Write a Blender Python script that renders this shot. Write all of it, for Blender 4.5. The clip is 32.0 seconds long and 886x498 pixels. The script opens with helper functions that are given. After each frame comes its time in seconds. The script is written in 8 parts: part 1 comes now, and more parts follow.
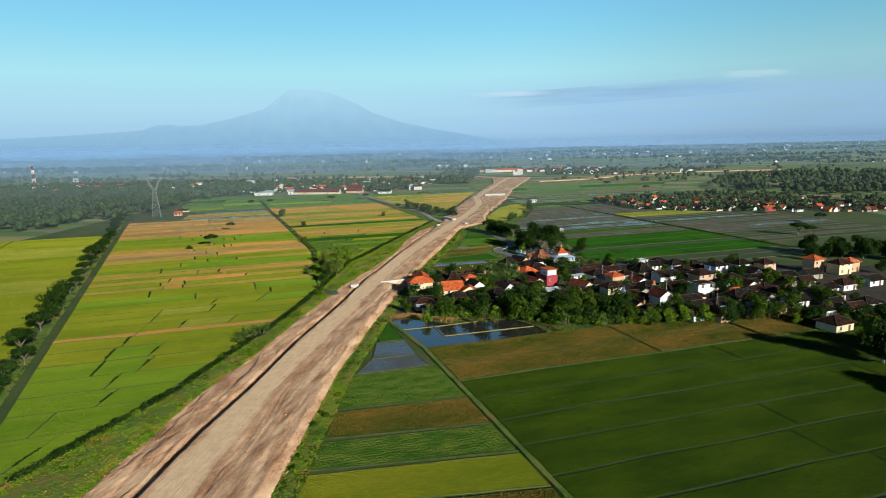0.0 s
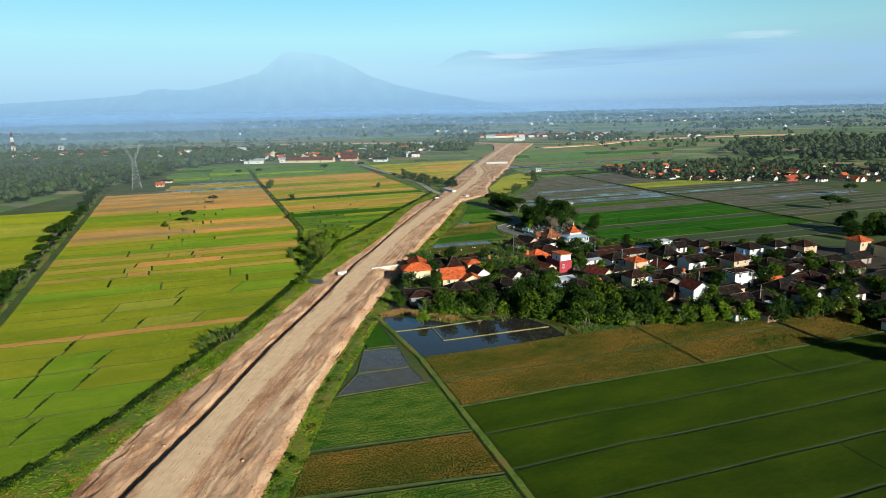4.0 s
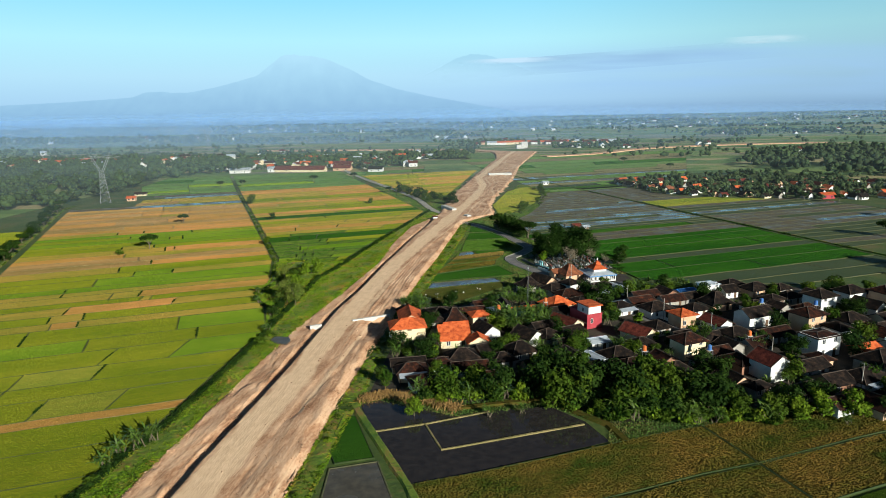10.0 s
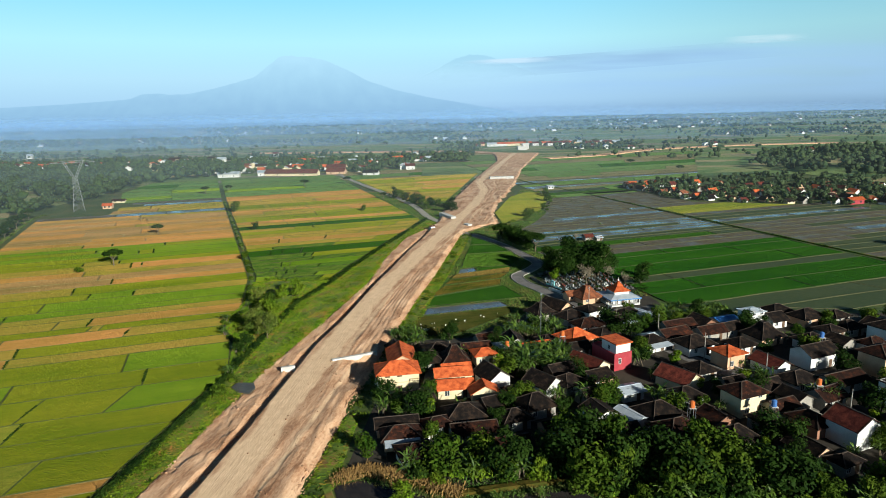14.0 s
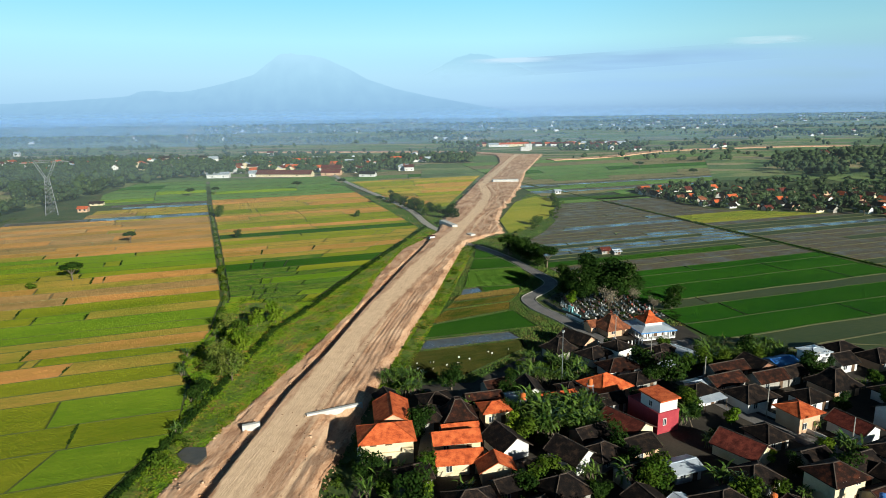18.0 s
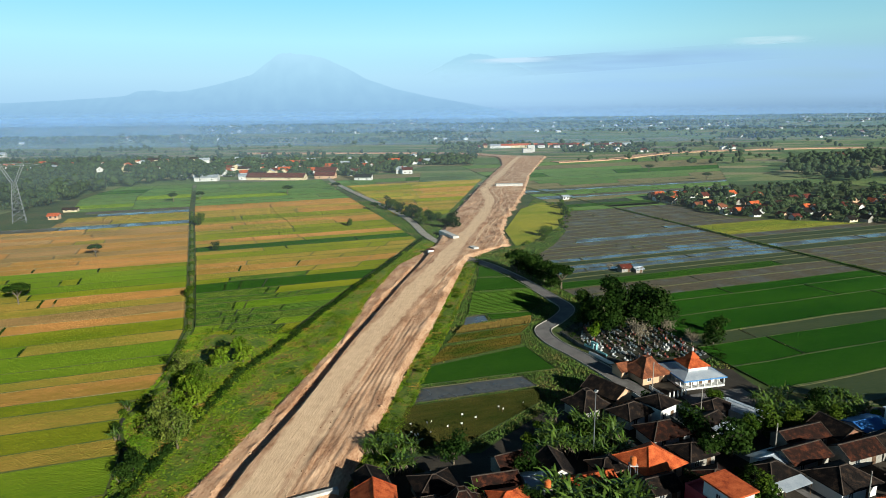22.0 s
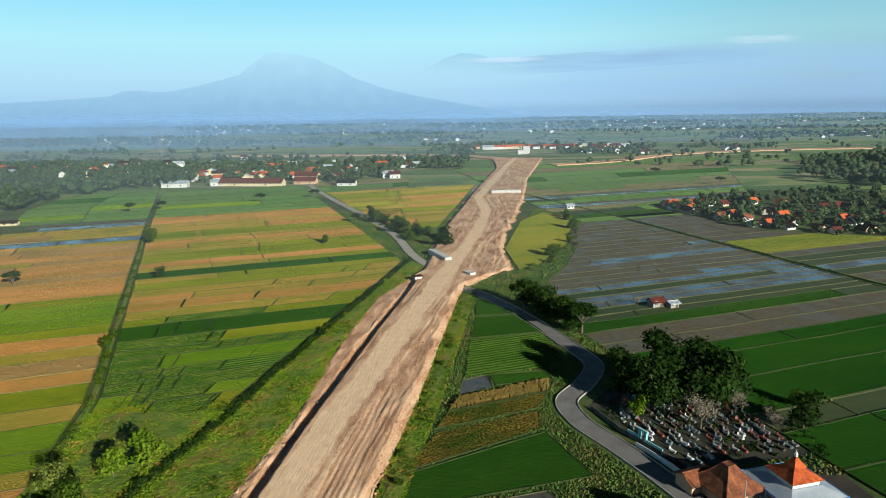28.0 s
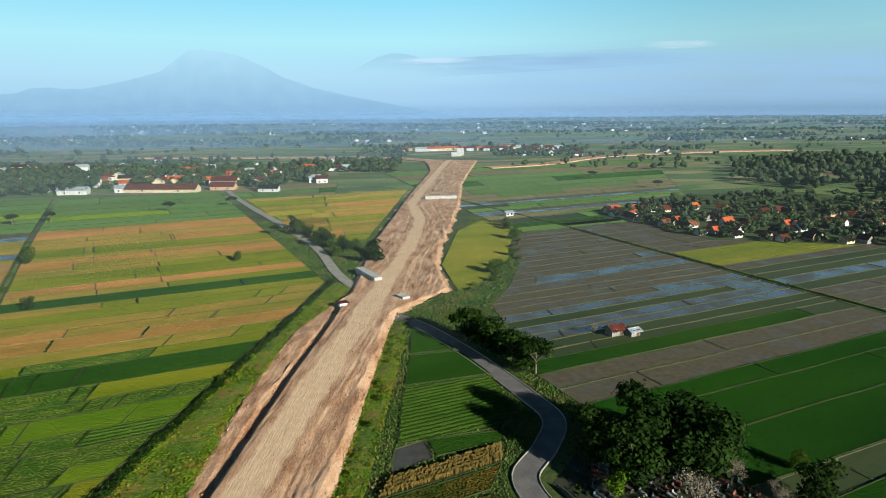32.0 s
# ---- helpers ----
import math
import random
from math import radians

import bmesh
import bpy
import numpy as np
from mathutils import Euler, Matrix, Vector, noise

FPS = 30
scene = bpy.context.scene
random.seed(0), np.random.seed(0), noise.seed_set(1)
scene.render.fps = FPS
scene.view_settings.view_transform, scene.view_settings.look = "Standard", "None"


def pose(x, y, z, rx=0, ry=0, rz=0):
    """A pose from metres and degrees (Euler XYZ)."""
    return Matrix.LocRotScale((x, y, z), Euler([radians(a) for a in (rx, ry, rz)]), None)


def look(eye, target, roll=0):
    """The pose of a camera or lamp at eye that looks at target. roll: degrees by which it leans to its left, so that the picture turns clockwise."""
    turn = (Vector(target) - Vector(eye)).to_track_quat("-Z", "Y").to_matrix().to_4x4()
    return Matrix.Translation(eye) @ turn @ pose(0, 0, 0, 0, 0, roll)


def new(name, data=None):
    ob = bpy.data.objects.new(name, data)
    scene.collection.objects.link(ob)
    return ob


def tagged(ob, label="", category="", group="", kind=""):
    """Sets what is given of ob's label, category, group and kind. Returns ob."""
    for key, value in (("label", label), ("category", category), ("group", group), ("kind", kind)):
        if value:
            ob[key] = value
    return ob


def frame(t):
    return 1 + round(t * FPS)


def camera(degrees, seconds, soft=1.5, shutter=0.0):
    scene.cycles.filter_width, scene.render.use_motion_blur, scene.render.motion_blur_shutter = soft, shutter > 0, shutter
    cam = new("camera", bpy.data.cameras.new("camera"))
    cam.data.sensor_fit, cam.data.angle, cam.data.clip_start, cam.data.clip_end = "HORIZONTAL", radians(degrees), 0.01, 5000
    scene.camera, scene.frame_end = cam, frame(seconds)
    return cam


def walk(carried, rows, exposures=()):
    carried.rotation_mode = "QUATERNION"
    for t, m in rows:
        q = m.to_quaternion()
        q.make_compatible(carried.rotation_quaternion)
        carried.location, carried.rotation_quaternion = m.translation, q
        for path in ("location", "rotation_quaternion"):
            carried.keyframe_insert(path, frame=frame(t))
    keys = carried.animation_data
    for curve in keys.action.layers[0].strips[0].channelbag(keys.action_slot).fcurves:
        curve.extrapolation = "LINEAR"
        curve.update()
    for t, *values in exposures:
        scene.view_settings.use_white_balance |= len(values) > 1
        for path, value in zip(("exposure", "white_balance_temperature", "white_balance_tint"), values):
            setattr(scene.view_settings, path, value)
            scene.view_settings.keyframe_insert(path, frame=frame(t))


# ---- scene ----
cam = camera(69.6, 32.0, 0.9)
PATH = [
    (0, (0.821, -270.777, 62.468), (0.791, -268.805, 62.135), -1.1),
    (1, (0.697, -262.441, 62.426), (0.667, -260.485, 62.01), -1.1),
    (1.5, (0.66, -258.24, 62.428), (0.63, -256.29, 61.987), -1.2),
    (2, (0.623, -254.033, 62.433), (0.593, -252.083, 61.99), -1.3),
    (3, (0.574, -245.629, 62.65), (0.543, -243.679, 62.207), -1.3),
    (3.5, (0.541, -241.391, 62.872), (0.511, -239.441, 62.431), -1.3),
    (5.5, (0.393, -224.625, 64.994), (0.364, -222.673, 64.557), -1.1),
    (6, (0.32, -220.43, 65.253), (0.291, -218.478, 64.821), -1.1),
    (7, (0.126, -211.883, 65.892), (0.098, -209.93, 65.463), -1.0),
    (8, (0.082, -203.435, 66.263), (0.055, -201.482, 65.835), -0.9),
    (9, (0.039, -195.033, 66.371), (0.014, -193.08, 65.942), -1.0),
    (10, (0.177, -186.695, 66.311), (0.151, -184.742, 65.882), -1.0),
    (11, (0.297, -178.377, 66.118), (0.272, -176.423, 65.691), -1.1),
    (12, (0.335, -169.852, 65.91), (0.309, -167.898, 65.485), -1.2),
    (13, (0.385, -161.429, 65.688), (0.36, -159.475, 65.261), -1.2),
    (14, (0.419, -153.147, 65.471), (0.395, -151.193, 65.045), -1.2),
    (15, (0.304, -144.915, 65.268), (0.28, -142.961, 64.841), -1.1),
    (15.5, (0.208, -140.826, 65.23), (0.186, -138.872, 64.803), -1.2),
    (17.5, (-0.218, -124.517, 65.007), (-0.24, -122.563, 64.58), -0.8),
    (18, (-0.371, -120.386, 64.954), (-0.393, -118.432, 64.526), -0.8),
    (19, (-0.575, -112.075, 64.799), (-0.596, -110.121, 64.372), -0.7),
    (20, (-0.699, -103.787, 64.669), (-0.719, -101.833, 64.242), -0.7),
    (21, (-0.762, -95.642, 64.67), (-0.783, -93.689, 64.243), -0.6),
    (22, (-0.713, -87.5, 64.621), (-0.734, -85.546, 64.194), -0.7),
    (23, (-0.757, -79.032, 64.65), (-0.778, -77.078, 64.223), -0.7),
    (24, (-0.841, -70.536, 64.53), (-0.861, -68.582, 64.103), -0.7),
    (25, (-0.959, -62.172, 64.333), (-0.978, -60.218, 63.905), -0.7),
    (25.5, (-0.955, -58.034, 64.283), (-0.974, -56.081, 63.857), -0.9),
    (27.5, (-0.611, -41.697, 63.901), (-0.633, -39.744, 63.473), -0.9),
    (28, (-0.522, -37.551, 63.891), (-0.516, -35.597, 63.464), -0.8),
    (29, (-0.367, -29.365, 63.839), (-0.283, -27.413, 63.411), -0.7),
    (30, (-0.022, -21.537, 63.759), (0.141, -19.589, 63.333), -0.6),
    (30.5, (0.26, -17.6, 63.733), (0.46, -15.655, 63.307), -0.5),
    (31, (0.594, -13.643, 63.71), (0.804, -11.701, 63.283), -0.4),
    (32, (1.6, -5.846, 63.746), (1.812, -3.904, 63.319), -0.4),
]
walk(cam, [(t, look(eye, target, roll)) for t, eye, target, roll in PATH], [(0.0, 0.85), (2.0, 0.95), (8.0, 1.02), (16.0, 1.06), (24.0, 1.03), (32.0, 0.97)])

# ---- world and sun ----
SUN_AZ, SUN_EL = -54.0, 19.5     # degrees: azimuth from +x towards +y, and height
sun_dir = Vector((math.cos(radians(SUN_AZ)) * math.cos(radians(SUN_EL)),
                  math.sin(radians(SUN_AZ)) * math.cos(radians(SUN_EL)), math.sin(radians(SUN_EL))))
world = bpy.data.worlds.new("sky")
scene.world = world
world.use_nodes = True
wn = world.node_tree.nodes
sky = wn.new("ShaderNodeTexSky")
sky.sky_type = "NISHITA"
sky.sun_disc = False
sky.sun_elevation = radians(SUN_EL)
sky.sun_rotation = radians(90 - SUN_AZ)
sky.air_density, sky.dust_density, sky.ozone_density = 0.1, 0.1, 3.0
wl = world.node_tree.links
wn["Background"].inputs["Strength"].default_value = 0.05
wl.new(sky.outputs["Color"], wn["Background"].inputs["Color"])
# bright tropical haze low over the whole horizon
w_dir = wn.new("ShaderNodeTexCoord")
w_sep = wn.new("ShaderNodeSeparateXYZ")
wl.new(w_dir.outputs["Generated"], w_sep.inputs[0])
w_ramp = wn.new("ShaderNodeValToRGB")
wl.new(w_sep.outputs["Z"], w_ramp.inputs["Fac"])
w_el = w_ramp.color_ramp.elements
w_el[0].position, w_el[0].color = 0.0, (0.33, 0.56, 0.82, 1)
w_el[1].position, w_el[1].color = 0.24, (0.20, 0.58, 0.98, 1)
for w_p, w_c in ((0.012, (0.40, 0.66, 0.90)), (0.05, (0.47, 0.78, 0.97)), (0.10, (0.46, 0.88, 1.0)), (0.16, (0.30, 0.76, 1.0))):
    w_e = w_el.new(w_p)
    w_e.color = (*w_c, 1)
w_haze = wn.new("ShaderNodeBackground")
w_haze.inputs["Strength"].default_value = 0.495
w_east = wn.new("ShaderNodeMapRange")
w_east.interpolation_type = "SMOOTHSTEP"
w_east.inputs["From Min"].default_value, w_east.inputs["From Max"].default_value = 0.05, 0.6
w_east.inputs["To Min"].default_value, w_east.inputs["To Max"].default_value = 1.0, 0.74
wl.new(w_sep.outputs["X"], w_east.inputs["Value"])
w_dim = wn.new("ShaderNodeVectorMath")
w_dim.operation = "SCALE"
wl.new(w_ramp.outputs["Color"], w_dim.inputs[0])
wl.new(w_east.outputs["Result"], w_dim.inputs["Scale"])
wl.new(w_dim.outputs["Vector"], w_haze.inputs["Color"])
w_fade = wn.new("ShaderNodeMapRange")
w_fade.interpolation_type = "SMOOTHSTEP"
w_fade.inputs["From Min"].default_value, w_fade.inputs["From Max"].default_value = 0.22, 0.5
wl.new(w_sep.outputs["Z"], w_fade.inputs["Value"])
w_mix = wn.new("ShaderNodeMixShader")
wl.new(w_fade.outputs["Result"], w_mix.inputs["Fac"])
wl.new(w_haze.outputs[0], w_mix.inputs[1])
wl.new(wn["Background"].outputs[0], w_mix.inputs[2])
wl.new(w_mix.outputs[0], wn["World Output"].inputs["Surface"])
sun = new("sun", bpy.data.lights.new("sun", "SUN"))
sun.data.energy, sun.data.angle, sun.data.color = 5.0, radians(0.6), (0.93, 0.925, 0.82)
sun.matrix_world = look(sun_dir * 400, (0, 0, 0))

# ---- small helpers ----
rnd = random.Random(7)
U = Vector((0.9455, 0.3256, 0.0))
V = Vector((-0.3256, 0.9455, 0.0))


def uv(u, v):
    """Field grid to plan: the paddies lie turned by 19 degrees."""
    return (u * U.x + v * V.x, u * U.y + v * V.y)


def mesh_from(name, verts, faces, mat=None, smooth=False):
    me = bpy.data.meshes.new(name)
    me.from_pydata([tuple(v) for v in verts], [], faces)
    if mat:
        me.materials.append(mat)
    if smooth:
        me.polygons.foreach_set("use_smooth", [True] * len(me.polygons))
    me.update()
    return me


def tri_soup(name, co, quads, mat, smooth=False):
    """A big mesh from numpy arrays: co (n, 3), quads (m, 4)."""
    me = bpy.data.meshes.new(name)
    me.vertices.add(len(co))
    me.vertices.foreach_set("co", np.asarray(co, np.float32).ravel())
    q = np.asarray(quads, np.int32)
    me.loops.add(q.size)
    me.loops.foreach_set("vertex_index", q.ravel())
    me.polygons.add(len(q))
    me.polygons.foreach_set("loop_start", np.arange(len(q), dtype=np.int32) * q.shape[1])
    me.polygons.foreach_set("loop_total", np.full(len(q), q.shape[1], np.int32))
    if smooth:
        me.polygons.foreach_set("use_smooth", np.ones(len(q), bool))
    me.materials.append(mat)
    me.update(calc_edges=True)
    me.validate()
    return me


def part(name, me, parent, label="", m=None):
    ob = new(name, me)
    ob.parent = parent
    if m is not None:
        ob.matrix_basis = m
    if label:
        ob["label"] = label
    return ob


def empty(name, m, label, category, group="", kind=""):
    ob = new(name)
    ob.empty_display_size = 0.3
    ob.matrix_basis = m
    return tagged(ob, label, category, group, kind)


def box(x0, y0, z0, x1, y1, z1):
    v = [(x0, y0, z0), (x1, y0, z0), (x1, y1, z0), (x0, y1, z0), (x0, y0, z1), (x1, y0, z1), (x1, y1, z1), (x0, y1, z1)]
    f = [(3, 2, 1, 0), (4, 5, 6, 7), (0, 1, 5, 4), (1, 2, 6, 5), (2, 3, 7, 6), (3, 0, 4, 7)]
    return v, f


def joined(*shapes):
    vs, fs = [], []
    for v, f in shapes:
        n = len(vs)
        vs += list(v)
        fs += [tuple(i + n for i in q) for q in f]
    return vs, fs


def beam(a, b, r, sides=5, r2=None):
    """A tapered round bar from a to b."""
    a, b = Vector(a), Vector(b)
    r2 = r if r2 is None else r2
    w = (b - a).normalized()
    s = w.orthogonal().normalized()
    t = w.cross(s)
    v = []
    for c, rr in ((a, r), (b, r2)):
        for i in range(sides):
            g = 2 * math.pi * i / sides
            v.append(c + rr * (math.cos(g) * s + math.sin(g) * t))
    f = [(i, (i + 1) % sides, sides + (i + 1) % sides, sides + i) for i in range(sides)]
    f += [tuple(range(sides - 1, -1, -1)), tuple(range(sides, 2 * sides))]
    return v, f


# ---- materials ----
TONE = 0.66     # all base colours against the swatches below


def material(name, c1, c2, scale=1.0, fine=8.0, rough=0.9, bump=0.3, dist=0.05, metal=0.0, c3=None, stripes=None, island=0.0, obj=0.0, spec=0.3, stretch=0.0, turn=19.0):
    """Two-scale mottled surface. stripes: (axis, period, depth) of fine courses or ribs. island/obj: value jitter by leaf or by object."""
    c1, c2 = tuple(q * TONE for q in c1), tuple(q * TONE for q in c2)
    c3 = tuple(q * TONE for q in c3) if c3 else None
    m = bpy.data.materials.new(name)
    m.use_nodes = True
    nt = m.node_tree
    nd, lk = nt.nodes, nt.links
    bs = nd["Principled BSDF"]
    bs.inputs["Roughness"].default_value = rough
    bs.inputs["Metallic"].default_value = metal
    bs.inputs["Specular IOR Level"].default_value = spec
    geo = nd.new("ShaderNodeTexCoord")
    co = nd.new("ShaderNodeNewGeometry").outputs["Position"]
    n1 = nd.new("ShaderNodeTexNoise")
    n1.inputs["Scale"].default_value = scale
    n1.inputs["Detail"].default_value = 6
    n2 = nd.new("ShaderNodeTexNoise")
    n2.inputs["Scale"].default_value = fine
    n2.inputs["Detail"].default_value = 4
    if stretch:
        mp = nd.new("ShaderNodeMapping")
        mp.vector_type = "TEXTURE"
        mp.inputs["Rotation"].default_value = (0, 0, radians(turn))
        mp.inputs["Scale"].default_value = (1 / stretch, 1, 1)
        lk.new(co, mp.inputs["Vector"])
        co = mp.outputs["Vector"]
        lk.new(co, n1.inputs["Vector"])
    else:
        lk.new(co, n1.inputs["Vector"])
    lk.new(co, n2.inputs["Vector"])
    mx = nd.new("ShaderNodeMath")
    mx.operation = "MULTIPLY_ADD"
    lk.new(n2.outputs["Fac"], mx.inputs[0])
    mx.inputs[1].default_value = 0.6
    lk.new(n1.outputs["Fac"], mx.inputs[2])
    ramp = nd.new("ShaderNodeValToRGB")
    el = ramp.color_ramp.elements
    el[0].position, el[0].color = 0.58, (*c1, 1)
    el[1].position, el[1].color = 1.02, (*c2, 1)
    if c3:
        e = el.new(0.82)
        e.color = (*c3, 1)
    lk.new(mx.outputs[0], ramp.inputs["Fac"])
    out = ramp.outputs["Color"]
    jit = None
    if island:
        jit = nd.new("ShaderNodeNewGeometry").outputs["Random Per Island"]
        amount = island
    elif obj:
        jit = nd.new("ShaderNodeObjectInfo").outputs["Random"]
        amount = obj
    if jit:
        mr = nd.new("ShaderNodeMapRange")
        mr.inputs["To Min"].default_value, mr.inputs["To Max"].default_value = 1 - amount, 1 + amount
        lk.new(jit, mr.inputs["Value"])
        hs = nd.new("ShaderNodeHueSaturation")
        lk.new(mr.outputs["Result"], hs.inputs["Value"])
        lk.new(out, hs.inputs["Color"])
        out = hs.outputs["Color"]
    lk.new(out, bs.inputs["Base Color"])
    height = n2.outputs["Fac"]
    if stripes:
        axis, period, depth = stripes
        sx = nd.new("ShaderNodeSeparateXYZ")
        lk.new(geo.outputs["Object"], sx.inputs[0])
        a = nd.new("ShaderNodeMath")
        a.operation = "MULTIPLY"
        lk.new(sx.outputs[axis], a.inputs[0])
        a.inputs[1].default_value = 1 / period
        fr = nd.new("ShaderNodeMath")
        fr.operation = "FRACT"
        lk.new(a.outputs[0], fr.inputs[0])
        ad = nd.new("ShaderNodeMath")
        ad.operation = "MULTIPLY_ADD"
        lk.new(fr.outputs[0], ad.inputs[0])
        ad.inputs[1].default_value = depth
        lk.new(height, ad.inputs[2])
        height = ad.outputs[0]
    bp = nd.new("ShaderNodeBump")
    bp.inputs["Strength"].default_value = bump
    bp.inputs["Distance"].default_value = dist
    lk.new(height, bp.inputs["Height"])
    lk.new(bp.outputs["Normal"], bs.inputs["Normal"])
    return m


M = {}
M["ground"] = material("plain_grass", (0.09, 0.15, 0.03), (0.28, 0.26, 0.09), 0.012, 0.15, bump=0.6, dist=0.6, c3=(0.15, 0.20, 0.045))
M["soil"] = material("graded_soil", (0.42, 0.205, 0.105), (0.84, 0.555, 0.355), 0.26, 2.6, bump=0.5, dist=0.16, c3=(0.72, 0.435, 0.258), stretch=0.4, turn=79)


def worn(m, a, b):
    """Soil that carries a paler driven-over layer where the mesh's wear says so, and damp darker patches."""
    nt = m.node_tree
    nd, lk = nt.nodes, nt.links
    bs = nd["Principled BSDF"]
    old = bs.inputs["Base Color"].links[0].from_socket
    co = nd.new("ShaderNodeNewGeometry").outputs["Position"]
    big = nd.new("ShaderNodeTexNoise")
    big.inputs["Scale"].default_value, big.inputs["Detail"].default_value = 0.045, 7
    fine = nd.new("ShaderNodeTexNoise")
    fine.inputs["Scale"].default_value, fine.inputs["Detail"].default_value = 0.5, 6
    for n in (big, fine):
        lk.new(co, n.inputs["Vector"])
    rp = nd.new("ShaderNodeValToRGB")
    rp.color_ramp.elements[0].position, rp.color_ramp.elements[0].color = 0.40, (0.74, 0.69, 0.66, 1)
    rp.color_ramp.elements[1].position, rp.color_ramp.elements[1].color = 0.62, (1, 1, 1, 1)
    lk.new(big.outputs["Fac"], rp.inputs["Fac"])
    damp = nd.new("ShaderNodeMix")
    damp.data_type, damp.blend_type = "RGBA", "MULTIPLY"
    damp.inputs[0].default_value = 0.75
    lk.new(old, damp.inputs[6])
    lk.new(rp.outputs["Color"], damp.inputs[7])
    dust = nd.new("ShaderNodeMix")
    dust.data_type = "RGBA"
    dust.inputs[6].default_value, dust.inputs[7].default_value = (*a, 1), (*b, 1)
    lk.new(fine.outputs["Fac"], dust.inputs[0])
    mp = nd.new("ShaderNodeMapping")
    mp.vector_type = "TEXTURE"
    mp.inputs["Rotation"].default_value = (0, 0, radians(82))
    mp.inputs["Scale"].default_value = (8, 0.7, 1)
    lk.new(co, mp.inputs["Vector"])
    rut = nd.new("ShaderNodeTexNoise")
    rut.inputs["Scale"].default_value, rut.inputs["Detail"].default_value, rut.inputs["Distortion"].default_value = 1.0, 5, 1.2
    lk.new(mp.outputs["Vector"], rut.inputs["Vector"])
    rr = nd.new("ShaderNodeMapRange")
    rr.inputs["From Min"].default_value, rr.inputs["From Max"].default_value = 0.36, 0.62
    rr.inputs["To Min"].default_value, rr.inputs["To Max"].default_value = 0.91, 1.05
    lk.new(rut.outputs["Fac"], rr.inputs["Value"])
    bp = nd.new("ShaderNodeBump")
    bp.inputs["Strength"].default_value, bp.inputs["Distance"].default_value = 0.5, 0.16
    lk.new(rut.outputs["Fac"], bp.inputs["Height"])
    lk.new(bs.inputs["Normal"].links[0].from_socket, bp.inputs["Normal"])
    lk.new(bp.outputs["Normal"], bs.inputs["Normal"])
    at = nd.new("ShaderNodeAttribute")
    at.attribute_name = "wear"
    ad = nd.new("ShaderNodeMath")
    ad.operation = "MULTIPLY_ADD"
    lk.new(fine.outputs["Fac"], ad.inputs[0])
    ad.inputs[1].default_value = 0.5
    lk.new(at.outputs["Fac"], ad.inputs[2])
    mr = nd.new("ShaderNodeMapRange")
    mr.interpolation_type = "SMOOTHSTEP"
    mr.inputs["From Min"].default_value, mr.inputs["From Max"].default_value = 0.42, 1.15
    lk.new(ad.outputs[0], mr.inputs["Value"])
    mx = nd.new("ShaderNodeMix")
    mx.data_type = "RGBA"
    lk.new(mr.outputs["Result"], mx.inputs[0])
    lk.new(damp.outputs[2], mx.inputs[6])
    lk.new(dust.outputs[2], mx.inputs[7])
    vm = nd.new("ShaderNodeVectorMath")
    vm.operation = "SCALE"
    lk.new(mx.outputs[2], vm.inputs[0])
    lk.new(rr.outputs["Result"], vm.inputs["Scale"])
    lk.new(vm.outputs["Vector"], bs.inputs["Base Color"])


worn(M["soil"], (0.46, 0.303, 0.185), (0.69, 0.488, 0.310))
M["asphalt"] = material("village_asphalt", (0.13, 0.122, 0.118), (0.22, 0.205, 0.195), 0.3, 4, bump=0.3, dist=0.03)
M["lane"] = material("lane_concrete", (0.30, 0.28, 0.24), (0.45, 0.42, 0.36), 0.3, 4, bump=0.3, dist=0.03)
M["concrete"] = material("raw_concrete", (0.45, 0.43, 0.40), (0.68, 0.66, 0.62), 0.4, 5, bump=0.25, dist=0.03)
M["bund"] = material("grassy_bund", (0.013, 0.034, 0.005), (0.048, 0.068, 0.012), 0.35, 3, bump=0.8, dist=0.2)
M["bund_soft"] = material("low_grassy_bund", (0.038, 0.070, 0.008), (0.095, 0.105, 0.020), 0.2, 3, bump=0.8, dist=0.2)
# near-black bund colour that paints the shaded gap round a crop
M["bund_gap_shade"] = material("gap_shade_bund", (0.008, 0.018, 0.004), (0.024, 0.036, 0.009), 0.3, 3, bump=0.6, dist=0.15)
M["bund_pale"] = material("mud_bund", (0.050, 0.062, 0.022), (0.105, 0.100, 0.044), 0.35, 3, bump=0.6, dist=0.15)
M["bund_dry"] = material("dry_bund", (0.13, 0.12, 0.035), (0.30, 0.23, 0.10), 0.35, 3, bump=0.6, dist=0.15)
M["verge"] = material("verge_grass", (0.046, 0.118, 0.006), (0.24, 0.140, 0.040), 0.13, 1.1, bump=1.0, dist=0.35, c3=(0.135, 0.190, 0.016))
M["blade_verge"] = material("verge_blades", (0.046, 0.116, 0.006), (0.25, 0.135, 0.034), 0.15, 0.7, bump=0.0, island=0.2, c3=(0.120, 0.180, 0.010), spec=0.05)
M["blade_weed"] = material("weed_blades", (0.034, 0.084, 0.009), (0.150, 0.125, 0.032), 0.10, 0.8, bump=0.0, island=0.25, c3=(0.066, 0.128, 0.013))
# earth colour darkened to paint in the shade between the houses
M["shade_toned_earth"] = material("village_earth_shade", (0.020, 0.017, 0.012), (0.060, 0.047, 0.033), 0.2, 3, bump=0.6, dist=0.1)
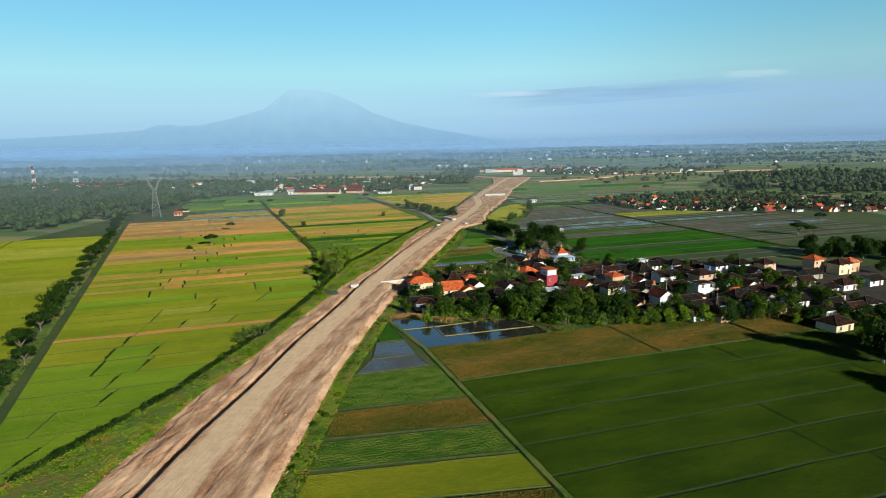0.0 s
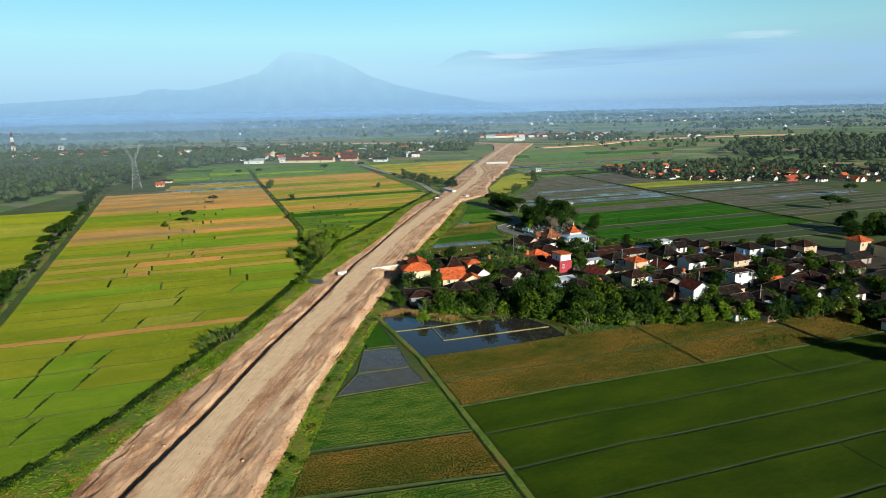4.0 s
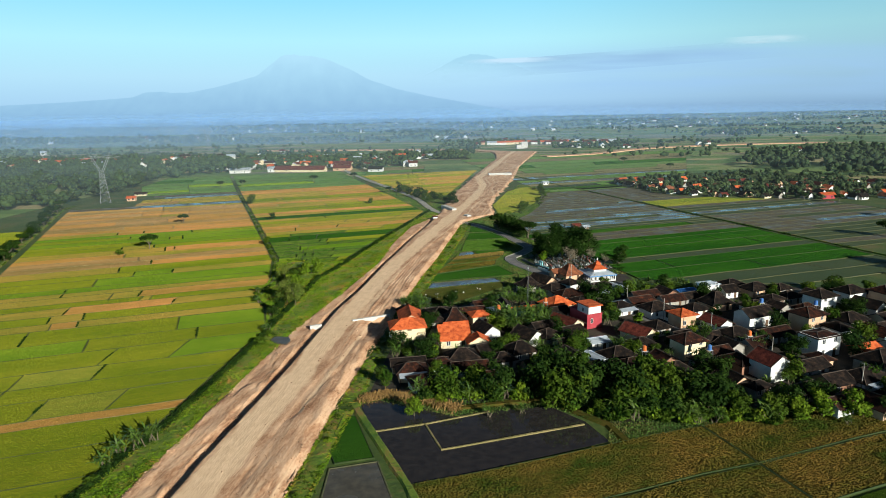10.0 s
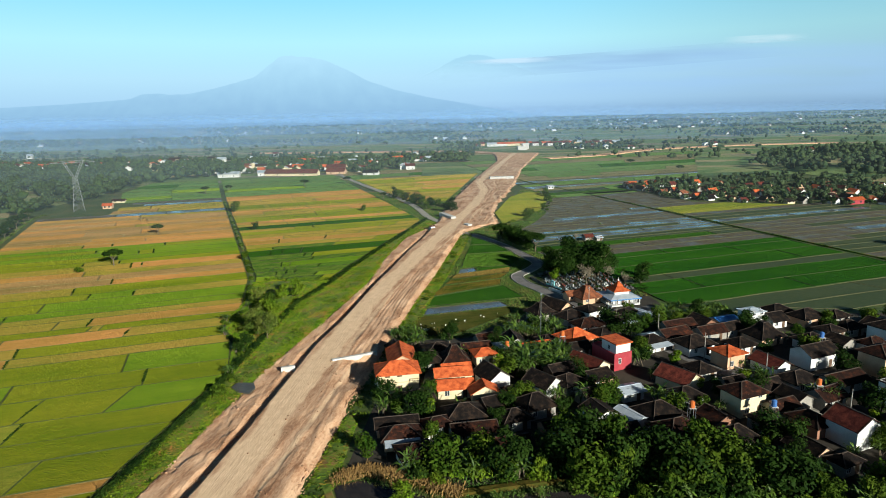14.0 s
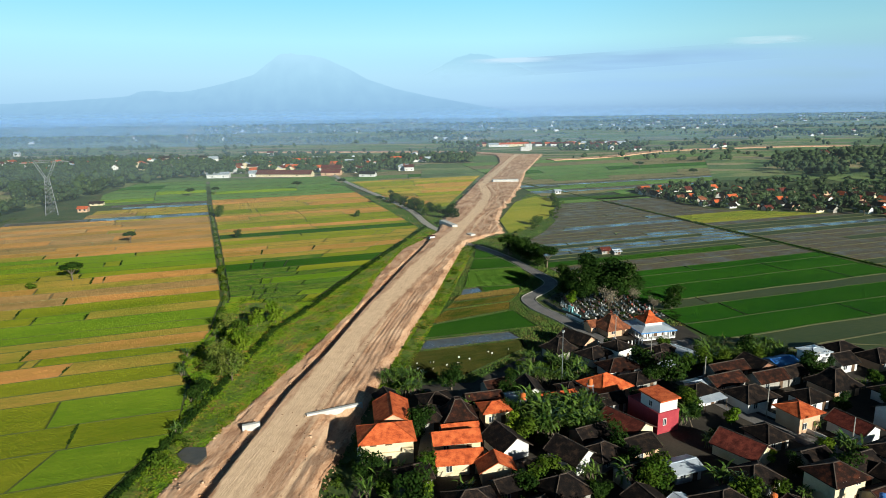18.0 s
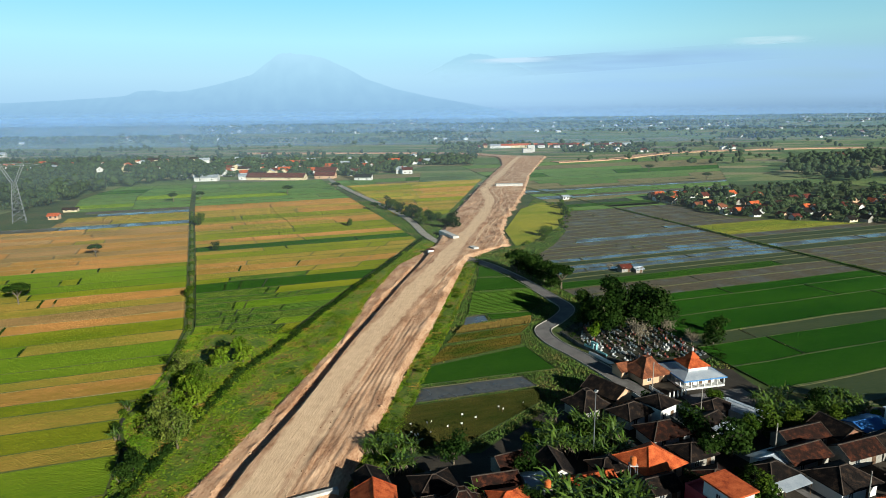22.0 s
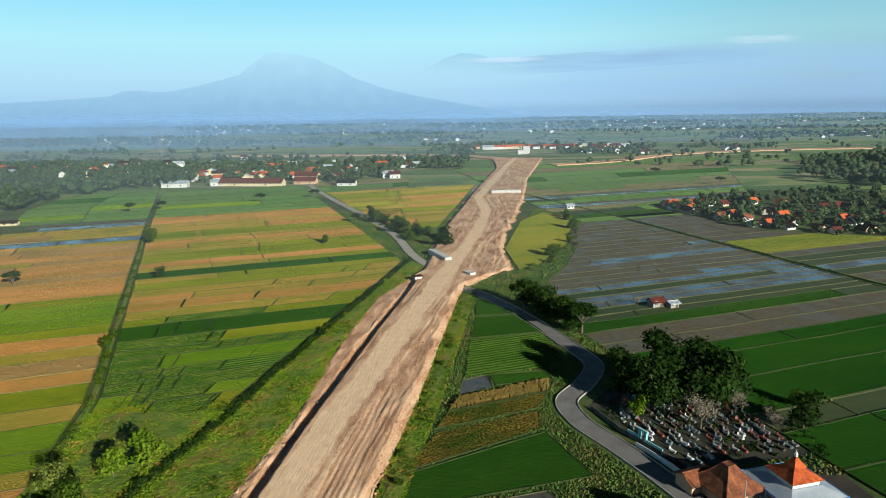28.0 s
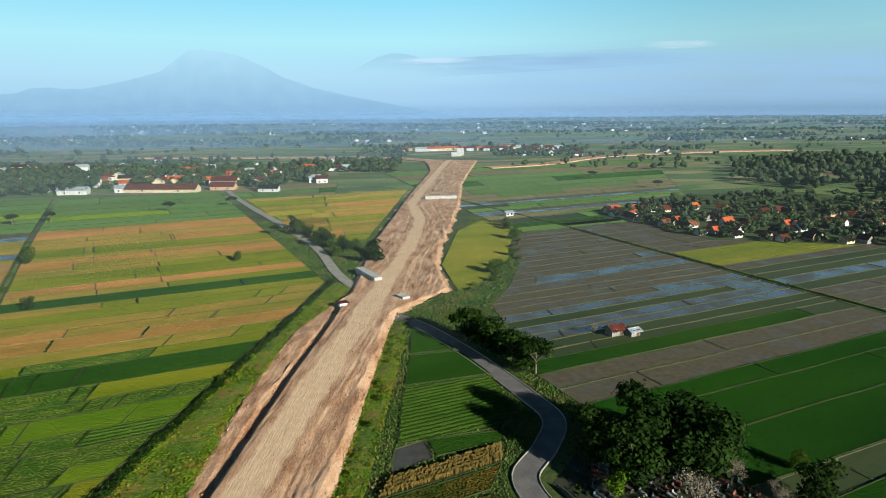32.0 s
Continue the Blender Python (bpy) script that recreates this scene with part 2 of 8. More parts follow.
FIELD = {
    "g": ((0.076, 0.106, 0.005), (0.132, 0.136, 0.009)),
    "k": ((0.054, 0.108, 0.005), (0.098, 0.140, 0.009)),
    "d": ((0.011, 0.050, 0.003), (0.024, 0.070, 0.005)),
    "e": ((0.007, 0.050, 0.002), (0.018, 0.071, 0.004)),
    "h": ((0.016, 0.039, 0.001), (0.042, 0.069, 0.003)),
    "n": ((0.014, 0.028, 0.004), (0.058, 0.048, 0.012)),
    "c": ((0.045, 0.050, 0.009), (0.165, 0.105, 0.030)),
    "r": ((0.020, 0.062, 0.006), (0.060, 0.110, 0.014)),
    "y": ((0.086, 0.120, 0.011), (0.162, 0.148, 0.020)),
    "o": ((0.104, 0.116, 0.013), (0.215, 0.140, 0.028)),
    "t": ((0.155, 0.106, 0.020), (0.290, 0.138, 0.042)),
    "b": ((0.115, 0.085, 0.026), (0.225, 0.132, 0.054)),
    "u": ((0.118, 0.275, 0.052), (0.200, 0.310, 0.074)),
    "s": ((0.210, 0.205, 0.085), (0.320, 0.255, 0.125)),
    "v": ((0.032, 0.088, 0.009), (0.088, 0.125, 0.018)),
    "f": ((0.032, 0.054, 0.006), (0.130, 0.080, 0.016)),
}
FIELD_TEXT = {"u": ("muted green rice paddy far out on the plain", "rice paddy"), "s": ("dull brown stubble paddy far out on the plain", "rice paddy"), "n": ("dark weedy garden plot behind the houses", "garden plot"), "k": ("fresh green rice paddy with low bunds", "rice paddy"), "c": ("dry brown maize standing in rows", "maize field"), "r": ("vegetable plot with green planted rows", "vegetable plot"), "g": ("green rice paddy with low grassy bunds", "rice paddy"), "d": ("dark green young rice paddy", "rice paddy"), "e": ("deep green paddy of young rice", "rice paddy"), "h": ("mid green paddy of even young rice", "rice paddy"),
              "y": ("yellow-green ripening rice paddy", "rice paddy"), "o": ("olive half-ripe rice paddy", "rice paddy"),
              "t": ("tan ripe or cut rice paddy", "rice paddy"), "b": ("brown stubble paddy after the harvest", "rice paddy"),
              "w": ("muddy brown wet ploughed paddy", "rice paddy"), "v": ("dark green vegetable plot", "vegetable plot"),
              "f": ("weedy olive and rust fallow field", "fallow field"), "p": ("flooded paddy with still grey water", "flooded paddy"), "q": ("flooded paddy with rows of young rice seedlings", "rice paddy")}
for key, (a, b) in FIELD.items():
    sc, st = (0.3, 0.5) if key == "v" else (0.09, 0.5) if key == "f" else ((0.12, 0.4) if key == "h" else (0.06, 0.3))
    isl = 0.22 if key in "hcr" else (0.16 if key in "fn" else (0.18 if key == "v" else 0.06))
    if key in "gyotbk":
        a, b = tuple(q * 1.36 for q in a), tuple(q * 1.36 for q in b)
    M[key] = material("field_" + key, a, b, sc, 1.6, bump=0.35, dist=0.18, obj=0.12, stretch=st, spec=0.08)
    M["blade_" + key] = material("blades_" + key, tuple(q * 1.1 for q in a), tuple(q * 1.25 for q in b), sc, 0.6, bump=0.0, island=isl, rough=0.9, stretch=st, spec=0.05)


def water(name, col, rough=0.06, mud=0.0):
    m = bpy.data.materials.new(name)
    m.use_nodes = True
    nt = m.node_tree
    bs = nt.nodes["Principled BSDF"]
    bs.inputs["Base Color"].default_value = (*col, 1)
    bs.inputs["Roughness"].default_value = rough
    bs.inputs["Specular IOR Level"].default_value = 0.25 if mud > 0.7 else 0.45
    n = nt.nodes.new("ShaderNodeTexNoise")
    n.inputs["Scale"].default_value = 0.6
    n.inputs["Detail"].default_value = 5
    nt.links.new(nt.nodes.new("ShaderNodeNewGeometry").outputs["Position"], n.inputs["Vector"])
    ramp = nt.nodes.new("ShaderNodeValToRGB")
    ramp.color_ramp.elements[0].position, ramp.color_ramp.elements[0].color = 0.35, (*col, 1)
    ramp.color_ramp.elements[1].position, ramp.color_ramp.elements[1].color = 0.7, (col[0] * 1.7, col[1] * 1.6, col[2] * 1.5, 1)
    nt.links.new(n.outputs["Fac"], ramp.inputs["Fac"])
    nt.links.new(ramp.outputs["Color"], bs.inputs["Base Color"])
    if mud:
        n2 = nt.nodes.new("ShaderNodeTexNoise")
        n2.inputs["Scale"].default_value = 0.09
        n2.inputs["Detail"].default_value = 6
        nt.links.new(nt.nodes.new("ShaderNodeNewGeometry").outputs["Position"], n2.inputs["Vector"])
        mr = nt.nodes.new("ShaderNodeMapRange")
        mr.inputs["From Min"].default_value, mr.inputs["From Max"].default_value = 0.34, 0.66
        mr.inputs["To Min"].default_value, mr.inputs["To Max"].default_value = rough, mud
        nt.links.new(n2.outputs["Fac"], mr.inputs["Value"])
        nt.links.new(mr.outputs["Result"], bs.inputs["Roughness"])
    b = nt.nodes.new("ShaderNodeBump")
    b.inputs["Strength"].default_value, b.inputs["Distance"].default_value = 0.05, 0.02
    nt.links.new(n.outputs["Fac"], b.inputs["Height"])
    nt.links.new(b.outputs["Normal"], bs.inputs["Normal"])
    return m


M["ditch_mud"] = material("ditch_mud", (0.02, 0.022, 0.015), (0.05, 0.05, 0.03), 0.3, 3, bump=0.4, dist=0.1)
M["p"] = water("paddy_water", (0.045, 0.042, 0.034), 0.12, 0.5)
M["w"] = water("wet_mud", (0.060, 0.051, 0.031), 0.42, 0.85)
M["q"] = material("seedling_mud", (0.028, 0.054, 0.011), (0.064, 0.082, 0.021), 0.05, 1.2, rough=0.75, bump=0.5, dist=0.12, stretch=0.3, spec=0.3)
M["pond"] = water("pond_water", (0.016, 0.015, 0.015), 0.03)


def patchwork(m):
    """Far fields: long narrow plots in different crops, turned with the grid."""
    nt = m.node_tree
    mp = nt.nodes.new("ShaderNodeMapping")
    mp.inputs["Rotation"].default_value = (0, 0, radians(-19))
    mp.inputs["Scale"].default_value = (0.012, 0.045, 1)
    nt.links.new(nt.nodes.new("ShaderNodeNewGeometry").outputs["Position"], mp.inputs["Vector"])
    vo = nt.nodes.new("ShaderNodeTexVoronoi")
    vo.voronoi_dimensions, vo.distance = "2D", "CHEBYCHEV"
    vo.inputs["Scale"].default_value = 1.0
    nt.links.new(mp.outputs["Vector"], vo.inputs["Vector"])
    sp = nt.nodes.new("ShaderNodeSeparateColor")
    nt.links.new(vo.outputs["Color"], sp.inputs[0])
    rp = nt.nodes.new("ShaderNodeValToRGB")
    rp.color_ramp.interpolation = "CONSTANT"
    el = rp.color_ramp.elements
    el[0].color, el[1].position, el[1].color = (0.062, 0.125, 0.028, 1), 0.3, (0.105, 0.165, 0.040, 1)
    for p, c in ((0.5, (0.165, 0.185, 0.065)), (0.65, (0.044, 0.092, 0.024)), (0.78, (0.25, 0.20, 0.10)), (0.9, (0.16, 0.14, 0.10))):
        el.new(p).color = (*c, 1)
    nt.links.new(sp.outputs[0], rp.inputs["Fac"])
    bs = nt.nodes["Principled BSDF"]
    old = bs.inputs["Base Color"].links[0].from_socket
    mx = nt.nodes.new("ShaderNodeMix")
    mx.data_type = "RGBA"
    mx.inputs[0].default_value = 0.8
    nt.links.new(old, mx.inputs[6])
    nt.links.new(rp.outputs["Color"], mx.inputs[7])
    nt.links.new(mx.outputs[2], bs.inputs["Base Color"])


patchwork(M["ground"])

# ---- ground, to the horizon ----
gv, gf = [], []
xs = np.concatenate([np.linspace(-5200, -700, 10), np.linspace(-600, 600, 25), np.linspace(700, 5200, 10)])
ys = np.concatenate([np.linspace(-1200, -500, 5), np.linspace(-400, 1000, 29), np.linspace(1200, 4920, 16)])
for y in ys:
    for x in xs:
        gv.append((x, y, 0.0))
nx = len(xs)
for j in range(len(ys) - 1):
    for i in range(nx - 1):
        k = j * nx + i
        gf.append((k, k + 1, k + nx + 1, k + nx))
tagged(new("ground", mesh_from("ground", gv, gf, M["ground"])), "flat green farmland plain reaching the horizon", "ground", kind="structure")


M["meadow"] = material("meadow_grass", (0.030, 0.062, 0.009), (0.115, 0.100, 0.030), 0.06, 0.9, bump=0.8, dist=0.25, c3=(0.060, 0.100, 0.015))
tagged(new("meadow", mesh_from("meadow", [(x, y, 0.012) for y in np.linspace(-330, 450, 12) for x in np.linspace(-300, 335, 9)],
                               [(9 * j + i, 9 * j + i + 1, 9 * j + i + 10, 9 * j + i + 9) for j in range(11) for i in range(8)], M["meadow"])),
       "rough dull green grass between the fields", "grass", kind="structure")


# ---- toll road earthwork ----
def xr(y):
    return float(np.interp(y, [-330, -166, -103, -55, -21, 17, 67, 95, 130, 175, 187, 197, 206, 214, 252, 290, 335, 418, 551, 800],
                           [-42, -32.4, -31, -27, -23.4, -18.3, -11, -6, -1, 5.5, 8, 14, 23, 28, 28.5, 34, 44, 60, 81, 134]))


def xl(y):
    return float(np.interp(y, [-330, -166, -144, -118, -88, -41, 0, 51, 87, 124, 146, 176, 195, 212, 247, 290, 368, 466, 661, 745, 800],
                           [-76, -67.4, -66.3, -64.4, -59.5, -54.3, -49, -38.8, -32.4, -30, -27.5, -23, -16, -8.5, -5, -2, 10.8, 26, 60, 65, 64]))


def xd(y):
    return float(np.interp(y, [-330, -166, -143, -115, -78, -37, 18, 40, 79, 142, 180, 205, 800],
                           [-66, -57, -55.8, -52.5, -49.8, -44.6, -39.6, -35.4, -30.3, -20.5, -13.5, -10, -10]))


def xt(y):
    return float(np.interp(y, [-330, -166, -118, -66, 18, 71, 116, 197, 245, 300, 365, 420, 481, 560, 691, 800],
                           [-58, -50.5, -48.3, -42.6, -33.2, -25.5, -16.6, -0.6, 9.6, 20, 29, 27, 37, 52, 76, 98]))


def step(t):
    t = min(1.0, max(0.0, t))
    return t * t * (3 - 2 * t)


def earth_z(x, y):
    """Height of the earthwork at a place: bank, ditch, flat track, rutted fill with low scarps."""
    l, r, d = xl(y), xr(y), xd(y)
    k = min((x - l) / 1.4, (r - x) / (1.6 + 1.2 * noise.noise((y * 0.13, 5, 5))))
    if k <= 0:
        return 0.02
    rough = 0.22 * noise.noise((x * 0.35, y * 0.12, 3.1)) + 0.10 * noise.noise((x * 1.1, y * 0.5, 8.0))
    if y < 203 and x < d + 1.4:
        if x < d - 1.6:
            q = noise.noise((x * 0.16, y * 0.05, 41)) + 0.35 * noise.noise((x * 0.6, y * 0.25, 43))
            base = 0.26 + rough * 1.2 + 0.32 * step(q / 0.10 + 0.5)
        else:
            base = 0.04 + 1.3 * max(0, (x - d - 0.5))
        return max(0.03, min(base, 0.02 + 0.8 * k))
    h = 1.3 + rough
    s = x - xt(y)
    fill = step((abs(s) - 4.8) / 1.6)
    h += (1.4 - h) * (1 - fill)
    if fill > 0:
        bend = 3.0 * noise.noise((s * 0.04, y * 0.025, 1))
        rut = noise.noise((s * 0.85 + bend, y * 0.045, 2)) + 0.6 * noise.noise((s * 1.9 + bend, y * 0.07, 6))
        way = s + bend * 1.4
        if -62 < y < 0 and s > 6:
            way = math.hypot(x + 15, (y + 20) * 0.75) + 0.6 * bend
        comb = math.sin(2 * math.pi * way / 1.3) * step(0.5 + 2.2 * noise.noise((x * 0.07, y * 0.028, 9)))
        scarp = noise.noise((s * 0.11 + 5, y * 0.022, 31)) + 0.30 * noise.noise((s * 0.5, y * 0.13, 33))
        heap = max(0, noise.noise((x * 0.25, y * 0.08, 12)) - 0.1)
        far = step((y - 205) / 30)
        h += fill * (0.06 * rut + 0.055 * (1 - far) * comb + 0.18 * step(scarp / 0.12 + 0.5) - 0.08 + (0.35 + 0.2 * far) * heap)
    if -14 < y < 8 and s > 6:
        h -= 1.2 * min(1, (s - 6) / 4) * min(1, (y + 14) / 12)
    return max(0.03, min(h, 0.02 + 1.0 * k))


def track_half(y):
    return 3.9 + 0.8 * noise.noise((0, y * 0.05, 4)) if y < 215 else 3.6


def wear(x, y):
    """How far lorries have driven the soil pale: the track, and stray lines beside it."""
    s = x - xt(y)
    n = 1.5 * noise.noise((x * 0.13, y * 0.04, 21)) + 0.8 * noise.noise((x * 0.55, y * 0.16, 24))
    w = step(1.0 - (abs(s) - track_half(y) + 1.3 + n) / 2.2)
    side = noise.noise((s * 0.55 + 2.0 * noise.noise((s * 0.05, y * 0.02, 1)), y * 0.014, 27))
    return max(w, 0.62 * step(side * 2.2) if s > 0 and xd(y) < x else 0.2 * step(side * 2))


def earth_strip(name, y0, y1, dy, nxs, mat, lo, hi, lift=0.0):
    rows = int((y1 - y0) / dy) + 1
    vs, fs, ws = [], [], []
    for j in range(rows):
        y = y0 + j * dy
        a, b = lo(y), hi(y)
        for i in range(nxs):
            wob = 0.25 * noise.noise((y * 0.3, i, 2)) if nxs < 50 else 0 if 2 < i < nxs - 3 else (1.3 * noise.noise((y * 0.09, i // 4, 0)) + 0.6 * noise.noise((y * 0.4, i // 4, 3))) * (2.6 if y > 185 else 1.0)
            x = a + (b - a) * i / (nxs - 1) + wob
            vs.append((x, y, earth_z(x, y) + lift))
            ws.append(wear(x, y))
    for j in range(rows - 1):
        for i in range(nxs - 1):
            k = j * nxs + i
            fs.append((k, k + 1, k + nxs + 1, k + nxs))
    me = mesh_from(name, vs, fs, mat, smooth=True)
    me.attributes.new("wear", "FLOAT", "POINT").data.foreach_set("value", ws)
    return me


earth = tagged(new("earthwork", earth_strip("earthwork", -330, 800, 1.0, 112, M["soil"], xl, xr)),
               "bare pinkish-tan graded soil of a toll road under construction", "earthwork", kind="structure")


tagged(new("haul_road", earth_strip("haul_road", -330, 797, 1.6, 14, M["soil"], lambda y: xt(y) - track_half(y) + 1.2,
                                    lambda y: xt(y) + track_half(y) - 1.2, 0.02)),
       "pale compacted haul track worn by trucks along the earthwork", "dirt road", kind="structure")

# ---- paddies ----
def xc(y):
    """The stream and hedge beside the earthwork."""
    return float(np.interp(y, [-330, -162, -138, -118, -88, -59, -19, 40, 62, 87, 111, 150, 190, 231, 260],
                           [-98, -84.5, -78, -72, -67.5, -62.5, -58.5, -55.5, -54, -47.5, -43, -34, -24.5, -15, -12]))


def u_canal(v):
    return float(np.interp(v, [-200, 17, 43, 60, 80, 118, 186, 372, 600], [0, -53, -52, -54, -48, -44.5, -47, -55, -62]))


def u_row(v):
    return -149.0 - (v + 63) * 0.071


def u_stream(v):
    u = -60.0
    for _ in range(12):
        x, y = uv(u, v)
        u += (xc(y) - x) * 0.8
    return u


BLADE_H = {"k": 0.06, "c": 0.9, "r": 0.22, "n": 0.2, "g": 0.06, "d": 0.07, "y": 0.06, "o": 0.06, "t": 0.06, "b": 0.06, "e": 0.07, "h": 0.11, "v": 0.13, "f": 0.20, "verge": 0.26}
blade_rng = np.random.default_rng(3)


def in_poly(px, py, poly):
    c = np.zeros(len(px), bool)
    for (x0, y0), (x1, y1) in zip(poly, poly[1:] + poly[:1]):
        if y0 == y1:
            continue
        k = ((y0 > py) != (y1 > py)) & (px < (x1 - x0) * (py - y0) / (y1 - y0) + x0)
        c ^= k
    return c


def blades(name, poly, code, step, parent, z0=0.1, rows=0.0):
    """Standing crop: upright tufts over a field, each two crossed leaves."""
    P = np.array(poly)
    (ax, ay), (bx, by) = P.min(0), P.max(0)
    gx, gy = np.meshgrid(np.arange(ax, bx, step), np.arange(ay, by, step))
    jit = 0.48 if code in ("v", "f", "verge") else 0.36
    px = gx.ravel() + blade_rng.uniform(-jit, jit, gx.size) * step
    py = gy.ravel() + blade_rng.uniform(-jit, jit, gx.size) * step
    k = in_poly(px, py, [tuple(q) for q in poly])
    if code in "crv":
        k &= ((px * V.x + py * V.y) / (1.5 if code == "r" else 1.1)) % 1.0 < (0.6 if code != "v" else 0.8)
    px, py = px[k], py[k]
    n = len(px)
    if n < 4:
        return None
    h = BLADE_H[code] * (blade_rng.uniform(0.85, 1.12, n) if code not in ("v", "f", "verge") else blade_rng.uniform(0.6, 1.25, n))
    if code in ("f", "verge", "v"):
        h = np.where(blade_rng.random(n) < 0.06, h * 1.7, h)
    if step > 0.7:
        h = h * 2.4
    w = step * blade_rng.uniform(0.5, 0.65, n)
    a = radians(19) + blade_rng.normal(size=n) * (0.55 if code in ("v", "f", "verge", "q") else 0.2)
    if code == "h":
        w *= 0.65
    cx, cy = np.cos(a) * w, np.sin(a) * w
    lean = 0.35 if code in ("v", "f", "verge") else (0.25 if code == "h" else 0.12)
    tx, ty = blade_rng.normal(size=n) * lean * h, (0.15 + blade_rng.normal(size=n) * lean) * h
    z = np.full(n, z0)
    cx, cy = cx * 1.25, cy * 1.25
    co = np.stack([np.stack([px, py, z - 0.02], 1), np.stack([px + cx + tx, py + cy + ty, z + h], 1), np.stack([px - cx + tx, py - cy + ty, z + h * 0.92], 1)], 1).reshape(-1, 3)
    ob = part(name, tri_soup(name, co, np.arange(len(co)).reshape(-1, 3), M["blade_" + code]), parent, "" if code != "verge" else "")
    ob["kind"] = "stuff"
    return ob


PLOTS = []


def plot(corners, code, edge=None, z=None):
    """One field: a slab with a raised grassy bund round it. corners in plan, counter-clockwise."""
    n = len(corners)
    edge = edge or (0.24 if code in "pwq" else (0.75 if code == "h" else 0.15))
    PLOTS.append([tuple(p) for p in corners])
    top = {"p": 0.07, "q": 0.07, "w": 0.09}.get(code, 0.22) if z is None else z
    c = Vector((sum(p[0] for p in corners) / n, sum(p[1] for p in corners) / n, 0))
    loc = [Vector((p[0], p[1], 0)) - c for p in corners]
    vs = [(p.x, p.y, 0.0) for p in loc] + [(p.x, p.y, top) for p in loc]
    fs = [tuple(range(n, 2 * n))] + [(i, (i + 1) % n, n + (i + 1) % n, n + i) for i in range(n)]
    text, cat = FIELD_TEXT[code]
    ob = new("flooded_paddy" if code == "p" else "paddy_field", mesh_from("field", vs, fs, M[code]))
    ob.location = c
    tagged(ob, text, cat, "fields of the plain")
    h = 0.2 if code in "pwq" else (0.26 if code in "gkyotb" else (0.12 if code == "h" else 0.34))
    line = []
    for i in range(n):
        a, b = loc[i], loc[(i + 1) % n]
        steps = max(1, int((b - a).length / 9))
        line += [a.lerp(b, k / steps) for k in range(steps)]
    vs, fs, m = [], [], len(line)
    for i, p in enumerate(line):
        w0, w1 = (p - line[i - 1]).normalized(), (line[(i + 1) % m] - p).normalized()
        w = (w0 + w1).normalized() if (w0 + w1).length > 0.1 else w1
        s = Vector((-w.y, w.x, 0)) / max(0.6, w.dot(w1))
        j1, j2 = 0.18 * noise.noise((p.x + c.x, p.y + c.y, 1)), 0.15 * noise.noise((p.x + c.x, p.y + c.y, 5))
        e = edge * (1 + j1)
        vs += [(p - s * e * 0.5).to_tuple(), (p - s * e * 0.15 + Vector((0, 0, h + j2))).to_tuple(),
               (p + s * e * 0.75 + Vector((0, 0, h + j2))).to_tuple(), (p + s * e * 1.1).to_tuple()]
        k, k2 = 4 * i, 4 * ((i + 1) % m)
        fs += [(k + q, k2 + q, k2 + 1 + q, k + 1 + q) for q in range(3)]
    part("bund", mesh_from("bund", vs, fs, M["bund_pale" if code in "pwq" else ("bund_dry" if code in "bt" else ("bund_soft" if code in "gkyo" else ("bund_gap_shade" if code == "h" else "bund")))]), ob)
    if code in BLADE_H and c.y < 640 and abs(c.x) < 430:
        far = max(0.0, c.y + 40) / 420 + max(0.0, abs(c.x) - 110) / 320
        step = 0.29
        blades("crop", [(p.x * 0.985, p.y * 0.985) for p in loc], code, step + 0.2 * min(1.6, far) if c.y < 380 and -230 < c.x < 215 else 0.85, ob, 0.07 if code == "q" else 0.2)
    return ob


CROSS = []     # short bunds across the strips, lined later with shade-dark weeds


def band(v0, v1, code, left, right, cuts=(), codes=None, gap=0.24):
    """A strip of paddies across the grid, cut at fractions of its length."""
    f = [0.0, *cuts, 1.0]
    CROSS.extend((left(v0) + (right(v0) - left(v0)) * q, v0, left(v1) + (right(v1) - left(v1)) * q, v1) for q in cuts)
    for i in range(len(f) - 1):
        g, q = 0.1, []
        for v, fa, fb, dv in ((v0, f[i], f[i + 1], gap * 0.5), (v1, f[i + 1], f[i], -gap * 0.5)):
            a, b = left(v), right(v)
            ua, ub = a + (b - a) * fa, a + (b - a) * fb
            s = g if ub > ua else -g
            ua, ub = ua + s, ub - s
            n = max(1, int(abs(ub - ua) / 11))
            for k in range(n + 1):
                u = ua + (ub - ua) * k / n
                q.append(uv(u, v + dv + 0.75 * noise.noise((u * 0.045, v * 0.7, 3)) + 0.3 * noise.noise((u * 0.15, v * 0.7, 8))))
        plot(q, codes[i] if codes else rnd.choice(code))


def a_left(v):
    return u_row(v) + 5


def a_right(v):
    if v < 17:
        return u_stream(v) - 2.0
    return u_canal(v) - 1.5


def wobble(n, lo=0.12, hi=0.88):
    return sorted(rnd.uniform(lo, hi) for _ in range(n))


left_bands = [(-150, -136, "kk"), (-136, -120, "kk"), (-120, -104, "kk"), (-104, -90, "kk"), (-90, -78, "kk"), (-78, -66, "kk"), (-66, -53, "kkg"), (-53, -40, "gkg"),
              (-40, -28, "gg"), (-28, -24, "tt"), (-24, -13, "gyg"), (-13, -4, "gg")]
for v0, v1, code in left_bands:
    band(v0, v1, code, a_left, a_right, wobble(len(code) - 1, 0.3, 0.85), code)
left_bands = [(-4, 6, "gyg"), (6, 19, "ggk"), (19, 30, "kgg"), (30, 44, "ggk"), (44, 51, "oto"), (51, 60, "gog"), (60, 69, "oto"), (69, 75, "gog"), (75, 84, "oot"), (84, 90, "oo"), (90, 97, "kk"),
              (97, 109, "gk"), (109, 118, "gko"), (118, 130, "og")]
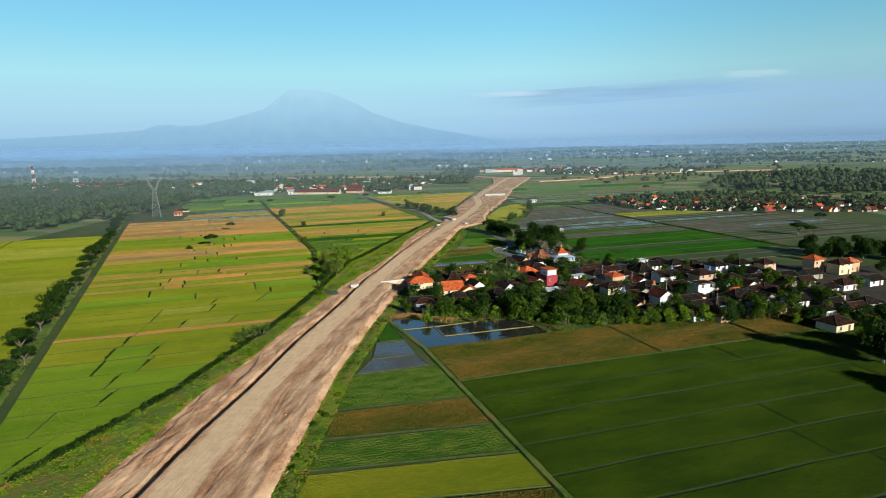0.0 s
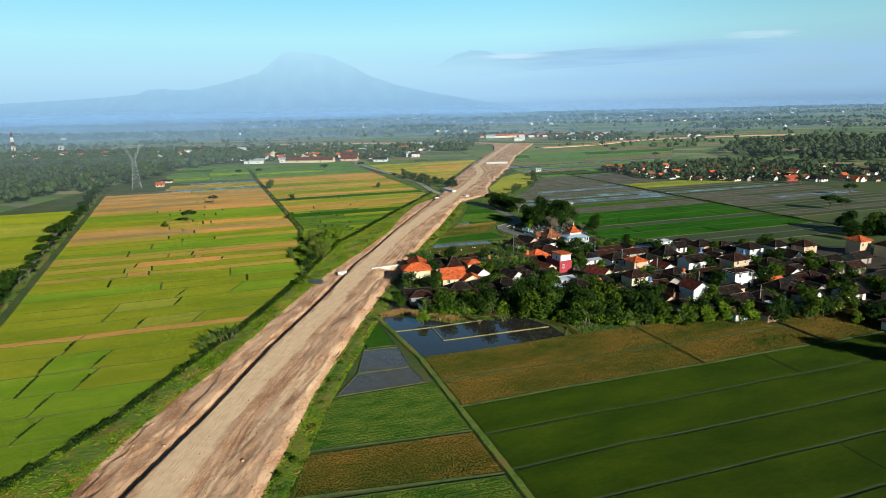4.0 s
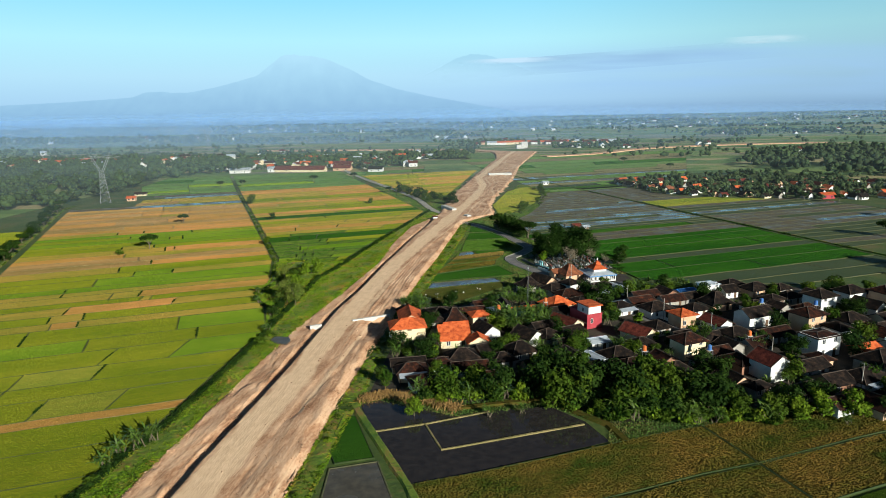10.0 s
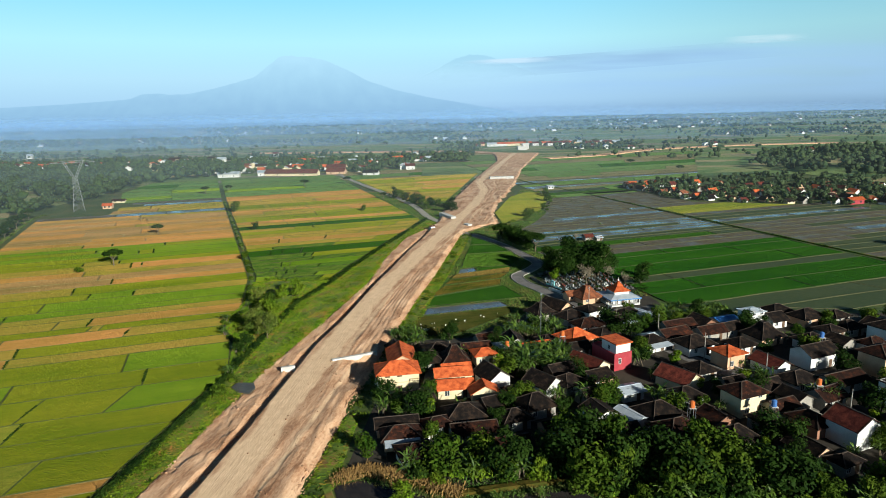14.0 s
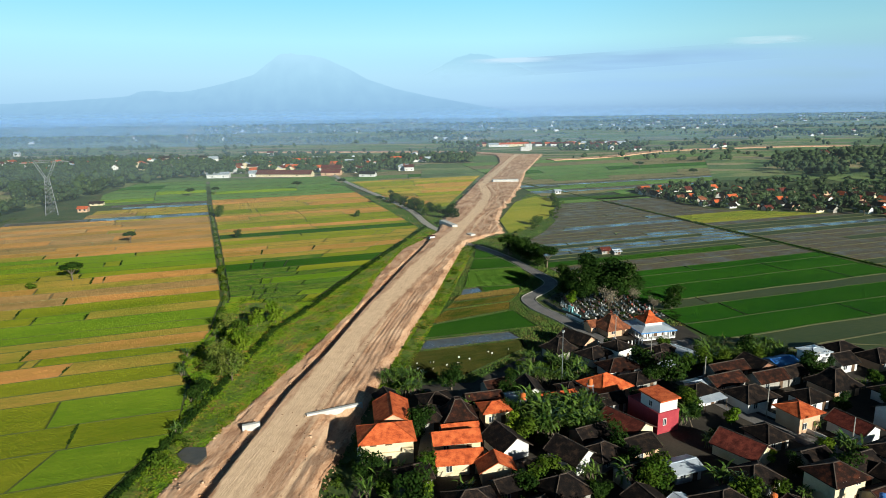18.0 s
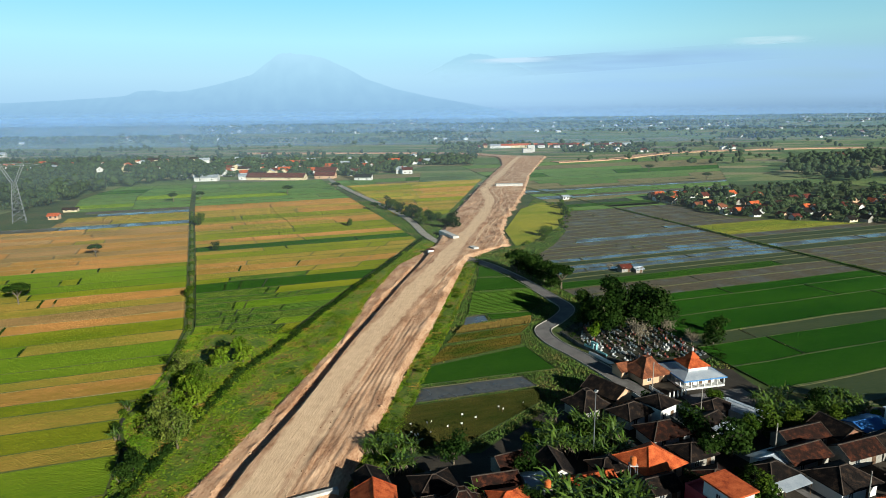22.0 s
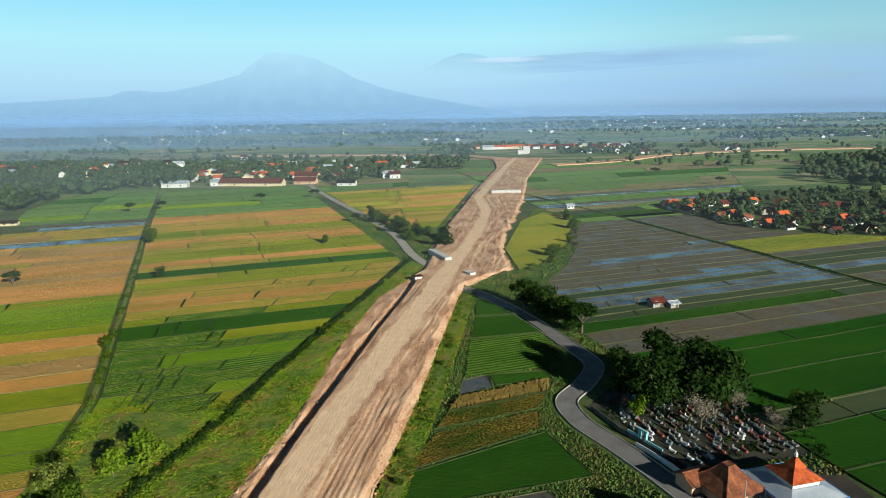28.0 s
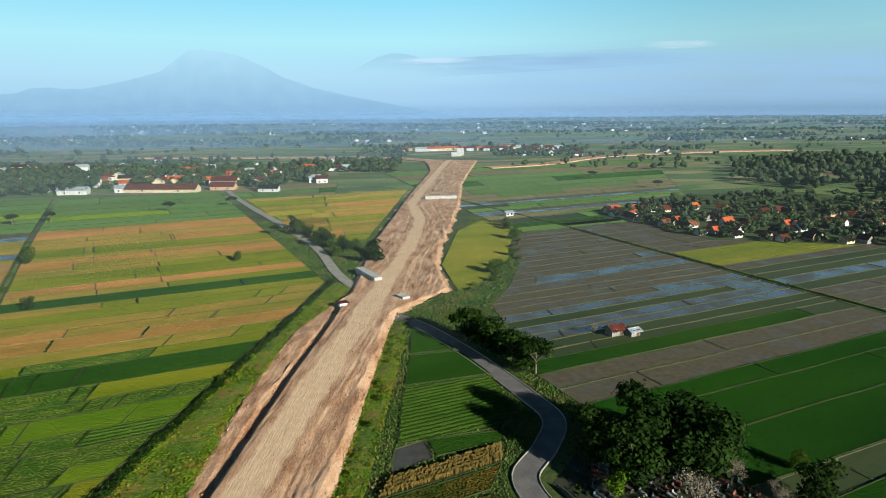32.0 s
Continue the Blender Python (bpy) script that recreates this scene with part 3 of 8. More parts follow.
for v0, v1, code in left_bands:
    band(v0, v1, code, a_left, a_right, wobble(len(code) - 1, 0.25, 0.8), code)
left_bands = [(130, 139, "bt"), (139, 149, "bb"), (149, 158, "to"), (158, 169, "ott"), (169, 178, "gog"), (178, 188, "gk"), (188, 198, "kgk"), (198, 206, "gk"), (206, 214, "kg"), (214, 224, "ott"), (224, 233, "tt"), (233, 241, "bt"),
              (241, 250, "bb"), (250, 264, "tbt"), (264, 274, "bt"), (274, 284, "tob"), (284, 294, "bt"), (294, 304, "tb"), (304, 314, "bb"), (314, 322.5, "to")]
for v0, v1, code in left_bands:
    band(v0, v1, code, a_left, a_right, wobble(len(code) - 1, 0.3, 0.7), code)
band(323, 336, "p", lambda v: -125, a_right, (0.45,))
band(323, 336, "w", a_left, lambda v: -125.6)
band(336.5, 352, "ob", lambda v: -130, a_right, (0.4,), ("b", "o"))
band(352.5, 370.5, "o", lambda v: -128, a_right, (0.3,))
band(371, 383, "p", lambda v: -113, a_right, (0.5,))
band(383.5, 395, "w", lambda v: -122, a_right)


def b_left(v):
    return u_canal(v) + 1.5


def b_right(v):
    u = 0.0
    for _ in range(14):
        x, y = uv(u, v)
        lim = xc(y) if y < 232 else xc(232) - (y - 232) * 0.36
        u += (lim - x) * 0.7
    return u - 2.5


for v0, v1, code, n in ((97, 104, "vk", 2), (104, 112, "vg", 3), (112, 119, "vk", 4), (119, 126, "dv", 3), (126, 133, "vr", 4), (133, 142, "vk", 3), (142, 149, "v", 4), (149, 158, "vg", 3), (158, 171, "d", 3), (171, 178, "gv", 2),
                        (178, 187, "go", 2), (187, 198, "t", 3), (198, 206, "ot", 3), (206, 215, "o", 2), (215, 225, "og", 2), (225, 233, "go", 2), (233, 244, "d", 1)):
    band(v0, v1, code, b_left, b_right, wobble(n))
for v0, v1, code, n in ((244, 252, "og", 2), (252, 262, "bt", 2), (262, 270, "go", 2), (270, 280, "g", 1), (280, 290, "og", 2), (290, 302, "to", 2), (302, 312, "t", 2), (312, 322, "og", 1), (322, 338, "go", 2), (338, 356, "to", 2),
                        (356, 368, "og", 2), (368, 382, "to", 1), (382, 396, "t", 2), (396, 410, "uk", 1), (410, 430, "u", 1), (430, 450, "uk", 1), (450, 475, "u", 1), (475, 500, "ud", 1), (500, 540, "u", 1)):
    band(v0, v1, code, b_left, b_right, wobble(n))
for v0, v1, code in ((396, 412, "u"), (412, 430, "uk"), (430, 448, "u"), (448, 470, "uk"), (470, 495, "u"), (495, 520, "ud"), (520, 550, "u")):
    band(v0, v1, code, lambda v: float(np.interp(v, [396, 470, 575], [-132, -140, -117])), lambda v: u_canal(v) - 1.5, (0.5,))
# beyond the row of trees
for v0, v1, code in ((20, 60, "g"), (60, 90, "y"), (90, 120, "g"), (120, 160, "g"), (160, 205, "y"), (205, 250, "g"), (-40, 20, "g")):
    band(v0, v1, code, lambda v: u_row(v) - 150, lambda v: u_row(v) - 4, (0.6,))

# fields south of the village
R_PATH = -34.5


def r_left(v):
    return R_PATH


def r_right(v):
    return 175.0


band(-91.8, -76.5, "f", r_left, lambda v: 68, (0.62,))
band(-105.3, -92.2, "f", r_left, lambda v: 68, (0.62,), ("f", "f"))
band(-105.3, -84, "f", lambda v: 69, lambda v: 130)
for i in range(9):
    cut = ((0.385, 0.8), (0.51, 0.8), (0.50, 0.85), (0.29, 0.66), (0.27, 0.6), (0.3, 0.7), (0.4, 0.7), (0.3, 0.6), (0.5, 0.8))[i]
    band(-105.5 - 12.9 * (i + 1), -105.5 - 12.9 * i, "h", r_left, r_right, cut, None, 0.95)
# wedge between earthwork and path
for v0, v1, code in ((-116, -92, "v"), (-132, -117, "f"), (-146, -133, "v"), (-160, -147, "g"), (-176, -161, "f")):
    a = [uv(R_PATH - 1.5, v0), uv(R_PATH - 1.5, v1)]
    y0, y1 = a[0][1] - 7, a[1][1] - 8
    plot([(xr(y0) + 4.5, y0), a[0], a[1], (xr(y1) + 4.5, y1)], code)

# ponds beside the earthwork
plot([(-23.5, -78), (-14.7, -75.6), (-10.6, -88.6), (-23, -92.4)], "p")
plot([(-23, -93.0), (-10.4, -89.2), (-6.6, -98), (-26, -105)], "p")
plot([(-25.3, -70), (-22.8, -76.4), (-15.4, -74.4), (-21.5, -57), (-24.3, -56)], "d")
pond = tagged(new("pond", mesh_from("pond", [(-21.3, -51, .1), (-16.9, -64, .1), (-8.2, -84.3, .1), (31.7, -68.9, .1), (28.5, -60.5, .1), (21.2, -52.3, .1), (9, -54.6, .1), (-.4, -56.8, .1), (-9, -52, .1), (-16, -49, .1)],
                                   [tuple(range(10))], M["pond"])), "dark still fish pond split by narrow earth bunds", "pond", kind="structure")


def smooth_line(pts, n=6):
    out = []
    P = [Vector(p) for p in pts]
    for i in range(len(P) - 1):
        p0, p1, p2, p3 = P[max(0, i - 1)], P[i], P[i + 1], P[min(len(P) - 1, i + 2)]
        for k in range(n):
            t = k / n
            out.append(tuple(0.5 * ((2 * p1) + (p2 - p0) * t + (2 * p0 - 5 * p1 + 4 * p2 - p3) * t * t + (3 * p1 - p0 - 3 * p2 + p3) * t ** 3)))
    out.append(tuple(P[-1]))
    return out


def ridge(name, pts, w, h, mat, label, cat, kind="structure", parent=None):
    """A low bank along a line."""
    vs, fs = [], []
    dense = []
    for a, b in zip(pts, pts[1:]):
        n = max(1, int((Vector(b) - Vector(a)).length / 2.5))
        dense += [tuple(Vector(a).lerp(Vector(b), i / n)) for i in range(n)]
    dense.append(tuple(pts[-1]))
    for i, p in enumerate(dense):
        a, b = Vector(dense[max(0, i - 1)]), Vector(dense[min(len(dense) - 1, i + 1)])
        t = (b - a).normalized()
        s = Vector((-t.y, t.x))
        p = Vector(p)
        k = 1 + 0.35 * noise.noise((p.x * 0.4, p.y * 0.4, 2))
        for o, z in ((-0.5, 0.0), (-0.28, h), (0.28, h), (0.5, 0.0)):
            q = p + s * o * w * k
            vs.append((q.x, q.y, z * (1 + 0.3 * noise.noise((q.x, q.y, 6))) if z else 0))
    for i in range(len(dense) - 1):
        k = 4 * i
        fs += [(k + q, k + 1 + q, k + 5 + q, k + 4 + q) for q in range(3)]
    me = mesh_from(name, vs, fs, mat)
    if parent:
        return part(name, me, parent, label)
    return tagged(new(name, me), label, cat, kind=kind)


for pts in ([(-17, -64), (-6, -60.8), (9, -55)], [(-6, -60.8), (-2.3, -71.5), (28, -61.7)]):
    ridge("pond_bund", pts, 0.7, 0.3, M["bund_dry"], "narrow earth bund across the pond", "bund")
ridge("pond_bank", [(-23, -50), (-16, -46.8), (-8, -49.5), (0, -54), (9, -52), (21, -49.5), (33, -62), (35, -69)], 2.2, 0.5, M["f"], "weedy dry bank round the pond", "bank")
ridge("field_path", [(-22.5, -52), uv(R_PATH - .6, -77), uv(R_PATH - .6, -100), uv(R_PATH - .6, -190)], 2.0, 0.5, M["verge"], "narrow grassy footpath between the paddies", "path")

# between earthwork and village road
plot([(-14, 25), (2, 27), (20, 46), (20, 52.5), (-13, 42.5)], "n")
plot([(-12, 52), (-13, 44), (20, 54), (17, 60)], "p")
plot([(-10, 64), (-12, 53.5), (16.5, 61.5), (26, 64), (20, 80)], "d")
plot([(-2, 80), (-8, 66), (19, 81), (20, 89)], "f")
plot([(0.3, 88.8), (-2, 82), (20, 90.5), (23.5, 98)], "f")
plot([(2.8, 95.2), (0.6, 89.6), (24, 99), (25, 105)], "c")
plot([(4.1, 106), (3.2, 97.8), (11.3, 101.8), (10.1, 108.9)], "p")
plot([(10.9, 108.6), (12, 102.4), (25.3, 106.4), (26, 110.6)], "d")
plot([(7.2, 133), (4.8, 107.4), (26, 112), (30.5, 120), (29, 137.6)], "r")
plot([(10, 153), (7.6, 134.6), (28.8, 139), (23.5, 155)], "d")
plot([(11.5, 172), (10.2, 154.6), (23, 156.6), (15.5, 170)], "d")

# ground beyond the village
def e_left(v):
    return float(np.interp(v, [0, 6, 19, 28, 42, 60, 75, 90, 117, 145, 170, 186, 216, 240, 275], [125, 108, 88.5, 86, 88, 88.5, 86, 82, 82.5, 93, 100, 116, 140, 148, 176]))


for v0, v1, code, n in ((0, 12, "q", 1), (12, 24, "q", 1), (24, 38, "e", 1), (38, 52, "e", 1), (52, 60, "q", 1), (60, 76, "e", 1), (76, 90, "e", 1)):
    band(v0, v1, code, e_left, lambda v: 206, wobble(n))
for v0, v1, code, n in ((90, 98, "e", 1), (98, 107, "w", 1), (107, 116, "w", 1), (116, 124, "dq", 1), (124, 129, "q", 1), (129, 135, "q", 1), (135, 141, "qp", 1), (141, 147, "p", 1), (147, 153, "qp", 1),
                        (153, 159, "p", 1), (159, 165, "wp", 1), (165, 171, "w", 1), (171, 178, "w", 1)):
    band(v0, v1, code, e_left, lambda v: 207, wobble(n))
for i in range(12):
    band(178 + 8 * i, 186 + 8 * i, "wwwp" if i < 4 else "w", e_left, lambda v: 208, wobble(1) if i % 2 else ())
for i in range(17):
    band(40 + 8 * i, 48 + 8 * i, "qwp" if i > 6 else "qw", lambda v: 211, lambda v: 330, wobble(1) if i % 2 else ())
for v0, v1, code, n in ((176, 190, "y", 1), (190, 203, "y", 0), (203, 215, "w", 1), (215, 226, "w", 1), (226, 240, "w", 1), (240, 252, "w", 1), (252, 264, "w", 0), (264, 280, "w", 1), (280, 296, "u", 1)):
    band(v0, v1, code, lambda v: 211, lambda v: float(np.interp(v, [176, 200, 212], [300, 272, 252])), wobble(n))
for v0, v1, code, n in ((275, 288, "u", 1), (288, 300, "du", 1), (300, 315, "uq", 2), (315, 330, "su", 2), (330, 338, "p", 2), (338, 345, "wp", 2), (345, 358, "su", 2), (358, 370, "uq", 2), (370, 378, "p", 2), (378, 385, "wp", 2),
                        (385, 400, "s", 2), (400, 420, "su", 2), (420, 445, "us", 2), (445, 470, "ud", 2), (470, 505, "ud", 2), (505, 540, "us", 2), (540, 580, "us", 2), (580, 620, "u", 2)):
    band(v0, v1, code, lambda v: 175 + (v - 275) * 0.15, lambda v: (250 if v < 330 else 310) + (v - 275) * (0.1 if v < 330 else 0.8), wobble(n))
for v0, v1, code, n in ((300, 315, "o", 1), (315, 330, "og", 1), (330, 350, "to", 2), (350, 370, "tu", 2), (370, 390, "ou", 2), (390, 410, "ou", 2), (410, 435, "us", 2), (435, 460, "uo", 2), (460, 490, "us", 2), (490, 520, "ud", 2), (520, 560, "us", 2)):
    band(v0, v1, code, lambda v: 68 - (v - 300) * 0.02, lambda v: 78 + (v - 300) * 0.32, wobble(n))
# rough grass mound beside the cut
plot([(29, 252), (31, 212), (38, 217), (60, 262), (68, 294), (79, 338), (64, 358), (46, 328)], "y")

# grass verges on both sides of the earthwork
def verge(name, lo, hi, y0, y1, label, step):
    ys = np.arange(y0, y1 + 0.1, 7.0)
    L, R = [(lo(float(y)), float(y)) for y in ys], [(hi(float(y)), float(y)) for y in ys]
    poly = R + L[::-1]
    vs, fs = [], []
    for (x0, y), (x1, _) in zip(L, R):
        for i in range(5):
            x = x0 + (x1 - x0) * i / 4
            vs.append((x, y, 0.07 + (0.25 * noise.noise((x * 0.2, y * 0.2, 5)) + 0.25 if 0 < i < 4 else 0)))
    for j in range(len(ys) - 1):
        for i in range(4):
            k = 5 * j + i
            fs.append((k, k + 1, k + 6, k + 5))
    ob = tagged(new(name, mesh_from(name, vs, fs, M["verge"], True)), label, "grass verge", kind="structure")
    blades("grass", poly, "verge", step, ob, 0.1)
    return ob


verge("grass_verge", lambda y: xc(y) - 0.5, lambda y: xl(y) + 0.8 + 1.6 * noise.noise((y * 0.12, 2, 2)), -166, 226, "rough green and rust grass along the earthwork", 0.36)
verge("grass_verge", lambda y: xr(y) - 0.2, lambda y: xr(y) + 4.6, -166, -52, "rough green grass strip beside the earthwork", 0.36)
verge("grass_verge", lambda y: xr(y) - 0.2, lambda y: xr(y) + 5.2, 12, 180, "rough green grass strip beside the earthwork", 0.36)
verge("grass_verge", lambda y: xr(y) + 0.2, lambda y: -21.0 + (y + 50) * 0.03, -52, -18, "rough green grass between earthwork and village", 0.6)
verge("grass_verge", lambda y: float(np.interp(y, [0, 25, 40, 60, 97], [-57, -63, -72, -72, -79])) - 1.0, lambda y: xc(y) + 0.2, 0, 97, "overgrown green scrub by the stream", 0.38)
ridge("stream_ditch", [(xc(y) + 0.5, y) for y in range(-160, 232, 8)], 1.6, 0.12, M["ditch_mud"], "dark muddy stream along the hedge", "stream")

# a winding side ditch between the stream and the paddies
SIDE = [(-68, 60), (-68.7, 55.1), (-70.5, 49.4), (-71.5, 42.5), (-71.4, 37.6), (-68.8, 30.9), (-63.6, 24.5), (-60.1, 18.1), (-58.4, 11.2), (-57.3, 4.9), (-55.9, -2.5), (-55, -10)]
ridge("side_ditch", smooth_line(SIDE), 1.0, 0.30, M["ditch_mud"], "dark winding muddy side ditch", "ditch")

# irrigation lines
ridge("canal_hedge", [uv(209.5, 20), uv(209.5, 290), uv(204, 420)], 1.5, 0.6, M["verge"], "weedy irrigation bank between wet paddies", "bank")
canal = ridge("canal_hedge", [uv(u_canal(v), v) for v in (60, 80, 118, 186, 280, 372)], 1.5, 0.4, M["verge"], "weedy irrigation bank between paddies", "bank")

# lanes
def lane(name, pts, w, mat, label, cat, z=0.12):
    vs, fs = [], []
    for i, p in enumerate(pts):
        a, b = Vector(pts[max(0, i - 1)]), Vector(pts[min(len(pts) - 1, i + 1)])
        t = (b - a).normalized()
        s = Vector((-t.y, t.x))
        p = Vector(p)
        for o in (-0.5, 0.5):
            q = p + s * o * w
            vs += [(q.x, q.y, 0), (q.x, q.y, z)]
    for i in range(len(pts) - 1):
        k = 4 * i
        fs += [(k, k + 4, k + 5, k + 1), (k + 1, k + 5, k + 7, k + 3), (k + 3, k + 7, k + 6, k + 2)]
    return tagged(new(name, mesh_from(name, vs, fs, mat)), label, cat, kind="structure")


VROAD = smooth_line([(4, 190), (15, 176), (26, 152), (35, 126), (37.8, 114), (33, 103), (27, 94), (28, 84), (33, 74), (38, 63), (43, 50), (48, 36), (56, 22), (63, 6), (72, -8)])
lane("village_road", VROAD, 4.6, M["asphalt"], "narrow winding grey asphalt village road", "road")
FARM = smooth_line([(1, 206), (-12.8, 240), (-26, 294), (-50, 358), (-80, 430), (-108, 504), (-125, 560)])
lane("farm_lane", FARM, 4.2, M["lane"], "pale concrete farm lane", "lane", 0.45)
# paddies between the farm lane and the earthwork
lane_y, lane_x = [p[1] for p in FARM], [p[0] for p in FARM]
for i in range(12):
    row = []
    for y in (304 + 14 * i, 318 + 14 * i):
        a = float(np.interp(y, lane_y, lane_x)) + 4.5
        b = 0.0
        for _ in range(12):
            b = xl(y + 0.344 * (b - a)) - 4
        row.append((a, y + 0.12, b, y + 0.344 * (b - a)))
    cut = rnd.uniform(0.3, 0.7)
    (a0, y0, b0, z0), (a1, y1, b1, z1) = row
    m0, m1 = (a0 + (b0 - a0) * cut, y0 + (z0 - y0) * cut), (a1 + (b1 - a1) * cut, y1 + (z1 - y1) * cut)
    plot([(a0, y0), m0, (m1[0], m1[1] - 0.25), (a1, y1 - 0.25)], rnd.choice("ogotog"))
    plot([(m0[0] + 0.2, m0[1]), (b0, z0), (b1, z1 - 0.25), (m1[0] + 0.2, m1[1] - 0.25)], rnd.choice("otogoy"))
lane("village_alley", smooth_line([(72, -8), (80, -30), (92, -48), (108, -62), (135, -66)]), 3.5, M["lane"], "narrow village alley", "lane")
lane("village_alley", smooth_line([(-5, 6), (-6, -14), (-7, -30), (-2, -40)]), 2.6, M["lane"], "narrow village alley", "lane")
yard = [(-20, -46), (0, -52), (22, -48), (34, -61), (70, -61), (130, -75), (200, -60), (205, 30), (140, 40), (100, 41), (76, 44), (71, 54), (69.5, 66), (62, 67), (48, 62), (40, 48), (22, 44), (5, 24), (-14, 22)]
tagged(new("village_ground", mesh_from("village_ground", [(x, y, 0.06) for x, y in yard], [tuple(range(len(yard)))], M["shade_toned_earth"])), "bare earth between the village houses, darkened to paint their shade", "ground", kind="structure")


def rough_grass(name, poly, step, label):
    """Weeds over the bare ground that no plot, road or earthwork takes."""
    P = np.array(poly)
    (ax, ay), (bx, by) = P.min(0), P.max(0)
    gx, gy = np.meshgrid(np.arange(ax, bx, step), np.arange(ay, by, step))
    px = gx.ravel() + blade_rng.uniform(-0.5, 0.5, gx.size) * step
    py = gy.ravel() + blade_rng.uniform(-0.5, 0.5, gx.size) * step
    k = in_poly(px, py, [tuple(q) for q in poly])
    for q in PLOTS + [[(31, 91), (40, 71.5), (45, 66), (68, 70), (76, 84), (68, 102), (48, 106), (38, 100)]]:
        Q = np.array(q)
        if Q[:, 0].max() > ax and Q[:, 0].min() < bx and Q[:, 1].max() > ay and Q[:, 1].min() < by:
            k &= ~in_poly(px, py, q)
    for q in VROAD + FARM:
        k &= np.hypot(px - q[0], py - q[1]) > 3.3
    px, py = px[k], py[k]
    k = np.array([not xl(b) - 0.5 < a < xr(b) + 0.5 for a, b in zip(px.tolist(), py.tolist())], bool)
    px, py = px[k], py[k]
    n = len(px)
    h = blade_rng.uniform(0.18, 0.42, n) * (1 + 0.8 * (blade_rng.random(n) < 0.08))
    w = step * blade_rng.uniform(0.25, 0.5, n)
    a = blade_rng.uniform(0, np.pi, n)
    cx, cy = np.cos(a) * w, np.sin(a) * w
    tx, ty = blade_rng.normal(size=n) * 0.3 * h, blade_rng.normal(size=n) * 0.3 * h
    z = np.full(n, 0.0)
    co = np.stack([np.stack([px - cx * 0.7, py - cy * 0.7, z], 1), np.stack([px + cx * 0.7, py + cy * 0.7, z], 1),
                   np.stack([px + cx + tx, py + cy + ty, z + h], 1), np.stack([px - cx + tx, py - cy + ty, z + h * 0.9], 1)], 1).reshape(-1, 3)
    return tagged(new(name, tri_soup(name, co, np.arange(len(co)).reshape(-1, 4), M["blade_weed"])), label, "grass", kind="stuff")


rough_grass("weeds", [(-24, -46), (-8, -50), (20, -46), (36, -58), (72, -58), (72, -80), (30, -74), (33, -63), (22, -53), (0, -57.5), (-16, -50)], 0.34, "dark rough weeds on the bank behind the pond")
rough_grass("weeds", [(-20, 24), (4, 24), (24, 45), (42, 52), (33, 74), (24, 92), (36, 112), (32, 134), (8, 186), (-2, 150)], 0.42, "dark rough weeds beside the village road")
rough_grass("weeds", [(44, 66), (92, 60), (92, 104), (88, 130), (60, 150), (40, 190), (34, 214), (4, 200), (16, 178), (30, 150), (38, 124), (36, 108)], 0.46, "dark rough weeds behind the cemetery")
rough_grass("weeds", [(-70, 372), (-24, 250), (-15, 206), (-4, 206), (-4, 250), (8, 330), (10, 372)], 0.55, "dark rough weeds beside the farm lane")
rough_grass("weeds", [(30, 200), (40, 190), (104, 190), (110, 260), (90, 370), (60, 372), (30, 250)], 0.6, "dark rough weeds along the cut")

# ---- trees ----
M["bark"] = material("bark", (0.10, 0.075, 0.05), (0.20, 0.16, 0.11), 1.5, 9, bump=0.6, dist=0.05)
M["leaf_a"] = material("leaf_dark", (0.006, 0.022, 0.003), (0.027, 0.056, 0.007), 0.12, 0.8, rough=0.75, spec=0.05, island=0.3, bump=0.0)
M["leaf_b"] = material("leaf_mid", (0.019, 0.054, 0.004), (0.072, 0.112, 0.009), 0.12, 0.8, rough=0.75, spec=0.05, island=0.28, bump=0.0)
M["leaf_c"] = material("leaf_bright", (0.058, 0.125, 0.006), (0.140, 0.195, 0.013), 0.12, 0.8, rough=0.75, spec=0.05, island=0.35, bump=0.0)
M["leaf_d"] = material("leaf_olive", (0.050, 0.098, 0.010), (0.165, 0.190, 0.032), 0.2, 1.2, rough=0.6, spec=0.1, island=0.35, bump=0.0)
M["leaf_dry"] = material("leaf_dry", (0.13, 0.105, 0.070), (0.25, 0.21, 0.145), 0.3, 2, island=0.3, bump=0.0)
M["leaf_banana"] = material("leaf_banana", (0.026, 0.070, 0.007), (0.095, 0.150, 0.022), 0.3, 2, rough=0.5, spec=0.2, island=0.5, bump=0.0)
M["straw"] = material("dry_reeds", (0.20, 0.12, 0.035), (0.36, 0.21, 0.07), 0.3, 3, island=0.35, bump=0.0)
rng = np.random.default_rng(11)


def leaf_quads(pos, nrm, size, gen):
    """Leaf clumps: one bent quad at each place, facing roughly along nrm."""
    n = len(pos)
    t = gen.normal(size=(n, 3))
    t -= nrm * np.sum(t * nrm, 1, keepdims=True)
    t /= np.linalg.norm(t, axis=1, keepdims=True) + 1e-9
    b = np.cross(nrm, t)
    s = (size * gen.uniform(0.6, 1.35, n))[:, None]
    w = s * gen.uniform(0.45, 0.8, n)[:, None]
    co = np.stack([pos - t * s, pos - b * w + nrm * s * 0.2, pos + t * s, pos + b * w + nrm * s * 0.2], 1).reshape(-1, 3)
    return co, np.arange(4 * n).reshape(n, 4)


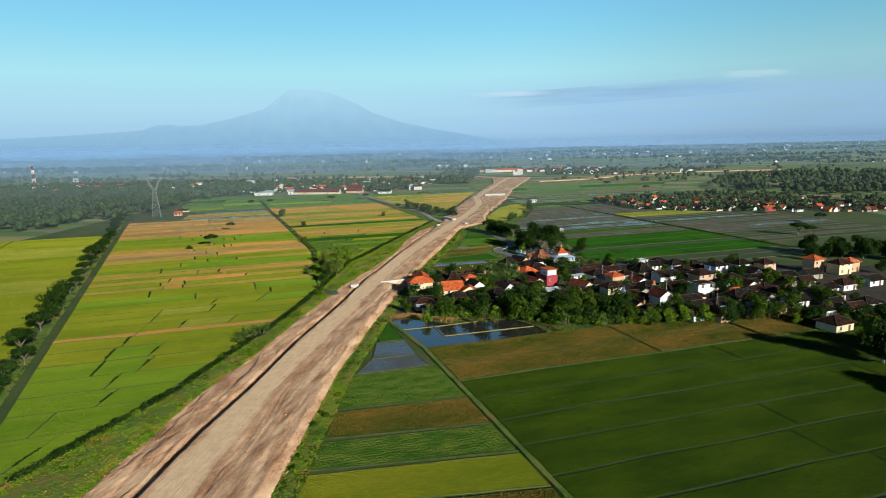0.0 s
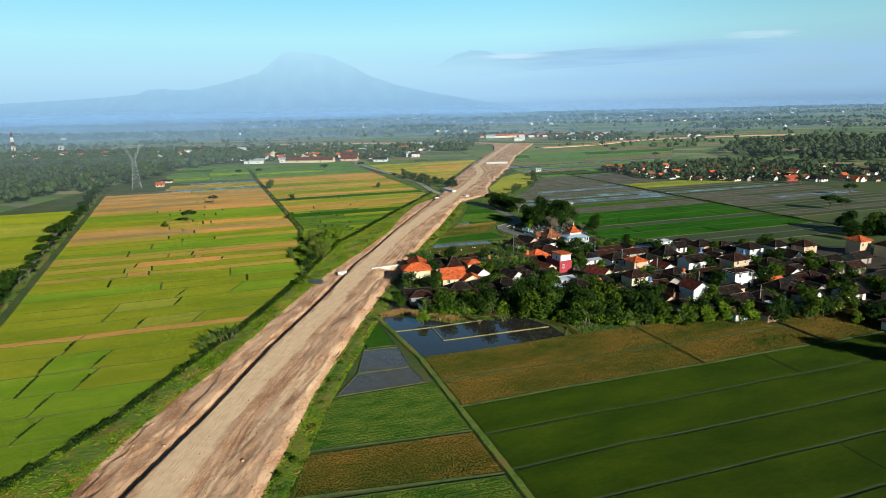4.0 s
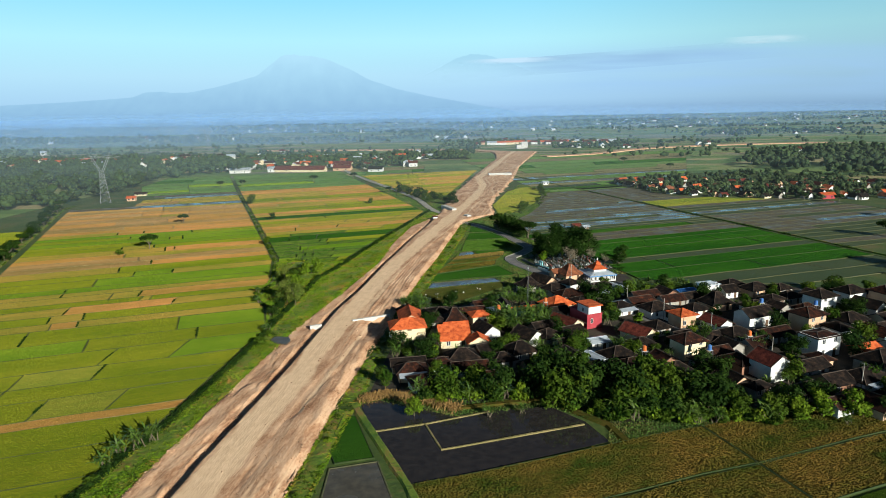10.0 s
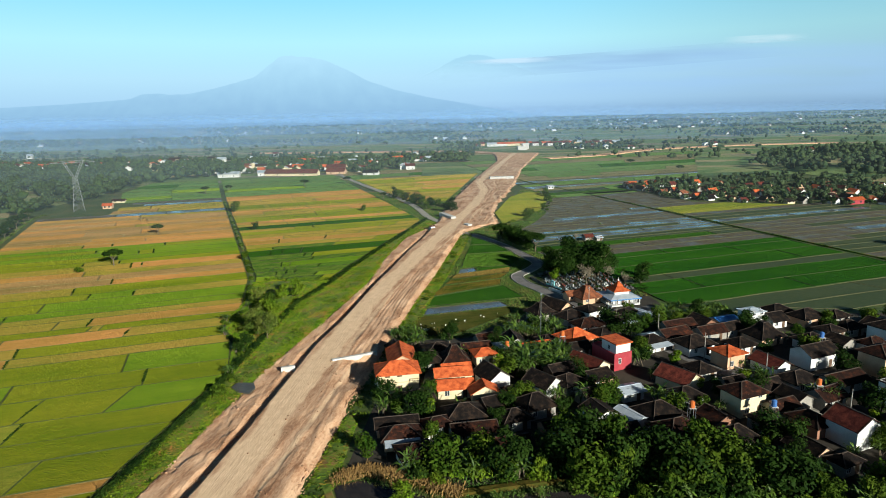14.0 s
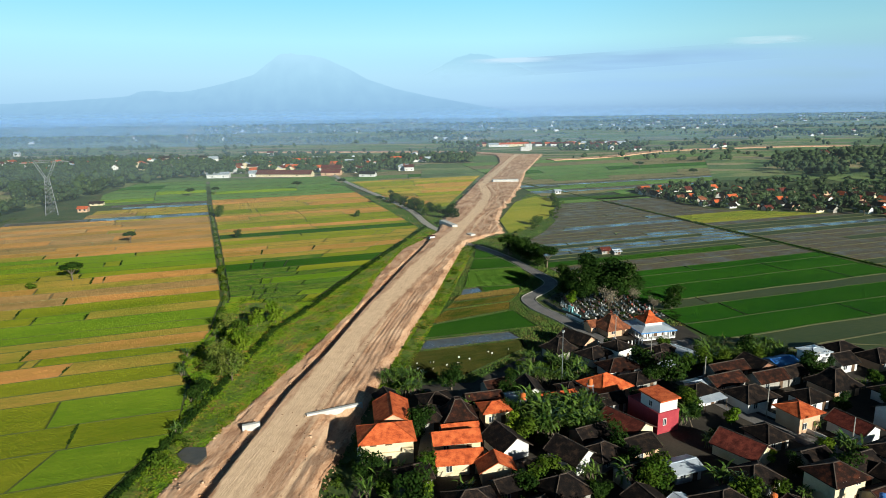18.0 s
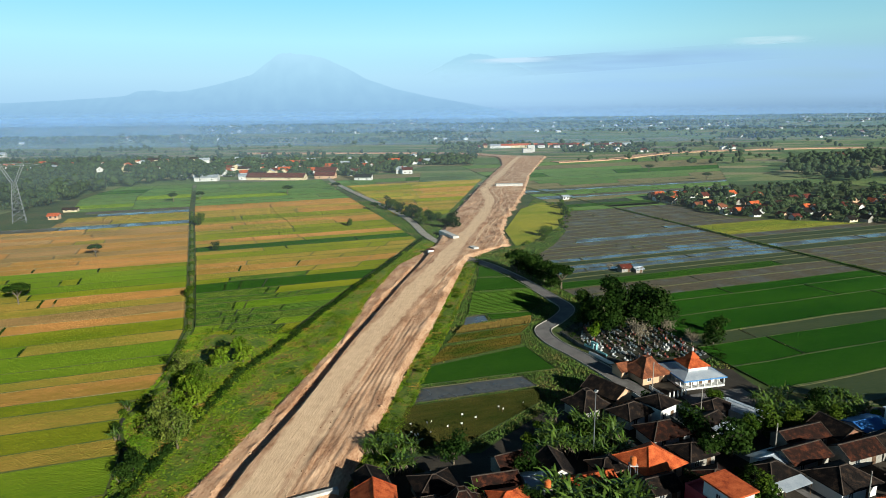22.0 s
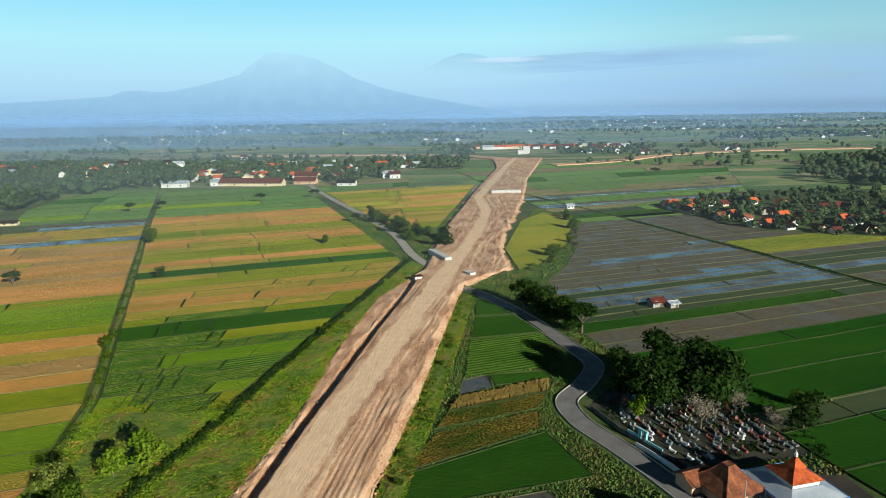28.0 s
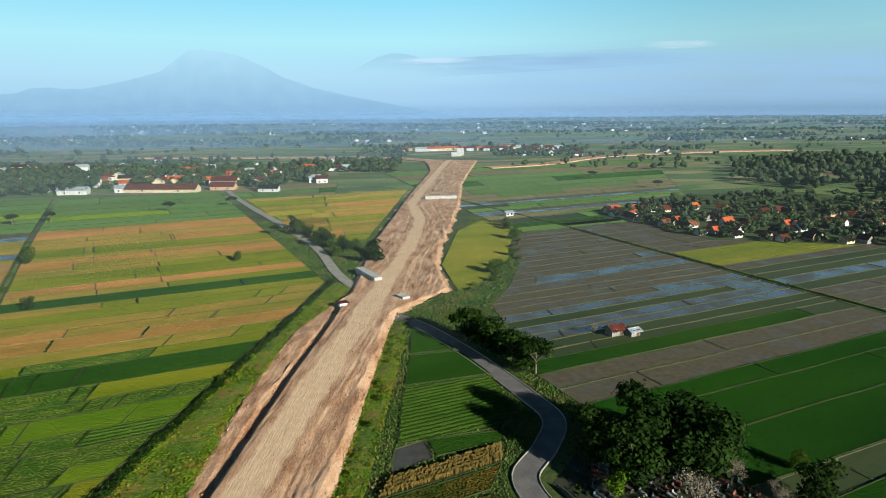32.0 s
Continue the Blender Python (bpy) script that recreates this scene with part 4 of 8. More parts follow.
def crown_mesh(name, seed, lobes, n, size, mat, shell=0.35):
    """lobes: (x, y, z, rx, ry, rz)."""
    gen = np.random.default_rng(seed)
    lb = np.array(lobes, float)
    vol = lb[:, 3] * lb[:, 4] + lb[:, 4] * lb[:, 5]
    pick = gen.choice(len(lb), n, p=vol / vol.sum())
    d = gen.normal(size=(n, 3))
    d /= np.linalg.norm(d, axis=1, keepdims=True)
    r = 1 - shell * gen.random(n) ** 1.6
    L = lb[pick]
    pos = L[:, :3] + d * r[:, None] * L[:, 3:] * (1 + 0.12 * gen.normal(size=(n, 1)))
    nr = d + 0.55 * gen.normal(size=(n, 3)) + np.array([0, 0, 0.35])
    nr /= np.linalg.norm(nr, axis=1, keepdims=True)
    keep = pos[:, 2] > 0.35
    co, q = leaf_quads(pos[keep], nr[keep], size, gen)
    return tri_soup(name, co, q, mat)


def trunk_mesh(name, seed, h, r, forks, spread, top):
    gen = random.Random(seed)
    shapes = [beam((0, 0, 0), (0.1 * h * gen.uniform(-1, 1) * 0.4, 0, h), r, 7, r * 0.7)]
    for i in range(forks):
        a = 2 * math.pi * (i + gen.random() * 0.6) / forks
        m = Vector((math.cos(a) * spread * 0.45, math.sin(a) * spread * 0.45, h + (top - h) * 0.5))
        e = Vector((math.cos(a) * spread, math.sin(a) * spread, top * gen.uniform(0.8, 1.0)))
        shapes += [beam((0, 0, h * 0.95), m, r * 0.55, 5, r * 0.35), beam(m, e, r * 0.35, 4, r * 0.12)]
    return mesh_from(name, *joined(*shapes), M["bark"])


def lobed(seed, n, rad, z0, z1, lr):
    gen = random.Random(seed)
    out = [(0, 0, (z0 + z1) / 2, rad * 0.62, rad * 0.62, (z1 - z0) * 0.5)]
    for i in range(n):
        a = 2 * math.pi * i / n + gen.uniform(-0.3, 0.3)
        k = gen.uniform(0.45, 0.75) * rad
        q = lr * gen.uniform(0.75, 1.25)
        out.append((math.cos(a) * k, math.sin(a) * k, gen.uniform(z0 + q * 0.6, z1 - q * 0.4), q, q, q * 0.8))
    return out


TREES = {}


def tree_kind(key, label, trunk, crown):
    TREES[key] = (label, trunk, crown)


for i, (mat, nm) in enumerate((("leaf_a", "dark green"), ("leaf_b", "green"), ("leaf_a", "dark green"), ("leaf_b", "green"))):
    tree_kind("round%d" % i, nm + " broadleaf tree with a dense uneven crown", trunk_mesh("trunk", i, 2.6, 0.24, 4, 1.8, 6.0),
              crown_mesh("crown", 20 + i, lobed(i, 8 + i % 2, 3.3, 0.9, 8.0, 1.7), 1300, 0.34, M[mat]))
tree_kind("bright", "bright yellow-green leafy young tree", trunk_mesh("trunk", 9, 2.0, 0.15, 3, 1.2, 4.5), crown_mesh("crown", 31, lobed(9, 5, 2.5, 1.3, 6.0, 1.4), 800, 0.32, M["leaf_c"]))
tree_kind("olive", "feathery olive-green tree with an open crown", trunk_mesh("trunk", 10, 2.2, 0.2, 5, 2.0, 6.0), crown_mesh("crown", 51, lobed(37, 11, 3.4, 1.6, 7.6, 1.25), 1900, 0.20, M["leaf_d"], 0.7))
tree_kind("umbrella", "spreading flat-topped roadside tree", trunk_mesh("trunk", 12, 3.0, 0.3, 5, 3.6, 6.4),
          crown_mesh("crown", 33, [(0, 0, 6.6, 3.2, 3.2, 1.2), (2.6, 0.8, 6.1, 2.2, 2.0, 1.0), (-2.4, 1.2, 6.2, 2.2, 2.2, 1.0), (0.4, -2.6, 6.0, 2.3, 2.0, 1.0), (-1.2, 2.8, 5.8, 1.9, 1.8, 0.9), (2.1, -2.4, 6.3, 1.7, 1.6, 0.8)], 900, 0.36, M["leaf_a"], 0.6))
tree_kind("big", "large old spreading tree with a dense dark crown", trunk_mesh("trunk", 14, 3.5, 0.5, 6, 4.0, 9.5), crown_mesh("crown", 36, lobed(15, 10, 5.4, 1.6, 12.0, 2.6), 4200, 0.40, M["leaf_a"]))
tree_kind("bare", "half-bare grey tree with thin dry twigs", trunk_mesh("trunk", 17, 1.6, 0.18, 8, 2.6, 5.5), crown_mesh("crown", 39, lobed(18, 6, 2.9, 1.6, 6.2, 1.3), 900, 0.15, M["leaf_dry"], 0.7))
tree_kind("bush", "leafy green bush beside the fields", trunk_mesh("trunk", 19, 0.5, 0.08, 3, 0.7, 1.5), crown_mesh("crown", 41, lobed(19, 5, 1.6, 0.3, 2.4, 0.9), 360, 0.27, M["leaf_b"]))
tree_kind("bush2", "bright green leafy field bush", trunk_mesh("trunk", 19, 0.5, 0.08, 3, 0.7, 1.5), crown_mesh("crown", 43, lobed(23, 5, 1.8, 0.3, 2.2, 0.9), 360, 0.27, M["leaf_c"]))


tree_kind("bush3", "dark green hedge bush by the stream", trunk_mesh("trunk", 19, 0.5, 0.08, 3, 0.7, 1.5), crown_mesh("crown", 47, lobed(29, 5, 1.7, 0.3, 2.3, 0.9), 360, 0.27, M["leaf_a"]))


def frond_mesh(name, seed, n, base, length, width, droop, lift, mat, spread=0.0):
    """Long arching leaves from one or more stems."""
    gen = random.Random(seed)
    vs, fs = [], []
    for i in range(n):
        a = gen.uniform(0, 2 * math.pi)
        ox, oy = gen.gauss(0, spread), gen.gauss(0, spread)
        ln = length * gen.uniform(0.7, 1.15)
        up = lift * gen.uniform(0.5, 1.3)
        zb = base * gen.uniform(0.8, 1.15)
        k0 = len(vs)
        for s in range(5):
            t = s / 4
            x = math.cos(a) * ln * t * 0.85
            y = math.sin(a) * ln * t * 0.85
            z = zb + up * ln * t - droop * ln * t * t
            w = width * math.sin(math.pi * min(0.97, 0.12 + t * 0.85)) * 0.5
            vs += [(ox + x - math.sin(a) * w, oy + y + math.cos(a) * w, z), (ox + x + math.sin(a) * w, oy + y - math.cos(a) * w, z + 0.04)]
        fs += [(k0 + 2 * s, k0 + 2 * s + 1, k0 + 2 * s + 3, k0 + 2 * s + 2) for s in range(4)]
    return mesh_from(name, vs, fs, mat)


def stems(name, seed, n, h, r, spread):
    gen = random.Random(seed)
    return mesh_from(name, *joined(*[beam((gen.gauss(0, spread), gen.gauss(0, spread), 0), (gen.gauss(0, spread), gen.gauss(0, spread), h), r, 6, r * 0.7) for _ in range(n)]), M["bark"])


tree_kind("banana", "clump of banana plants with broad torn leaves", stems("trunk", 3, 5, 2.4, 0.13, 0.8), frond_mesh("crown", 5, 44, 2.2, 2.5, 0.34, 0.95, 1.4, M["leaf_banana"], 0.75))
tree_kind("banana2", "clump of banana plants with broad torn leaves", stems("trunk", 4, 4, 2.0, 0.13, 0.7), frond_mesh("crown", 6, 34, 1.9, 2.4, 0.32, 0.9, 1.45, M["leaf_banana"], 0.6))
tree_kind("palm", "slender palm with drooping fronds", stems("trunk", 8, 1, 7.0, 0.16, 0.05), frond_mesh("crown", 9, 26, 6.9, 2.9, 0.5, 1.1, 0.6, M["leaf_b"], 0.05))


def tree(key, x, y, s=1.0, z=0.0, group="trees", label=""):
    text, tr, cr = TREES[key]
    name = {"banana": "banana_clump", "banana2": "banana_clump", "palm": "palm_tree", "bush": "bush", "bush2": "bush", "bush3": "bush"}.get(key, "tree")
    e = empty(name, pose(x, y, z, 0, 0, rnd.uniform(0, 360)) @ Matrix.Diagonal((s * rnd.uniform(0.9, 1.1), s * rnd.uniform(0.9, 1.1), s, 1)), label or text, name.replace("_", " "), group)
    part("trunk", tr, e)
    part("crown", cr, e)
    return e


# row of trees by the far ditch
for i in range(34):
    v = -75 + i * 12.4 + rnd.uniform(-3, 3)
    if i % 9 == 4:
        continue
    x, y = uv(u_row(v) + rnd.uniform(-1.5, 1.5), v)
    tree(rnd.choice(["umbrella", "umbrella", "round0", "umbrella"]), x, y, rnd.uniform(0.75, 1.15), group="row of trees along the ditch")
ridge("ditch_bank", [uv(u_row(v), v) for v in range(-110, 341, 30)], 4.0, 0.6, M["verge"], "weedy bank of a field ditch", "bank")
# trees in the fields
for key, x, y, s in (("umbrella", -151, 124, 1.0), ("umbrella", -164, 198, 0.8), ("round1", -147, 279, 1.0), ("round3", -94, 131, 0.5), ("olive", -67, 60, 1.0), ("round1", -62, 55, 0.8),
                     ("olive", -58.5, 30, 1.25), ("olive", -54.5, 26, 1.2), ("bright", -55.5, 70, 1.1), ("bright", -60, 66, 1.0), ("bright", -58, 45, 1.0), ("bright", -62.5, 50, 0.9), ("bush2", -60, 41, 1.4), ("bush2", -57, 38, 1.3), ("bush2", -63, 46, 1.2), ("bush", -160, 112, 1.2),
                     ("round0", -112, 208, 0.6), ("umbrella", -50, 330, 0.7), ("round1", -58, 272, 0.6), ("umbrella", -130, 420, 0.9), ("umbrella", -95, 440, 0.9)):
    tree(key, x, y, s, group="field trees")
for key, x, y, s in (("umbrella", -205, 380, 0.9), ("umbrella", -188, 388, 0.9), ("bush", -56, -12, 1.1), ("round0", -58, 15, 0.7), ("banana", -64, -70, 1.1), ("banana2", -66, -73, 1.1),
                     ("banana", -62, -67, 1.0), ("banana2", -67, -77, 0.9), ("umbrella", 218, 128, 1.1), ("umbrella", 223, 124, 0.9), ("umbrella", 262, 182, 1.0)):
    tree(key, x, y, s, group="field trees")
# hedge along the stream
for i in range(90):
    y = -150 + i * 4.25 + rnd.uniform(-1, 1)
    if y < 10 and rnd.random() < 0.5:
        continue
    tree(rnd.choice(["bush", "bush3", "bush3", "bush3", "bush2"]), xc(y) + rnd.uniform(-0.6, 1.2), y, rnd.uniform(0.3, 0.7), group="stream hedge")
hp = []
for i in range(26000):
    y = rnd.uniform(-160, 232)
    top = 1.05 + 0.9 * noise.noise((0, y * 0.11, 3)) + 0.4 * noise.noise((0, y * 0.5, 7))
    if top < 0.3:
        continue
    hp.append((xc(y) + rnd.gauss(0.4, 0.5) + 0.6 * noise.noise((4, y * 0.2, 3)), y, 0.1 + top * rnd.random()))
hp = np.array(hp)
hn = rng.normal(size=hp.shape) + np.array([0, 0, 0.5])
hn /= np.linalg.norm(hn, axis=1, keepdims=True)
hc, hq = leaf_quads(hp, hn, 0.24, rng)
tagged(new("stream_hedge", tri_soup("stream_hedge", hc, hq, M["leaf_a"])), "dark tangled hedge growing along the stream", "hedge", kind="stuff")
def scrub(name, lo, hi, y0, y1, n, mat, label, top, seed):
    """Low weeds and seedling bushes in uneven clumps between two lines."""
    gen = np.random.default_rng(seed)
    pts = []
    while len(pts) < n:
        y = float(gen.uniform(y0, y1))
        x = lo(y) + float(gen.random()) * (hi(y) - lo(y))
        d = noise.noise((x * 0.16, y * 0.10, seed))
        if d < -0.05:
            continue
        h = top * (0.4 + 1.2 * max(0.0, d)) * float(gen.uniform(0.5, 1.3))
        for k in range(14):
            a, r = gen.uniform(0, 6.28), gen.random() ** 0.6 * (0.35 + h * 0.7)
            pts.append((x + math.cos(a) * r, y + math.sin(a) * r, 0.15 + h * (1 - 0.6 * r) * gen.uniform(0.2, 1.0)))
    P = np.array(pts)
    N = gen.normal(size=P.shape) * 0.7 + np.array([0, 0, 0.6])
    N /= np.linalg.norm(N, axis=1, keepdims=True)
    c, q = leaf_quads(P, N, 0.2, gen)
    return tagged(new(name, tri_soup(name, c, q, mat)), label, "scrub", kind="stuff")


scrub("verge_scrub", lambda y: xc(y) + 0.4, lambda y: xl(y) - 0.2, -160, 226, 26000, M["leaf_c"], "bright green weeds in clumps on the verge", 0.8, 4)
scrub("verge_scrub", lambda y: xc(y) + 0.4, lambda y: xl(y) + 0.4, -160, 226, 5000, M["leaf_b"], "dark green seedling bushes on the verge", 1.1, 9)
scrub("verge_scrub", lambda y: xr(y) + 0.4, lambda y: xr(y) + 5.2, -165, 190, 7000, M["leaf_b"], "dark green weeds along the edge of the earthwork", 1.0, 12)
scrub("verge_scrub", lambda y: float(np.interp(y, [0, 25, 40, 60, 97], [-57, -63, -70, -70, -76])), xc, 4, 96, 9000, M["leaf_c"], "bright green scrub beside the stream", 1.1, 15)
def along(line):
    ys, xs_ = [p[1] for p in line], [p[0] for p in line]
    return lambda y, o=0.0: float(np.interp(y, ys, xs_)) + o


# added dark leaves stand in for the shade beside short cross bunds
gen = np.random.default_rng(27)
cw = []
for u0, v0, u1, v1 in CROSS:
    if u0 > 0 or v0 > 236 or gen.random() < 0.45:
        continue
    a, b = gen.uniform(0, 0.35), gen.uniform(0.6, 1.0)
    top = gen.uniform(0.05, 0.4)
    for t in gen.uniform(a, b, int((v1 - v0) * (b - a) * 26)):
        x, y = uv(u0 + (u1 - u0) * t + gen.normal() * 0.16, v0 + (v1 - v0) * t)
        cw.append((x, y, 0.25 + top * gen.random()))
cw = np.array(cw)
cn = gen.normal(size=cw.shape) + np.array([0, 0, 0.4])
cn /= np.linalg.norm(cn, axis=1, keepdims=True)
cc, cq = leaf_quads(cw, cn, 0.2, gen)
tagged(new("bund_weeds", tri_soup("bund_weeds", cc, cq, M["leaf_a"])), "dark weeds standing in for shade along the short paddy bunds", "weeds", kind="stuff")
canal_x = along([uv(u_canal(v), v) for v in range(60, 373, 12)])
scrub("canal_scrub", lambda y: canal_x(y, -0.9), lambda y: canal_x(y, 0.9), 45, 335, 9000, M["leaf_b"], "weeds and low bushes along the irrigation bank", 0.9, 21)
east_x = along([uv(209.5, v) for v in range(20, 291, 30)])
scrub("canal_scrub", lambda y: east_x(y, -0.8), lambda y: east_x(y, 0.8), 90, 340, 7000, M["leaf_a"], "dark weeds along the irrigation bank", 0.9, 22)
row_x = along([uv(u_row(v), v) for v in range(-110, 341, 30)])
scrub("ditch_scrub", lambda y: row_x(y, -2), lambda y: row_x(y, 2), -130, 280, 12000, M["leaf_b"], "weeds and bushes along the field ditch", 1.0, 23)
# scrub on the edge of the earthwork
for i in range(34):
    y = -160 + i * 10.2 + rnd.uniform(-3, 3)
    if -60 < y < 12 and rnd.random() < 0.5:
        continue
    tree(rnd.choice(["bush", "bush2"]), xr(y) + rnd.uniform(1.2, 4), y, rnd.uniform(0.25, 0.6), group="roadside scrub")
# plants along the winding side ditch
for i, (x, y) in enumerate(smooth_line(SIDE, 4)):
    if i % 9 == 3:
        tree("banana2", x - 0.8, y, rnd.uniform(0.55, 0.8), group="side ditch plants")
    elif rnd.random() < 0.8:
        tree(rnd.choice(["bush2", "bush2", "bush3", "bush"]), x + rnd.uniform(-1.4, 0.6), y + rnd.uniform(-1, 1), rnd.uniform(0.3, 0.6), group="side ditch plants")
# beside the farm lane and the junction
for i in range(34):
    t = rnd.random()
    x = -8 + (-52 + 8) * t + rnd.uniform(1, 16)
    y = 262 + 80 * t + rnd.uniform(-8, 8)
    tree(rnd.choice(["round0", "round1", "round2", "bush", "banana"]), x, y, rnd.uniform(0.5, 0.95), group="lane trees")
for i in range(9):
    tree(rnd.choice(["round0", "round2", "umbrella"]), 27 + i * 1.4 + rnd.uniform(-2, 2), 164 - i * 3.2 + rnd.uniform(-2, 2), rnd.uniform(0.9, 1.25), group="roadside trees")
for i in range(26):
    t = i / 25
    x, y = np.interp(t, [0, 0.3, 0.7, 1], [36, 64, 76, 72]), np.interp(t, [0, 0.3, 0.7, 1], [212, 262, 320, 352])
    tree(rnd.choice(["round1", "bush", "bush2", "bush"]), float(x) + rnd.uniform(-3, 3), float(y) + rnd.uniform(-3, 3), rnd.uniform(0.4, 0.8), group="canal scrub")
# cemetery trees
for key, x, y, s in (("big", 45, 89.5, 1.05), ("big", 54.5, 88.5, 1.15), ("big", 50, 94, 1.22), ("big", 41, 95, 0.9), ("big", 59, 93, 1.1), ("bright", 40.6, 86, 0.85), ("bare", 51.5, 80.5, 1.25), ("bare", 61.5, 87, 0.95),
                     ("bare", 66, 80, 0.7), ("round2", 72, 80, 1.0), ("round0", 60, 97, 1.2), ("round1", 76, 90, 0.5)):
    tree(key, x, y, s, group="cemetery trees")
scrub("grave_weeds", lambda y: 31 + abs(y - 90) * 0.55, lambda y: 72.0, 69, 101, 3500, M["leaf_a"], "dark weeds and shrubs between the graves", 0.6, 31)
# trees along the pond and through the village
for key, x, y, s in (("round1", -2, -47, 1.0), ("round0", 10, -49, 1.1), ("bright", 15.5, -49, 0.7), ("round1", 5, -44, 0.9), ("round0", 20, -46, 1.1), ("round2", 26, -44, 1.2), ("round0", 31, -50, 1.2),
                     ("round1", 23, -38, 1.0), ("round3", 30, -41, 1.1), ("round2", 36, -47, 1.1), ("round0", 38, -55, 1.2), ("round1", 44, -56, 1.1), ("round3", 50, -54, 1.1), ("round0", 56, -57, 1.1)):
    tree(key, x, y, s, group="village edge trees")
for i in range(24):
    tree(rnd.choice(["round0", "round1", "round2", "round3", "bright"]), rnd.uniform(22, 60), rnd.uniform(-58, -46) - 0.0, rnd.uniform(0.8, 1.2), group="village edge trees")
for i in range(40):
    x = 60 + i * 3.2 + rnd.uniform(-2, 2)
    y = -57 - max(0, (x - 100)) * 0.25 + rnd.uniform(-4, 3)
    if 78 < x < 98:
        y -= 4
    tree(rnd.choice(["round0", "round1", "round2", "round3", "bright", "banana"]), x, y, rnd.uniform(0.55, 1.05), group="village edge trees")
for i in range(26):
    tree(rnd.choice(["banana", "banana2", "banana", "bush"]), -17 + rnd.uniform(0, 12), rnd.uniform(14, 26) if i % 2 else rnd.uniform(-24, -17), rnd.uniform(0.7, 1.1), group="banana groves")
for i in range(40):
    tree(rnd.choice(["banana", "banana2", "bush"]), 14 + rnd.uniform(0, 18), rnd.uniform(22, 36), rnd.uniform(0.7, 1.15), group="banana groves")
for i in range(48):
    tree(rnd.choice(["banana", "banana2"]), 16 + rnd.uniform(0, 14), rnd.uniform(-4, 8), rnd.uniform(1.0, 1.4), group="banana groves")
for i in range(46):
    tree(rnd.choice(["banana", "banana2"]), 66 + rnd.uniform(0, 22), rnd.uniform(34, 46), rnd.uniform(0.7, 1.0), group="banana groves")
for key, x, y, s in (("round2", 52, 22, 1.0), ("round0", 47, 27, 0.9), ("round2", 62.5, -38, 0.9), ("round0", 66, -40, 0.8), ("banana", 73.5, -11.7, 1.2), ("banana2", 81, -20.6, 1.2), ("banana", 84, -22, 1.1),
                     ("banana", 46, -22, 1.2), ("banana2", 49, -24, 1.1), ("banana", 30, -20, 1.1), ("round1", 14, -22, 0.7), ("round3", 17, -18, 0.6), ("banana", 48, 2, 1.0), ("palm", 57, 56, 0.4)):
    tree(key, x, y, s, group="village trees")
for i in range(26):
    tree(rnd.choice(["banana", "banana2", "round0", "round1", "bush"]), rnd.uniform(95, 195), rnd.uniform(-55, 30), rnd.uniform(0.55, 0.95), group="village trees")
for i in range(24):
    tree(rnd.choice(["round0", "round2", "big", "round1"]), rnd.uniform(178, 235), rnd.uniform(38, 78), rnd.uniform(0.7, 1.1), group="grove beyond the village")
for i in range(16):
    tree(rnd.choice(["big", "round0", "round2"]), rnd.uniform(118, 150), rnd.uniform(-150, -95), rnd.uniform(0.9, 1.3), group="trees on the eastern edge")

for i in range(95):
    x = -8 + i * 0.85 + rnd.uniform(-1, 1)
    y = float(np.interp(x, [-8, 0, 9, 21, 33, 45, 80], [-47.5, -51, -50, -48, -60, -61.5, -63])) + rnd.uniform(-0.8, 4.5)
    tree(rnd.choice(["bush", "bush3", "bush", "bush2", "banana2"]), x, y, rnd.uniform(0.7, 1.35), group="village edge undergrowth")
reed_co = []
for i in range(5200):
    t = rnd.random()
    x = -21 + 22 * t + rnd.gauss(0, 0.7)
    y = float(np.interp(x, [-22, -16, -8, 0, 2], [-49.4, -46.4, -48.9, -53.9, -53.4])) + rnd.gauss(0.3, 1.0)
    reed_co.append((x, y))
rc = np.array(reed_co)
ra = rng.uniform(0, np.pi, len(rc))
rh = rng.uniform(0.3, 0.95, len(rc))
rw = rng.uniform(0.06, 0.16, len(rc))
rz = np.full(len(rc), 0.1)
rq = np.stack([np.stack([rc[:, 0] - np.cos(ra) * rw * .6, rc[:, 1] - np.sin(ra) * rw * .6, rz], 1), np.stack([rc[:, 0] + np.cos(ra) * rw * .6, rc[:, 1] + np.sin(ra) * rw * .6, rz], 1),
               np.stack([rc[:, 0] + np.cos(ra) * rw + 0.2, rc[:, 1] + np.sin(ra) * rw, rz + rh], 1), np.stack([rc[:, 0] - np.cos(ra) * rw + 0.2, rc[:, 1] - np.sin(ra) * rw, rz + rh * .9], 1)], 1).reshape(-1, 3)
tagged(new("dry_reeds", tri_soup("dry_reeds", rq, np.arange(len(rq)).reshape(-1, 4), M["straw"])), "dry golden reeds on the pond bank", "reeds", kind="stuff")

# ---- buildings ----
M["roof_dark"] = material("old_dark_tiles", (0.004, 0.003, 0.003), (0.040, 0.024, 0.016), 0.9, 6, c3=(0.011, 0.008, 0.007), bump=0.8, dist=0.06, stripes=(2, 0.16, 0.6), obj=0.3, spec=0.1)
M["roof_brown"] = material("brown_tiles", (0.008, 0.005, 0.004), (0.085, 0.025, 0.012), 0.9, 6, c3=(0.025, 0.010, 0.007), bump=0.8, dist=0.06, stripes=(2, 0.16, 0.6), obj=0.3, spec=0.1)
M["roof_red"] = material("maroon_tiles", (0.050, 0.012, 0.009), (0.20, 0.045, 0.028), 0.9, 6, c3=(0.115, 0.026, 0.018), bump=0.8, dist=0.06, stripes=(2, 0.16, 0.6), obj=0.15, spec=0.1)
